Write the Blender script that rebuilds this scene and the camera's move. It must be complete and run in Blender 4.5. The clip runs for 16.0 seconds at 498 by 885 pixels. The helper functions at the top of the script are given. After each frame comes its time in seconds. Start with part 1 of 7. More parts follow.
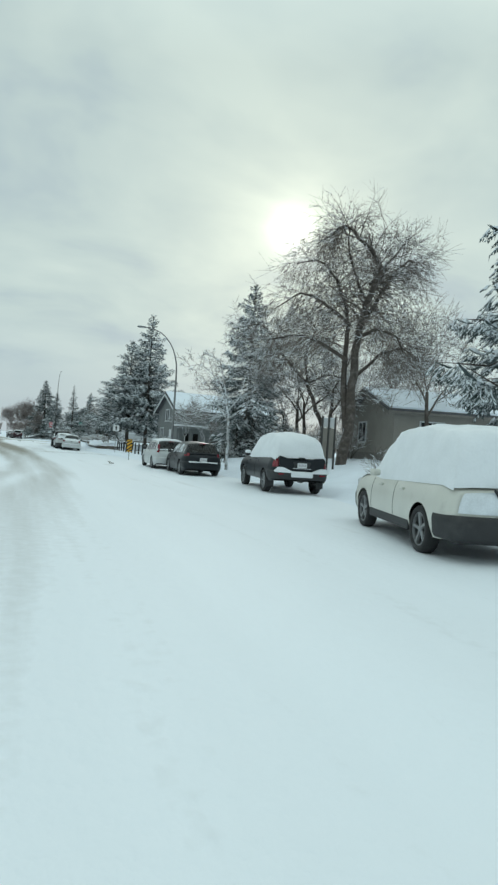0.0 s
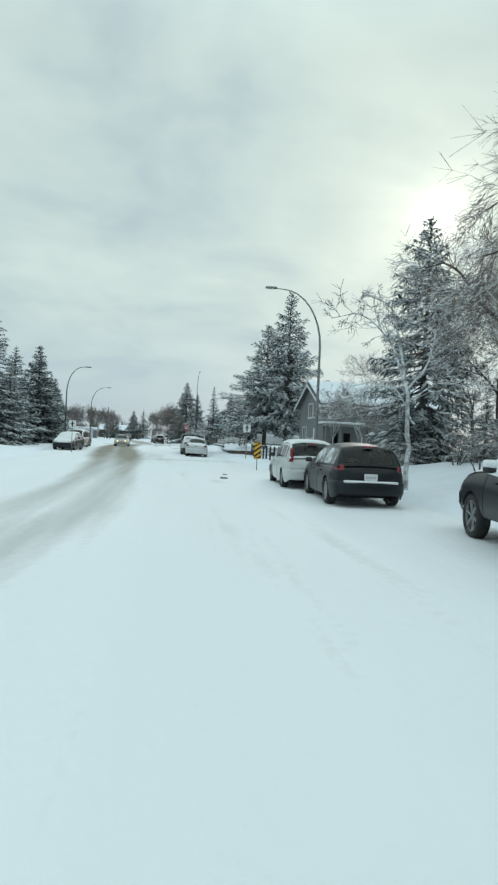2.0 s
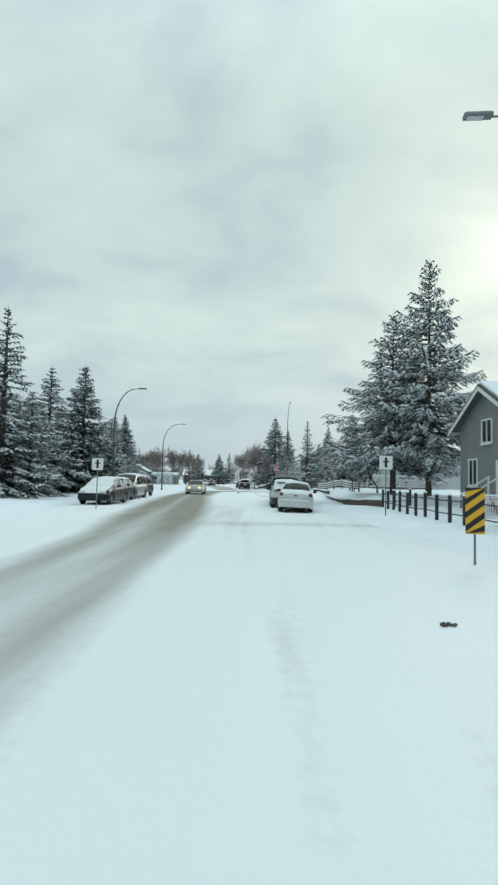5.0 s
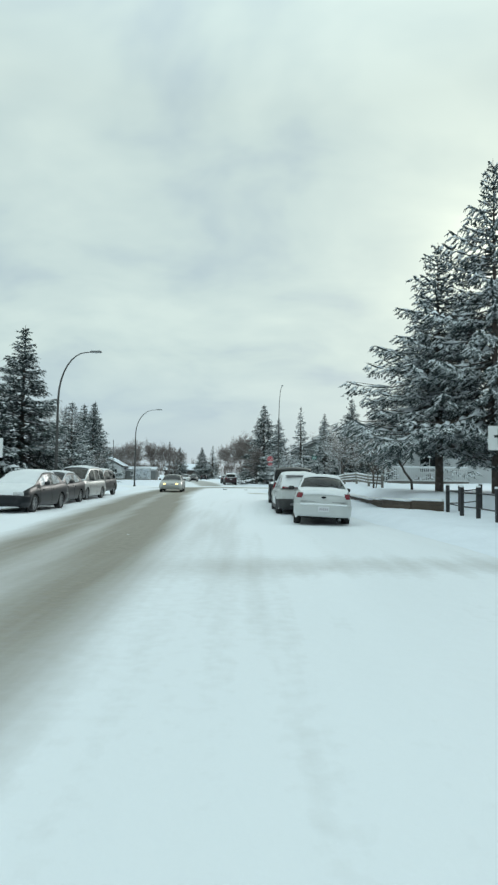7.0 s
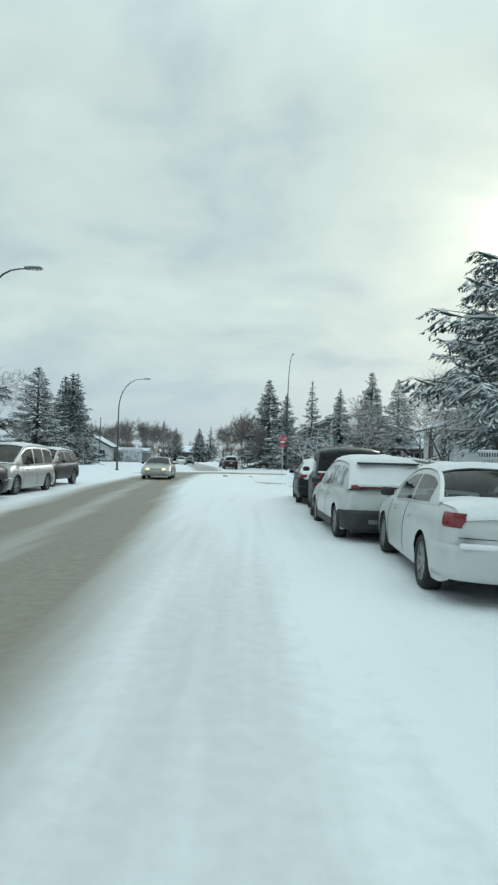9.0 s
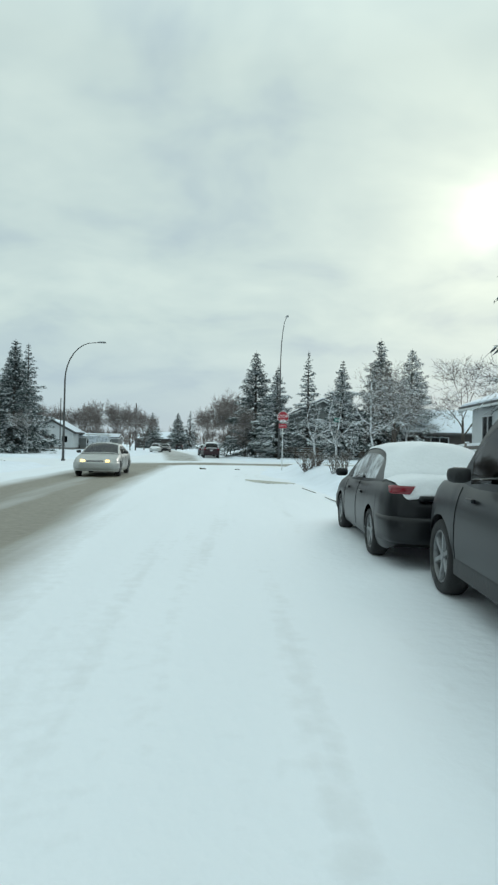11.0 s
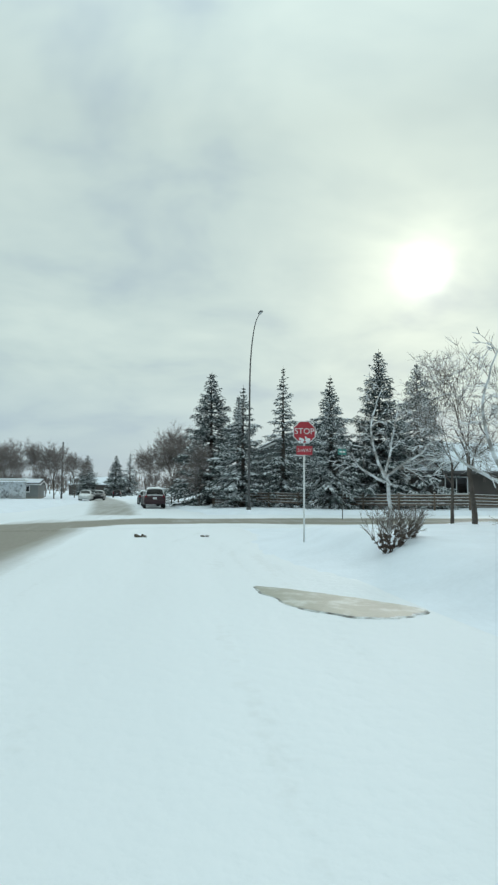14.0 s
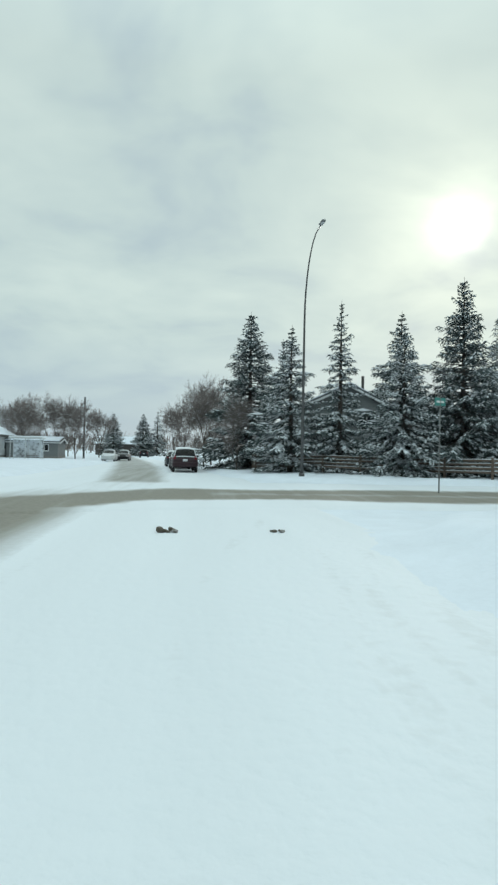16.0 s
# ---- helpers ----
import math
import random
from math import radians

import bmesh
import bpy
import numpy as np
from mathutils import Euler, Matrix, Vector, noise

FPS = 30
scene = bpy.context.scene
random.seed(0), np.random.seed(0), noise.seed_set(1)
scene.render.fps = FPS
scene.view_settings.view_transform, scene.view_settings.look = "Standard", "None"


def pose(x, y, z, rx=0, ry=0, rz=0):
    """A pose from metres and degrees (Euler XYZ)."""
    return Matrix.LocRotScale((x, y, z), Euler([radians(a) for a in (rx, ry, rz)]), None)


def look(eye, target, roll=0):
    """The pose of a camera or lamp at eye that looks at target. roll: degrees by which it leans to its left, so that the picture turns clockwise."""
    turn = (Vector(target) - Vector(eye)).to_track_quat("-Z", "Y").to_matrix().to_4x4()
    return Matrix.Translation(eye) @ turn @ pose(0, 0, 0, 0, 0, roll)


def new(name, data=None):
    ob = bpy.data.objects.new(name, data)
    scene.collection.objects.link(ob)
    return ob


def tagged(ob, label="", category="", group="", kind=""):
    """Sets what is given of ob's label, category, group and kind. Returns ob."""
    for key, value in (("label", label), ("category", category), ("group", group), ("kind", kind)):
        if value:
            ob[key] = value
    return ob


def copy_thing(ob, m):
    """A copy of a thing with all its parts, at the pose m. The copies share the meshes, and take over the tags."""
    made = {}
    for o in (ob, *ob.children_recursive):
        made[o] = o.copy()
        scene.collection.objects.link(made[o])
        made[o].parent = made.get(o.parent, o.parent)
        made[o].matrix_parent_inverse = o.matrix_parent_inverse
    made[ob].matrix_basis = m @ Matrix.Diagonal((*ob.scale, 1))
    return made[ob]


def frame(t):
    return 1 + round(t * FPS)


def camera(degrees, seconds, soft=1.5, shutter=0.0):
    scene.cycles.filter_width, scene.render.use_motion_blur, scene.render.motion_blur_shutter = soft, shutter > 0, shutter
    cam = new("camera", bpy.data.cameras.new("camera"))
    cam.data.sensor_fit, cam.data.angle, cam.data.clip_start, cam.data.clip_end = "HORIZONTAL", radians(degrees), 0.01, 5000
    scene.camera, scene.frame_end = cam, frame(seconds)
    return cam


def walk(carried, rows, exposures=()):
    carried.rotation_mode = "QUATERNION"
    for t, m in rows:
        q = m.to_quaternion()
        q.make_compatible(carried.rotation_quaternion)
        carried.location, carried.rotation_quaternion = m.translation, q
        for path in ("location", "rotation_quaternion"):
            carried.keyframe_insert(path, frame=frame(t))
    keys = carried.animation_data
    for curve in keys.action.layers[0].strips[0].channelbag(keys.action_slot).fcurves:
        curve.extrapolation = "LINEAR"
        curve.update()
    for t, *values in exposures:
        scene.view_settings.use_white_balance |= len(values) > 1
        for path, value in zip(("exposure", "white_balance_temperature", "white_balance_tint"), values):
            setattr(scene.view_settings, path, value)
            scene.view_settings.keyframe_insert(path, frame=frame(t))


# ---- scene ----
cam = camera(46.4, 16.0, soft=2.4)
PATH = [
    (0, (0.608, -7.492, 1.442), (1.345, -5.633, 1.457), 3.8),
    (0.5, (1.687, -4.84, 1.458), (2.306, -2.939, 1.481), 3.8),
    (1, (2.518, -2.273, 1.461), (3.037, -0.342, 1.49), 3.3),
    (1.5, (3.211, 0.817, 1.462), (3.606, 2.778, 1.482), 3.0),
    (2, (3.645, 3.8, 1.466), (3.894, 5.785, 1.459), 2.6),
    (2.5, (3.932, 6.673, 1.455), (4.065, 8.669, 1.428), 2.4),
    (3, (4.09, 9.717, 1.421), (4.125, 11.716, 1.388), 2.2),
    (3.5, (4.076, 12.393, 1.413), (4.056, 14.393, 1.406), 2.2),
    (4, (4.002, 15.218, 1.451), (3.947, 17.217, 1.488), 1.8),
    (4.5, (3.755, 18.463, 1.441), (3.684, 20.459, 1.553), 1.3),
    (4.7, (3.772, 19.628, 1.462), (3.705, 21.623, 1.595), 1.3),
    (7, (3.054, 31.994, 1.402), (3.054, 33.99, 1.517), 0.8),
    (7.5, (2.859, 34.646, 1.421), (2.858, 36.643, 1.538), 0.9),
    (8, (2.733, 37.216, 1.425), (2.722, 39.212, 1.546), 0.9),
    (8.5, (2.515, 39.915, 1.459), (2.512, 41.913, 1.55), 1.2),
    (11, (2.211, 54.961, 1.416), (2.283, 56.959, 1.429), 1.3),
    (11.5, (1.927, 57.752, 1.473), (2.037, 59.748, 1.517), 1.0),
    (12, (1.966, 60.242, 1.428), (2.109, 62.236, 1.483), 1.1),
    (12.5, (1.868, 62.882, 1.454), (2.06, 64.872, 1.516), 1.1),
    (13, (1.781, 65.285, 1.446), (2.006, 67.271, 1.529), 0.9),
    (13.5, (1.73, 67.803, 1.448), (1.97, 69.784, 1.58), 0.7),
    (14, (1.687, 70.32, 1.445), (1.951, 72.295, 1.615), 0.5),
    (14.5, (1.565, 72.54, 1.406), (1.815, 74.517, 1.568), 0.8),
    (15, (1.402, 74.368, 1.429), (1.618, 76.352, 1.563), 0.9),
    (15.5, (1.33, 76.423, 1.423), (1.519, 78.413, 1.503), 1.2),
    (16, (1.309, 78.373, 1.466), (1.482, 80.365, 1.502), 1.2),
]
walk(cam, [(t, look(eye, target, roll)) for t, eye, target, roll in PATH],
     [(0, -0.10), (1, -0.05), (2, 0.0), (3, 0.05), (4, 0.07), (4.7, 0.04), (7, 0.07), (8.5, 0.05), (11, 0.02), (12, 0.0), (12.5, -0.05), (13.5, -0.04), (14.5, -0.02), (16, -0.02)])

# ---- light: overcast winter sky, low sun behind thin cloud ----
SUN_AZ, SUN_EL = radians(24.6), radians(20.4)
SUN_DIR = Vector((math.sin(SUN_AZ) * math.cos(SUN_EL), math.cos(SUN_AZ) * math.cos(SUN_EL), math.sin(SUN_EL)))


def make_world():
    w = bpy.data.worlds.new("winter_sky")
    scene.world = w
    w.use_nodes = True
    nt = w.node_tree
    nt.nodes.clear()
    N, L = nt.nodes.new, nt.links.new
    out, bg, tc = N("ShaderNodeOutputWorld"), N("ShaderNodeBackground"), N("ShaderNodeTexCoord")
    L(bg.outputs[0], out.inputs[0])
    sky = N("ShaderNodeTexSky")
    sky.sky_type, sky.sun_disc = "NISHITA", False
    sky.sun_elevation, sky.sun_rotation = SUN_EL, SUN_AZ
    sep = N("ShaderNodeSeparateXYZ")
    L(tc.outputs["Generated"], sep.inputs[0])
    # cloud deck: direction projected on a high plane so that clouds flatten towards the horizon
    zz = N("ShaderNodeMath"); zz.operation = "MAXIMUM"; zz.inputs[1].default_value = 0.0
    L(sep.outputs[2], zz.inputs[0])
    za = N("ShaderNodeMath"); za.operation = "ADD"; za.inputs[1].default_value = 0.34
    L(zz.outputs[0], za.inputs[0])
    dv = N("ShaderNodeVectorMath"); dv.operation = "DIVIDE"
    cmb = N("ShaderNodeCombineXYZ")
    for i in range(3):
        L(za.outputs[0], cmb.inputs[i])
    L(tc.outputs["Generated"], dv.inputs[0]); L(cmb.outputs[0], dv.inputs[1])
    n1 = N("ShaderNodeTexNoise"); n1.inputs["Scale"].default_value = 2.6; n1.inputs["Detail"].default_value = 4.0
    n1.inputs["Roughness"].default_value = 0.5; n1.inputs["Distortion"].default_value = 0.25
    mp = N("ShaderNodeMapping"); mp.inputs["Location"].default_value = (3.1, 1.7, 0.4); mp.inputs["Scale"].default_value = (1.0, 1.25, 1.0)
    L(dv.outputs[0], mp.inputs[0]); L(mp.outputs[0], n1.inputs["Vector"])
    cr = N("ShaderNodeValToRGB")
    e = cr.color_ramp.elements
    e[0].position, e[0].color = 0.34, (0.435, 0.55, 0.585, 1)
    e[1].position, e[1].color = 0.64, (0.60, 0.725, 0.69, 1)
    m = cr.color_ramp.elements.new(0.48); m.color = (0.53, 0.655, 0.64, 1)
    L(n1.outputs["Fac"], cr.inputs[0])
    # blue-grey band low over the horizon
    hr = N("ShaderNodeMapRange"); hr.inputs["From Min"].default_value = 0.02; hr.inputs["From Max"].default_value = 0.20
    L(sep.outputs[2], hr.inputs["Value"])
    mixh = N("ShaderNodeMix"); mixh.data_type = "RGBA"; mixh.inputs["A"].default_value = (0.41, 0.53, 0.60, 1)
    L(hr.outputs[0], mixh.inputs["Factor"]); L(cr.outputs[0], mixh.inputs["B"])
    # the sun's glow in the cloud
    dot = N("ShaderNodeVectorMath"); dot.operation = "DOT_PRODUCT"; dot.inputs[1].default_value = SUN_DIR
    L(tc.outputs["Generated"], dot.inputs[0])
    last = mixh.outputs["Result"]
    wob = N("ShaderNodeMath"); wob.operation = "MULTIPLY_ADD"; wob.inputs[1].default_value = 2.4; wob.inputs[2].default_value = -0.25
    L(n1.outputs["Fac"], wob.inputs[0])
    for power, col in ((2600.0, (1.5, 1.46, 1.3, 1)), (420.0, (0.30, 0.29, 0.21, 1)), (60.0, (0.085, 0.08, 0.04, 1)), (7.0, (0.012, 0.01, 0.0, 1))):
        mx = N("ShaderNodeMath"); mx.operation = "MAXIMUM"; mx.inputs[1].default_value = 0.0
        pw = N("ShaderNodeMath"); pw.operation = "POWER"; pw.inputs[1].default_value = power
        L(dot.outputs["Value"], mx.inputs[0]); L(mx.outputs[0], pw.inputs[0])
        mu = N("ShaderNodeMath"); mu.operation = "MULTIPLY"
        L(pw.outputs[0], mu.inputs[0]); L(wob.outputs[0], mu.inputs[1])
        sc = N("ShaderNodeMix"); sc.data_type = "RGBA"; sc.blend_type = "ADD"
        L(mu.outputs[0], sc.inputs["Factor"]); L(last, sc.inputs["A"]); sc.inputs["B"].default_value = col
        last = sc.outputs["Result"]
    ad = N("ShaderNodeMix"); ad.data_type = "RGBA"; ad.blend_type = "ADD"; ad.inputs["Factor"].default_value = 0.006
    L(last, ad.inputs["A"]); L(sky.outputs[0], ad.inputs["B"])
    L(ad.outputs["Result"], bg.inputs[0])
    # an overcast sky grows brighter towards the zenith
    zr = N("ShaderNodeMapRange"); zr.inputs["From Min"].default_value, zr.inputs["From Max"].default_value = 0.55, 1.0
    zr.inputs["To Min"].default_value, zr.inputs["To Max"].default_value = 1.0, 1.75
    L(sep.outputs[2], zr.inputs["Value"]); L(zr.outputs[0], bg.inputs[1])


make_world()
sun = new("sun", bpy.data.lights.new("sun", "SUN"))
sun.data.energy, sun.data.angle, sun.data.color = 0.5, radians(16), (1.0, 0.98, 0.95)
sun.matrix_world = look(SUN_DIR * 100, (0, 0, 0))

# ---- materials ----


def material(name, color=(0.5, 0.5, 0.5), rough=0.6, metal=0.0, var=0.12, scale=6.0, fine=60.0, bump=0.15, bump_scale=40.0, coat=0.0, spec=0.5, tint=None, tint_at=(0.5, 0.72), tint_scale=2.0, island=0.0, rnd=0.0):
    """A surface with variation at two scales, an optional second colour in patches and fine relief."""
    m = bpy.data.materials.new(name)
    m.use_nodes = True
    nt = m.node_tree
    N, L = nt.nodes.new, nt.links.new
    b = nt.nodes["Principled BSDF"]
    b.inputs["Roughness"].default_value, b.inputs["Metallic"].default_value = rough, metal
    b.inputs["Coat Weight"].default_value, b.inputs["Specular IOR Level"].default_value = coat, spec
    b.inputs["Coat Roughness"].default_value = 0.08
    tc = N("ShaderNodeTexCoord")
    a, f = N("ShaderNodeTexNoise"), N("ShaderNodeTexNoise")
    a.inputs["Scale"].default_value, a.inputs["Detail"].default_value = scale, 4
    f.inputs["Scale"].default_value, f.inputs["Detail"].default_value = fine, 3
    L(tc.outputs["Object"], a.inputs["Vector"]); L(tc.outputs["Object"], f.inputs["Vector"])
    s = N("ShaderNodeMath"); s.operation = "MULTIPLY_ADD"; s.inputs[1].default_value = 0.5
    L(f.outputs["Fac"], s.inputs[0]); L(a.outputs["Fac"], s.inputs[2])
    r = N("ShaderNodeMapRange"); r.inputs["From Min"].default_value, r.inputs["From Max"].default_value = 0.45, 1.05
    r.inputs["To Min"].default_value, r.inputs["To Max"].default_value = 1 - var, 1 + var
    L(s.outputs[0], r.inputs["Value"])
    val = r.outputs[0]
    for amount, node, sock in ((island, "ShaderNodeNewGeometry", "Random Per Island"), (rnd, "ShaderNodeObjectInfo", "Random")):
        if amount:
            g = N(node)
            rr = N("ShaderNodeMapRange"); rr.inputs["To Min"].default_value, rr.inputs["To Max"].default_value = 1 - amount, 1 + amount
            L(g.outputs[sock], rr.inputs["Value"])
            mu = N("ShaderNodeMath"); mu.operation = "MULTIPLY"
            L(val, mu.inputs[0]); L(rr.outputs[0], mu.inputs[1])
            val = mu.outputs[0]
    base = N("ShaderNodeMix"); base.data_type = "RGBA"
    base.inputs["A"].default_value = (*color, 1)
    if tint:
        t = N("ShaderNodeTexNoise"); t.inputs["Scale"].default_value, t.inputs["Detail"].default_value = tint_scale, 6
        t.inputs["Roughness"].default_value = 0.62
        L(tc.outputs["Object"], t.inputs["Vector"])
        tr = N("ShaderNodeMapRange"); tr.inputs["From Min"].default_value, tr.inputs["From Max"].default_value = tint_at
        L(t.outputs["Fac"], tr.inputs["Value"]); L(tr.outputs[0], base.inputs["Factor"])
        base.inputs["B"].default_value = (*tint, 1)
    else:
        base.inputs["Factor"].default_value = 0.0
    vm = N("ShaderNodeVectorMath"); vm.operation = "SCALE"
    L(base.outputs["Result"], vm.inputs[0]); L(val, vm.inputs["Scale"])
    L(vm.outputs[0], b.inputs["Base Color"])
    if bump:
        bn = N("ShaderNodeTexNoise"); bn.inputs["Scale"].default_value, bn.inputs["Detail"].default_value = bump_scale, 4
        L(tc.outputs["Object"], bn.inputs["Vector"])
        bp = N("ShaderNodeBump"); bp.inputs["Strength"].default_value, bp.inputs["Distance"].default_value = bump, 0.02
        L(bn.outputs["Fac"], bp.inputs["Height"]); L(bp.outputs[0], b.inputs["Normal"])
    return m


SNOW = material("snow", (0.805, 0.865, 0.945), 0.75, var=0.05, scale=1.2, fine=14, bump=0.5, bump_scale=9, spec=0.25)
SNOW_CAR = material("snow_on_car", (0.80, 0.83, 0.86), 0.8, var=0.05, scale=3, fine=30, bump=0.5, bump_scale=18, spec=0.2)
FROST = material("frosted_snow_film", (0.70, 0.74, 0.78), 0.7, var=0.14, scale=4, fine=40, bump=0.3, spec=0.2)
SNOW_TREE = material("snow_on_branches", (0.74, 0.78, 0.82), 0.8, var=0.08, scale=2, island=0.12, bump=0, spec=0.2)
NEEDLES = material("spruce_needles", (0.075, 0.100, 0.098), 0.8, var=0.3, scale=1.5, fine=20, island=0.35, bump=0, spec=0.2, tint=(0.25, 0.29, 0.30), tint_at=(0.44, 0.72), tint_scale=1.1)
BARK_PALE = material("pale_frosted_bark", (0.30, 0.29, 0.28), 0.9, var=0.3, scale=6, fine=50, bump=0.5, bump_scale=30, tint=(0.66, 0.69, 0.72), tint_at=(0.42, 0.56), tint_scale=5)
BARK = material("bark", (0.085, 0.070, 0.060), 0.9, var=0.35, scale=6, fine=50, bump=0.6, bump_scale=30, tint=(0.17, 0.15, 0.14), tint_scale=4)
TWIGS = material("bare_twigs", (0.17, 0.145, 0.13), 0.9, var=0.25, scale=1, island=0.3, bump=0)
TWIGS_BROWN = material("brown_twigs", (0.215, 0.185, 0.175), 0.9, var=0.25, scale=1, island=0.3, bump=0)
LEAF_DRY = material("dry_leaves", (0.12, 0.085, 0.07), 0.85, var=0.3, scale=5, island=0.4, bump=0)
RUBBER = material("tyre_rubber", (0.018, 0.018, 0.019), 0.8, var=0.25, scale=8, bump=0.3, bump_scale=60, tint=(0.10, 0.10, 0.10), tint_at=(0.55, 0.8), tint_scale=5)
ALLOY = material("alloy_rim", (0.27, 0.28, 0.29), 0.4, metal=0.7, var=0.15, tint=(0.16, 0.155, 0.15), tint_at=(0.5, 0.8), tint_scale=9)
BLACK_PLASTIC = material("black_plastic", (0.022, 0.023, 0.025), 0.55, var=0.2, scale=5, bump=0.15, tint=(0.06, 0.06, 0.06), tint_at=(0.55, 0.85))
UNDER = material("underbody", (0.008, 0.008, 0.008), 0.95, var=0.2, bump=0)
SEAT = material("seat_fabric", (0.03, 0.03, 0.032), 0.9, var=0.2, bump=0.2)
CHROME = material("chrome", (0.6, 0.6, 0.61), 0.15, metal=1.0, var=0.05, bump=0)
PLATE = material("white_plate", (0.62, 0.64, 0.66), 0.5, var=0.06, bump=0)
BAR_GREY = material("plate_bars", (0.40, 0.38, 0.42), 0.5, var=0.05, bump=0)
RED_LAMP = material("red_lamp_lens", (0.19, 0.008, 0.018), 0.18, coat=0.5, var=0.2, scale=20, bump=0)
CLEAR_LAMP = material("clear_lamp_lens", (0.55, 0.56, 0.58), 0.12, coat=0.6, var=0.2, scale=25, bump=0)


def car_paint(name, color, metal=0.3, dirt=(0.20, 0.19, 0.18), dirt_at=(0.58, 0.90), coat=0.25):
    return material(name, color, 0.34, metal=metal, coat=coat, spec=0.3, var=0.06, scale=2, fine=90, bump=0.02, bump_scale=60, tint=dirt, tint_at=dirt_at, tint_scale=2.3)


WHITE_PAINT = car_paint("white_paint", (0.52, 0.545, 0.55), 0.0, (0.42, 0.41, 0.39))
CREAM_PAINT = car_paint("cream_white_paint", (0.60, 0.60, 0.55), 0.0, (0.40, 0.39, 0.36))
GREY_PAINT = car_paint("grey_paint", (0.022, 0.027, 0.033), 0.1, (0.09, 0.09, 0.09))
SLATE_PAINT = car_paint("slate_paint", (0.009, 0.012, 0.016), 0.1, (0.035, 0.036, 0.04), coat=0.08)
BLACK_PAINT = car_paint("black_paint", (0.005, 0.006, 0.008), 0.0, (0.03, 0.03, 0.032), coat=0.08)
SILVER_PAINT = car_paint("silver_paint", (0.42, 0.43, 0.42), 0.5, (0.24, 0.23, 0.21))
MAROON_PAINT = car_paint("maroon_paint", (0.032, 0.014, 0.019), 0.2, (0.08, 0.07, 0.07))


def glass_material(name, tint, film=0.0):
    """Tinted pane: seen through, with a gloss that grows at grazing angles; film: share of frost on it."""
    m = bpy.data.materials.new(name)
    m.use_nodes = True
    nt = m.node_tree
    N, L = nt.nodes.new, nt.links.new
    nt.nodes.remove(nt.nodes["Principled BSDF"])
    out = nt.nodes["Material Output"]
    tr, gl, fr, mx = N("ShaderNodeBsdfTransparent"), N("ShaderNodeBsdfGlossy"), N("ShaderNodeFresnel"), N("ShaderNodeMixShader")
    tr.inputs[0].default_value = (*tint, 1)
    gl.inputs["Roughness"].default_value = 0.03
    fr.inputs[0].default_value = 1.5
    L(fr.outputs[0], mx.inputs[0]); L(tr.outputs[0], mx.inputs[1]); L(gl.outputs[0], mx.inputs[2])
    last = mx.outputs[0]
    if film:
        tc, no, mr, di, m2 = N("ShaderNodeTexCoord"), N("ShaderNodeTexNoise"), N("ShaderNodeMapRange"), N("ShaderNodeBsdfDiffuse"), N("ShaderNodeMixShader")
        no.inputs["Scale"].default_value, no.inputs["Detail"].default_value = 3.5, 6
        di.inputs[0].default_value = (0.72, 0.76, 0.8, 1)
        mr.inputs["From Min"].default_value, mr.inputs["From Max"].default_value = 0.62 - 0.5 * film, 0.80 - 0.3 * film
        mr.inputs["To Max"].default_value = 0.9
        L(tc.outputs["Object"], no.inputs["Vector"]); L(no.outputs["Fac"], mr.inputs["Value"]); L(mr.outputs[0], m2.inputs[0])
        L(last, m2.inputs[1]); L(di.outputs[0], m2.inputs[2])
        last = m2.outputs[0]
    L(last, out.inputs[0])
    return m


GLASS = glass_material("car_glass", (0.16, 0.18, 0.18))
GLASS_FROST = glass_material("frosted_car_glass", (0.16, 0.18, 0.18), 0.45)
GLASS_SNOWY = glass_material("snowed_car_glass", (0.16, 0.18, 0.18), 0.85)
GLASS_CLEAR = glass_material("clear_car_glass", (0.50, 0.56, 0.53))
WINDOW_GLASS = glass_material("window_glass", (0.10, 0.11, 0.12))

POLE_METAL = material("galvanised_pole", (0.20, 0.205, 0.205), 0.55, metal=0.4, var=0.15, scale=3, bump=0.1)
POLE_DARK = material("weathered_dark_pole", (0.085, 0.085, 0.085), 0.8, var=0.25, scale=4, bump=0.2)
SIGN_RED = material("sign_red", (0.40, 0.030, 0.045), 0.45, var=0.08, scale=5, bump=0)
SIGN_WHITE = material("sign_white", (0.70, 0.71, 0.71), 0.45, var=0.05, bump=0)
SIGN_YELLOW = material("sign_yellow", (0.75, 0.40, 0.02), 0.45, var=0.06, bump=0)
SIGN_BLACK = material("sign_black", (0.012, 0.012, 0.012), 0.5, var=0.1, bump=0)
SIGN_GREEN = material("sign_teal", (0.05, 0.26, 0.23), 0.45, var=0.08, bump=0)
STUCCO_BEIGE = material("beige_stucco", (0.30, 0.28, 0.25), 0.9, var=0.1, scale=1.2, fine=30, bump=0.4, bump_scale=60)
STUCCO_GREY = material("grey_stucco", (0.185, 0.195, 0.195), 0.9, var=0.1, scale=1.2, fine=30, bump=0.4, bump_scale=60)
SIDING_WHITE = material("white_siding", (0.55, 0.57, 0.58), 0.7, var=0.07, scale=1.5, bump=0.15)
SIDING_BROWN = material("dark_brown_siding", (0.075, 0.065, 0.06), 0.85, var=0.15, scale=1.5, bump=0.2)
ROOF = material("asphalt_shingles", (0.10, 0.10, 0.105), 0.9, var=0.2, scale=3, fine=40, bump=0.4)
TRIM_WHITE = material("white_trim", (0.62, 0.64, 0.65), 0.6, var=0.05, bump=0)
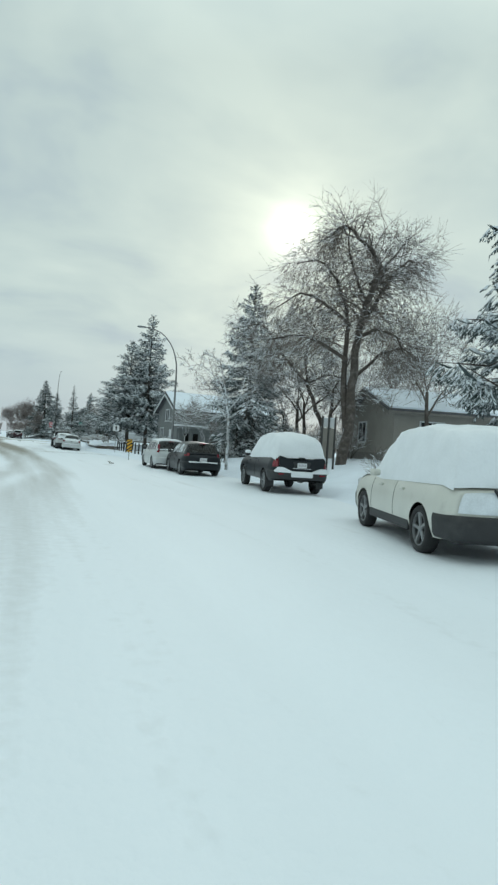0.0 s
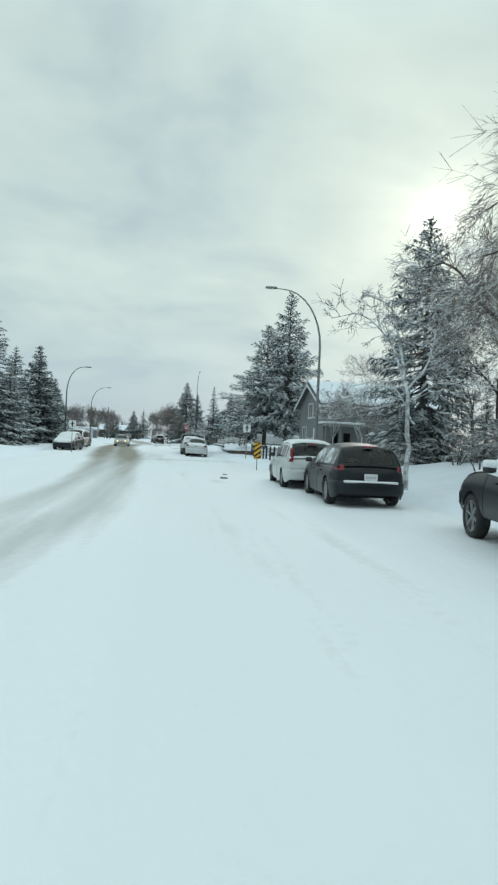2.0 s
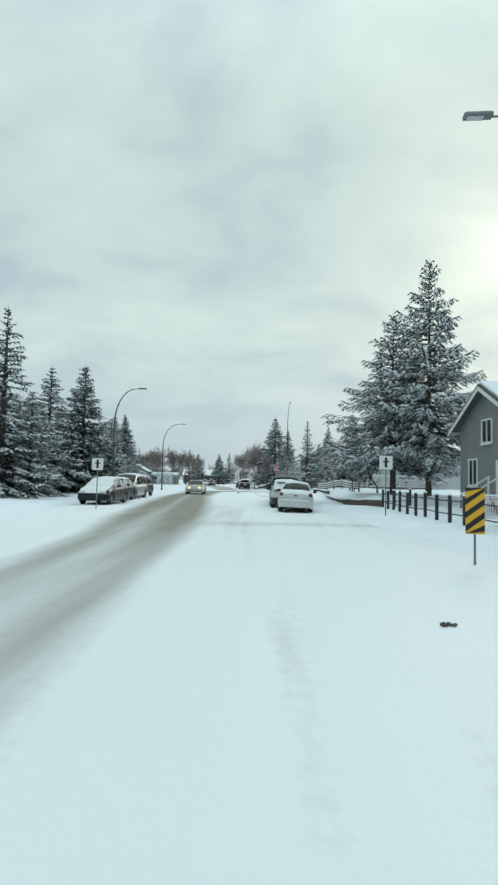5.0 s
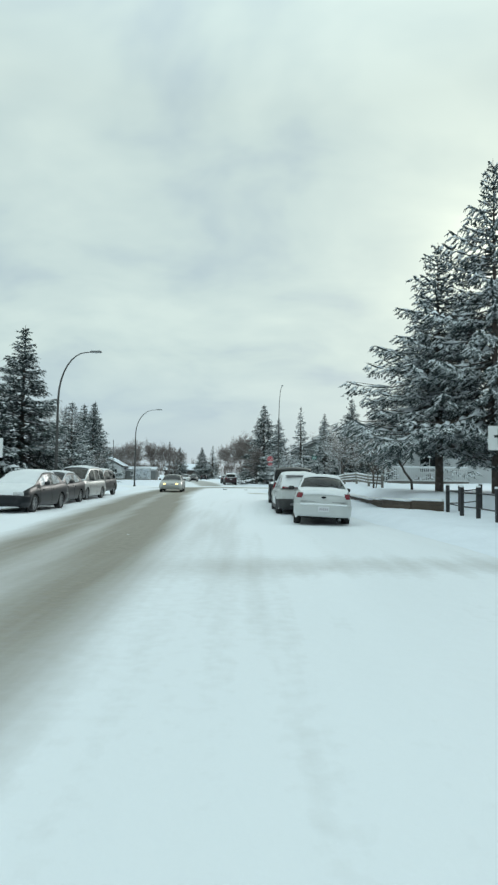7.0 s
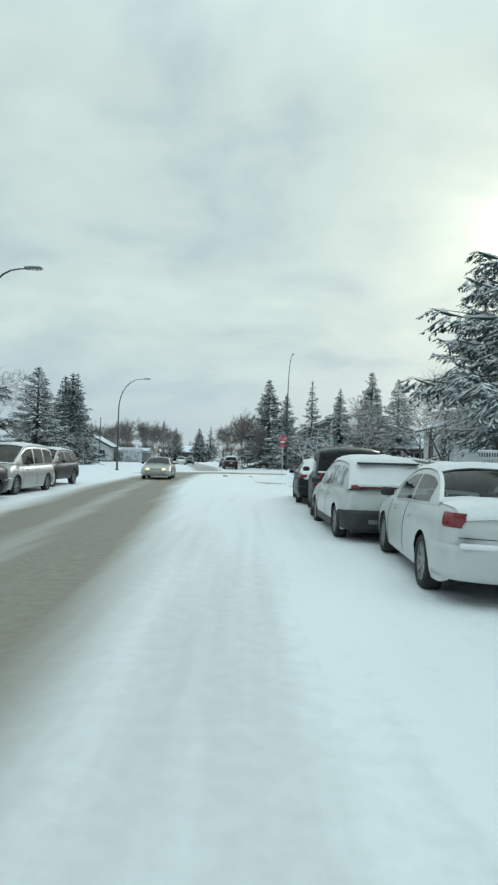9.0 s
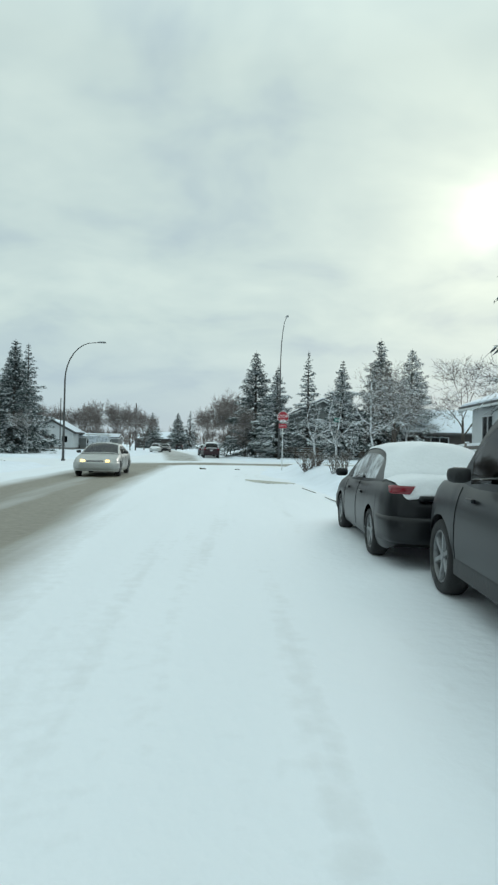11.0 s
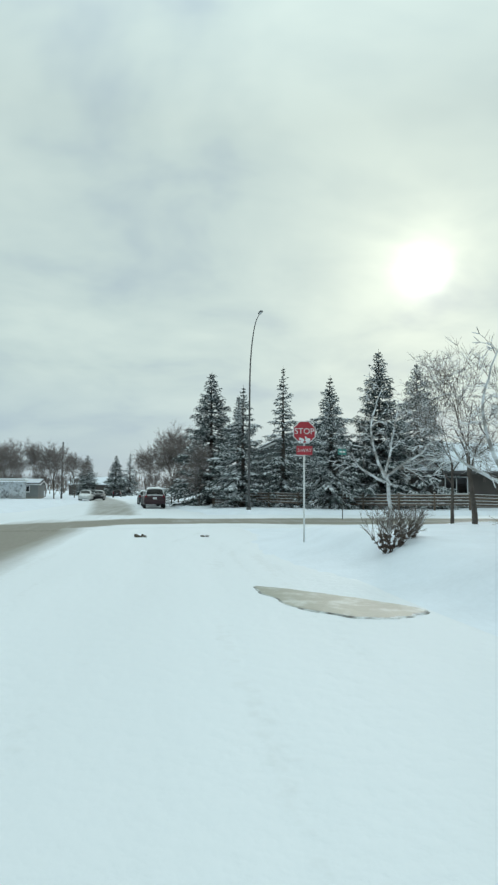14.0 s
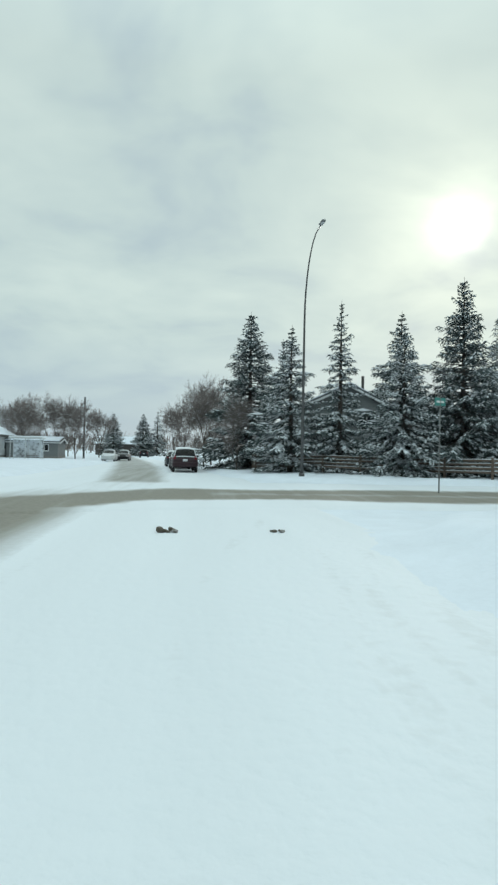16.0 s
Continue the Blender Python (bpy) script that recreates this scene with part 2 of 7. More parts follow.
TRIM_DARK = material("dark_trim", (0.05, 0.047, 0.045), 0.7, var=0.1, bump=0)
WOOD_GREY = material("weathered_wood", (0.20, 0.185, 0.17), 0.85, var=0.22, scale=3, fine=40, bump=0.35, rnd=0.2)
WOOD_BROWN = material("brown_timber", (0.115, 0.088, 0.068), 0.85, var=0.22, scale=3, fine=40, bump=0.35, rnd=0.2)
IRON = material("black_fence_metal", (0.025, 0.025, 0.028), 0.6, var=0.15, bump=0.1)
CONCRETE = material("concrete_kerb", (0.22, 0.21, 0.195), 0.9, var=0.2, scale=4, bump=0.4)
DIRT = material("dirty_slush_lump", (0.10, 0.085, 0.065), 0.85, var=0.35, scale=9, bump=0.6, tint=(0.5, 0.5, 0.5), tint_at=(0.55, 0.7), tint_scale=6)


def road_material():
    """Packed snow with brown sanded slush where the wheels have gone; the share of slush comes from the mesh."""
    m = bpy.data.materials.new("snowy_road")
    m.use_nodes = True
    nt = m.node_tree
    N, L = nt.nodes.new, nt.links.new
    b = nt.nodes["Principled BSDF"]
    at = N("ShaderNodeAttribute"); at.attribute_name = "slush"
    tc = N("ShaderNodeTexCoord")
    mp = N("ShaderNodeMapping"); mp.inputs["Scale"].default_value = (1.6, 0.09, 1.0)
    L(tc.outputs["Object"], mp.inputs[0])
    n1, n2, n3 = N("ShaderNodeTexNoise"), N("ShaderNodeTexNoise"), N("ShaderNodeTexNoise")
    for n, s, d in ((n1, 1.3, 6), (n2, 7.0, 5), (n3, 0.35, 3)):
        n.inputs["Scale"].default_value, n.inputs["Detail"].default_value = s, d
        L(mp.outputs[0] if n is not n2 else tc.outputs["Object"], n.inputs["Vector"])
    a = N("ShaderNodeMath"); a.operation = "ADD"; L(n1.outputs["Fac"], a.inputs[0])
    h = N("ShaderNodeMath"); h.operation = "MULTIPLY"; h.inputs[1].default_value = 0.45; L(n2.outputs["Fac"], h.inputs[0]); L(h.outputs[0], a.inputs[1])
    c = N("ShaderNodeMath"); c.operation = "MULTIPLY_ADD"; c.inputs[1].default_value = 0.52; c.inputs[2].default_value = -0.37
    L(a.outputs[0], c.inputs[0])
    d = N("ShaderNodeMath"); d.operation = "ADD"; L(at.outputs["Fac"], d.inputs[0]); L(c.outputs[0], d.inputs[1])
    r = N("ShaderNodeMapRange"); r.inputs["From Min"].default_value, r.inputs["From Max"].default_value = 0.08, 0.92
    L(d.outputs[0], r.inputs["Value"])
    mix = N("ShaderNodeMix"); mix.data_type = "RGBA"
    mix.inputs["A"].default_value = (0.826, 0.870, 0.92, 1)
    bro = N("ShaderNodeMix"); bro.data_type = "RGBA"
    bro.inputs["A"].default_value, bro.inputs["B"].default_value = (0.18, 0.168, 0.142, 1), (0.33, 0.315, 0.27, 1)
    L(n2.outputs["Fac"], bro.inputs["Factor"])
    L(r.outputs[0], mix.inputs["Factor"]); L(bro.outputs["Result"], mix.inputs["B"])
    v = N("ShaderNodeMapRange"); v.inputs["To Min"].default_value, v.inputs["To Max"].default_value = 0.93, 1.06
    L(n3.outputs["Fac"], v.inputs["Value"])
    s = N("ShaderNodeVectorMath"); s.operation = "SCALE"; L(mix.outputs["Result"], s.inputs[0]); L(v.outputs[0], s.inputs["Scale"])
    L(s.outputs[0], b.inputs["Base Color"])
    b.inputs["Roughness"].default_value, b.inputs["Specular IOR Level"].default_value = 0.65, 0.3
    bp = N("ShaderNodeBump"); bp.inputs["Strength"].default_value, bp.inputs["Distance"].default_value = 0.6, 0.03
    L(n2.outputs["Fac"], bp.inputs["Height"]); L(bp.outputs[0], b.inputs["Normal"])
    return m


ROAD = road_material()

# ---- mesh helpers ----


def mesh_object(name, verts, faces, mat, parent=None, label="", smooth=False, mats=None, index=None):
    me = bpy.data.meshes.new(name)
    me.from_pydata([tuple(v) for v in verts] if not isinstance(verts, np.ndarray) else verts.tolist(), [], faces if not isinstance(faces, np.ndarray) else faces.tolist())
    for mm in mats or [mat]:
        me.materials.append(mm)
    if index is not None:
        me.polygons.foreach_set("material_index", np.asarray(index, dtype=np.int32))
    if smooth:
        me.polygons.foreach_set("use_smooth", np.ones(len(me.polygons), dtype=bool))
    me.update()
    ob = new(name, me)
    if parent is not None:
        ob.parent = parent
    if label:
        tagged(ob, label)
    return ob


def part(name, bm, mat, parent, label="", smooth=False):
    me = bpy.data.meshes.new(name)
    bmesh.ops.recalc_face_normals(bm, faces=bm.faces)
    bm.to_mesh(me)
    bm.free()
    me.materials.append(mat)
    if smooth:
        me.polygons.foreach_set("use_smooth", np.ones(len(me.polygons), dtype=bool))
    ob = new(name, me)
    ob.parent = parent
    return tagged(ob, label) if label else ob


def box_bm(x0, x1, y0, y1, z0, z1, bevel=0.0, bm=None):
    own = bmesh.new()
    bmesh.ops.create_cube(own, size=1.0, matrix=Matrix.Translation(((x0 + x1) / 2, (y0 + y1) / 2, (z0 + z1) / 2)) @ Matrix.Diagonal((x1 - x0, y1 - y0, z1 - z0, 1)))
    if bevel:
        bmesh.ops.bevel(own, geom=own.edges[:], offset=bevel, segments=2, profile=0.6, affect="EDGES")
    if bm is None:
        return own
    me = bpy.data.meshes.new("tmp")
    own.to_mesh(me)
    own.free()
    bm.from_mesh(me)
    bpy.data.meshes.remove(me)
    return bm


def tube(points, radii, sides=8, cap=True):
    """Vertices and faces of a tube along points."""
    pts = [Vector(p) for p in points]
    verts, faces = [], []
    for i, p in enumerate(pts):
        d = (pts[min(i + 1, len(pts) - 1)] - pts[max(i - 1, 0)]).normalized()
        u = d.orthogonal().normalized() if i == 0 else (u - d * u.dot(d)).normalized()
        v = d.cross(u)
        for k in range(sides):
            a = 2 * math.pi * k / sides
            verts.append(p + (u * math.cos(a) + v * math.sin(a)) * radii[i])
    for i in range(len(pts) - 1):
        for k in range(sides):
            a, b = i * sides + k, i * sides + (k + 1) % sides
            faces.append((a, b, b + sides, a + sides))
    if cap:
        faces.append(tuple(range(sides))[::-1])
        faces.append(tuple(range((len(pts) - 1) * sides, len(pts) * sides)))
    return verts, faces


def empty(name, m, label, category, group="", kind=""):
    e = new(name)
    e.matrix_basis = m
    e.empty_display_size = 0.2
    return tagged(e, label, category, group, kind)


def smooth01(x):
    x = np.clip(x, 0, 1)
    return x * x * (3 - 2 * x)


# ---- ground and road ----
RIGHT_Y = [-60, -20, 0, 10, 18, 26, 33, 40, 48, 56, 64, 71, 80, 88, 91, 93, 93.6, 106.4, 107, 109, 112, 118, 146, 206, 400]
RIGHT_X = [-9, 2.4, 8.6, 10.3, 9.9, 9.2, 8.9, 8.3, 7.4, 6.7, 6.2, 5.6, 5.1, 5.0, 6.2, 10, 60, 60, 10, 5.0, 3.4, 2.6, 0.2, -9, -50]
LEFT_Y = [-60, -20, 0, 20, 40, 50, 58, 70, 84, 90, 93, 94, 103, 104, 106, 110, 144, 206, 400]
LEFT_X = [-24, -10.5, -5.0, -4.0, -5.2, -6.6, -7.0, -7.9, -8.0, -8.6, -14, -60, -60, -14, -9.5, -8.4, -9, -18, -60]


def right_kerb(y):
    return np.interp(y, RIGHT_Y, RIGHT_X)


def left_kerb(y):
    return np.interp(y, LEFT_Y, LEFT_X)


def lump(x, y, s, seed=0.0):
    return np.sin(x * s + seed) * np.cos(y * s * 0.9 + 1.3 * seed) + 0.5 * np.sin(x * s * 2.3 + y * s * 1.7 + seed * 2) + 0.25 * np.sin(y * s * 4.1 - x * s * 3.3 + seed)


def ground_z(x, y):
    x, y = np.asarray(x, float), np.asarray(y, float)
    d = np.maximum(x - right_kerb(y), left_kerb(y) - x)
    z = 0.20 * smooth01(d / 0.8) + 0.10 * smooth01((d - 0.8) / 5.0) + 0.35 * smooth01((d - 10) / 40.0)
    soft = smooth01(d / 2.0)
    z = z + (0.012 + 0.03 * soft) * lump(x, y, 0.9, 0.7) + 0.010 * lump(x, y, 2.7, 2.1) - 0.012
    # raised lot of the bungalow, raised garden bank, and snow ploughed up round the corner
    z = z + 0.45 * np.exp(-((x - 27.0) / 9.5) ** 2 - ((y - 23.0) / 11.0) ** 2) * soft + 0.55 * smooth01((x - 11.8) / 3.8) * smooth01((y - 5.0) / 6.0) * (1 - smooth01((y - 27.0) / 7.0))
    z = z + 0.36 * smooth01((x - right_kerb(y) - 0.2) / 1.3) * smooth01((y - 67.0) / 4.0) * (1 - 0.75 * smooth01((y - 80.5) / 5.0)) * (1 - smooth01((y - 88.0) / 6.0))
    z = z + 0.50 * smooth01((x - np.interp(y, [53, 60, 80], [9.0, 9.0, 9.3])) / 1.1) * smooth01((y - 54.2) / 1.2) * (1 - smooth01((y - 67.0) / 4.0) * 0.25) * (1 - smooth01((y - 78.0) / 4.0))
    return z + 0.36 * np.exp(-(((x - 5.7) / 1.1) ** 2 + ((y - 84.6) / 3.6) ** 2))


def grid_mesh(name, xs, ys, zf, mat):
    X, Y = np.meshgrid(xs, ys)
    Z = zf(X, Y)
    v = np.stack([X.ravel(), Y.ravel(), Z.ravel()], 1)
    nx, ny = len(xs), len(ys)
    i = (np.arange(ny - 1)[:, None] * nx + np.arange(nx - 1)[None]).ravel()
    f = np.stack([i, i + 1, i + nx + 1, i + nx], 1)
    return mesh_object(name, v, f, mat, smooth=True)


far = np.array([60, 85, 120, 180, 300, 600, 1200, 2500.0])
gx = np.concatenate([-far[::-1], np.arange(-45, -12, 1.5), np.arange(-12, 14, 0.35), np.arange(14, 45, 1.5), far])
gy = np.concatenate([-far[::-1], np.arange(-45, -8, 1.5), np.arange(-8, 112, 0.4), np.arange(112, 170, 2.0), [185, 210, 250, 320, 450, 700, 1200, 2600.0]])
tagged(grid_mesh("ground", gx, gy, ground_z, SNOW), "fresh uneven snow over lawns and verges", "ground", kind="structure")


RUTS = [[(4.2, -12), (5.6, -4), (6.4, 2), (6.3, 8), (5.9, 14), (5.4, 20)], [(2.6, -12), (4.0, -4), (4.8, 2), (4.8, 8), (4.6, 14), (4.2, 20), (3.9, 26), (3.4, 34), (3.0, 42)],
        [(3.2, 36), (4.6, 38.5), (7.0, 40.3), (8.4, 40.9)], [(2.6, 39), (4.4, 41.2), (6.8, 42.6), (8.2, 43.0)],
        [(1.9, 60), (2.1, 66), (2.2, 72), (2.4, 80), (3.2, 87), (5.0, 92)], [(3.3, 60), (3.5, 68), (3.4, 76), (3.7, 83), (4.6, 88), (6.4, 92.5)],
        [(0.9, 76), (1.1, 82), (1.9, 88), (3.4, 93)], [(2.8, 82), (3.6, 86), (4.9, 90)]]


def rut_depth(x, y):
    d = np.zeros_like(x)
    for line in RUTS:
        ly, lx = np.array([q[1] for q in line], float), np.array([q[0] for q in line], float)
        inside = smooth01((y - ly[0]) / 2.5) * smooth01((ly[-1] - y) / 2.5)
        dx = x - np.interp(y, ly, lx) - 0.05 * np.sin(y * 0.8)
        d = np.maximum(d, inside * np.exp(-(dx / 0.14) ** 4) * (0.75 + 0.25 * np.sin(y * 2.3 + lx[0])))
    return d


def road_strip(name, ys, xl, xr, columns, slush, label, along_y=True):
    U = np.linspace(0, 1, columns)
    Y = np.repeat(np.asarray(ys)[:, None], columns, 1)
    X = xl[:, None] + (xr - xl)[:, None] * U[None]
    if not along_y:
        X, Y = Y, X
    Z = np.zeros_like(X)
    S = slush(X, Y)
    Z = 0.006 * lump(X, Y, 2.7, 2.1) + 0.008 * lump(X, Y, 0.9, 0.7) + 0.022 - 0.016 * np.clip(S, 0, 1) + 0.012 * lump(X * 1.0, Y * 0.15, 5.5, 0.3) * np.clip(1.2 * S, 0.2, 0.6)
    Z[:, 0] -= 0.10
    Z[:, -1] -= 0.10
    cut = rut_depth(X, Y)
    Z = Z - 0.011 * cut
    S = np.where(S < 0.5, S + 0.10 * cut, S)
    v = np.stack([X.ravel(), Y.ravel(), Z.ravel()], 1)
    n = len(ys)
    i = (np.arange(n - 1)[:, None] * columns + np.arange(columns - 1)[None]).ravel()
    f = np.stack([i, i + 1, i + columns + 1, i + columns], 1)
    if not along_y:
        f = f[:, ::-1]
    ob = mesh_object(name, v, f, ROAD, smooth=True)
    at = ob.data.attributes.new("slush", "FLOAT", "POINT")
    at.data.foreach_set("value", S.ravel().astype(np.float32))
    return tagged(ob, label, "road", kind="structure")


def main_slush(x, y):
    at = [-40, 0, 15, 21, 28, 36, 44, 52, 62, 72, 84, 92, 96, 101, 106, 128, 150, 300]
    lo = np.interp(y, at, [-16, -4.2, 0.2, 0.3, -0.2, -0.9, -2.1, -3.0, -4.0, -4.9, -5.4, -5.4, -5.0, -4.0, -3.1, -5.7, -8.5, -34])
    hi = np.interp(y, at, [-9, 1.2, 2.5, 2.35, 2.0, 1.6, 1.2, 0.65, -0.2, -1.2, -1.6, -1.7, -1.6, -1.0, -0.3, -2.0, -4.5, -26])
    amount = np.interp(y, [-10, 0, 12, 24, 34, 44, 60, 92, 96, 100, 104, 107, 150], [0.10, 0.22, 0.38, 0.52, 0.68, 0.85, 0.95, 0.95, 0.5, 0.12, 0.15, 0.7, 0.6])
    mid, half = (lo + hi) / 2, (hi - lo) / 2
    s = amount * (1.05 - 1.05 * smooth01((np.abs(x - mid) / half - 0.62) / 0.80))
    # paler crown between the wheel tracks
    s = s - 0.24 * np.exp(-((x - mid + 0.1) / 0.42) ** 2) * (y < 80)
    # a thin soiled stretch along our own lane
    s = s + 0.23 * np.exp(-((x - np.interp(y, [20, 40, 60, 80], [2.4, 2.0, 1.2, 0.8])) / 1.6) ** 2) * np.exp(-((y - 47) / 11.0) ** 2)
    # stained snow where cars have stopped beside the marker
    s = s + 0.22 * np.exp(-((x - 5.1) / 0.5) ** 2 - ((y - 23.6) / 1.0) ** 2)
    # bare strip across our lane at the side street
    s = s + 0.30 * np.exp(-((y - 41.0 - 0.12 * (x - 3)) / 0.9) ** 2) * smooth01((x - 1.0) / 2.0)
    return s


ys = np.arange(-40, 300, 0.5)
rk = np.minimum(right_kerb(ys), np.interp(ys, [-60, -20, 0, 10, 18, 26, 48, 56, 64, 71, 80, 90, 110, 118, 146, 300], [-9, 2.4, 8.6, 10.3, 9.9, 9.2, 7.4, 6.7, 6.2, 5.6, 5.1, 5.0, 4.2, 2.6, 0.2, -30]))
lk = np.maximum(left_kerb(ys), np.interp(ys, [-60, 0, 20, 40, 50, 70, 90, 106, 144, 300], [-24, -5.0, -4.0, -5.2, -6.6, -7.9, -8.4, -9, -9, -38]))
road_strip("road", ys, lk + 0.25, rk - 0.25, 110, main_slush, "street under packed snow with brown sanded slush tracks")


def cross_slush(x, y):
    mid = np.interp(x, [-6, -4.7, -2.7, 0, 4, 9, 60], [91.5, 92.5, 94.5, 98.2, 98.5, 98.6, 98.6])
    half = np.interp(x, [-6, -2.7, 0, 4, 9, 60], [3.0, 3.3, 2.7, 2.3, 3.1, 3.3])
    s = (0.95 - 0.95 * smooth01((np.abs(y - mid) / half - 0.75) / 0.45)) * smooth01((x + 8.0) / 3.5)
    s = s - 0.18 * np.exp(-((y - mid) / 0.5) ** 2) * (x > 2)
    return np.maximum(s, main_slush(x, y))


xs = np.concatenate([np.arange(-60, -6.9, 0.8), np.arange(-6.9, 60, 0.5)])
cross = road_strip("cross_road", xs, np.interp(xs, [-60, -8, 5, 60], [91.5, 90.0, 93.8, 93.8]), np.interp(xs, [-60, -8, 5, 60], [102.6, 103.6, 106.2, 106.2]), 40, cross_slush, "crossing street with brown slushy wheel tracks in snow", along_y=False)
cross.location.z = 0.034

# ---- cars ----


def lathe(profile, n=28):
    """Ring of (radius, x) turned round the x axis."""
    v, f, k = [], [], len(profile)
    for i in range(n):
        a = 2 * math.pi * i / n
        v += [(x, r * math.cos(a), r * math.sin(a)) for r, x in profile]
    for i in range(n):
        j = (i + 1) % n
        f += [(i * k + q, i * k + q + 1, j * k + q + 1, j * k + q) for q in range(k - 1)]
    return v, f


WHEEL_CACHE = {}


def wheel_meshes(r, spokes, rim_mat):
    key = (r, spokes, rim_mat.name)
    if key in WHEEL_CACHE:
        return WHEEL_CACHE[key]
    hw, ri = 0.105, r * 0.68
    v, f = lathe([(ri, -hw + 0.02), (ri + 0.02, -hw), (r - 0.03, -hw), (r - 0.008, -hw + 0.025), (r, -hw + 0.06), (r, hw - 0.06), (r - 0.008, hw - 0.025), (r - 0.03, hw), (ri + 0.02, hw), (ri, hw - 0.02), (ri - 0.005, 0.0), (ri, -hw + 0.02)])
    tyre = mesh_object("tmp_tyre", v, f, RUBBER, smooth=True)
    # rim: dished outer ring, hub and spokes; outer side is -x
    v, f = lathe([(ri + 0.004, -hw + 0.015), (ri - 0.012, -hw + 0.012), (ri - 0.02, -hw + 0.05), (ri - 0.02, hw - 0.02)])
    v, f = list(v), list(f)
    hv, hf = lathe([(0.002, -hw + 0.022), (0.045, -hw + 0.024), (0.06, -hw + 0.04), (0.06, hw - 0.04)], 16)
    f += [tuple(i + len(v) for i in q) for q in hf]
    v += hv
    for s in range(spokes):
        a = 2 * math.pi * s / spokes
        for side in (0,):
            o = len(v)
            for rr, w, x in ((0.05, 0.034, -hw + 0.03), (ri * 0.6, 0.028, -hw + 0.022), (ri - 0.008, 0.036, -hw + 0.02)):
                for ww, xx in ((-w, x + 0.03), (-w * 0.7, x), (w * 0.7, x), (w, x + 0.03)):
                    v.append((xx, rr * math.cos(a) - ww * math.sin(a), rr * math.sin(a) + ww * math.cos(a)))
            for q in range(2):
                for k in range(3):
                    f.append((o + q * 4 + k, o + q * 4 + k + 1, o + q * 4 + k + 5, o + q * 4 + k + 4))
    rim = mesh_object("tmp_rim", v, f, rim_mat, smooth=False)
    dv, df = lathe([(0.01, 0.0), (ri * 0.98, 0.0)], 20)
    disc = mesh_object("tmp_disc", dv, df, UNDER)
    got = (tyre.data, rim.data, disc.data)
    for o in (tyre, rim, disc):
        bpy.data.objects.remove(o)
    WHEEL_CACHE[key] = got
    return got


def resample(poly, step):
    out = []
    for (y0, z0), (y1, z1) in zip(poly[:-1], poly[1:]):
        n = max(1, round(math.hypot(y1 - y0, z1 - z0) / step))
        out += [(y0 + (y1 - y0) * k / n, z0 + (z1 - z0) * k / n) for k in range(n)]
    return out + [poly[-1]]


def soften(poly, times=2):
    """Round a polyline's corners (corner cutting), keeping its ends."""
    for _ in range(times):
        q = [poly[0]]
        for (a, b), (c, d) in zip(poly[:-1], poly[1:]):
            q += [(a * 0.75 + c * 0.25, b * 0.75 + d * 0.25), (a * 0.25 + c * 0.75, b * 0.25 + d * 0.75)]
        poly = q + [poly[-1]]
    return poly


def sub_mesh(name, verts, faces, mat, parent, label="", smooth=True):
    used = sorted({i for q in faces for i in q})
    m = {i: k for k, i in enumerate(used)}
    return mesh_object(name, [verts[i] for i in used], [tuple(m[i] for i in q) for q in faces], mat, parent, label, smooth)


def snow_layer(name, verts, faces, thick, parent, mat, label, seed=0, ragged=0.3, fade=None):
    """A blanket over the chosen faces, thin at its rim and lumpy."""
    rng = random.Random(seed)
    if not faces:
        return None
    used = sorted({i for q in faces for i in q})
    m = {i: k for k, i in enumerate(used)}
    bm = bmesh.new()
    vs = [bm.verts.new(verts[i]) for i in used]
    for q in faces:
        try:
            bm.faces.new([vs[m[i]] for i in q])
        except ValueError:
            pass
    bmesh.ops.remove_doubles(bm, verts=bm.verts[:], dist=0.002)
    bm.normal_update()
    for v in bm.verts:
        edge = any(e.is_boundary for e in v.link_edges)
        k = 0.18 if edge else 1.0
        if fade:
            k *= 0.12 + 0.88 * float(smooth01((v.co.z - fade[0]) / (fade[1] - fade[0])))
        h = thick * k * (0.85 + (0.3 + 0.5 * ragged) * noise.noise(v.co * 3.1 + Vector((seed, 0, 0))) + 0.12 * noise.noise(v.co * 9.0))
        v.co = v.co + Vector((0, 0, 0.75)) * h + v.normal * (0.5 * h + 0.006)
    me = bpy.data.meshes.new(name)
    bm.to_mesh(me)
    bm.free()
    me.materials.append(mat)
    me.polygons.foreach_set("use_smooth", np.ones(len(me.polygons), dtype=bool))
    ob = new(name, me)
    ob.parent = parent
    return tagged(ob, label)


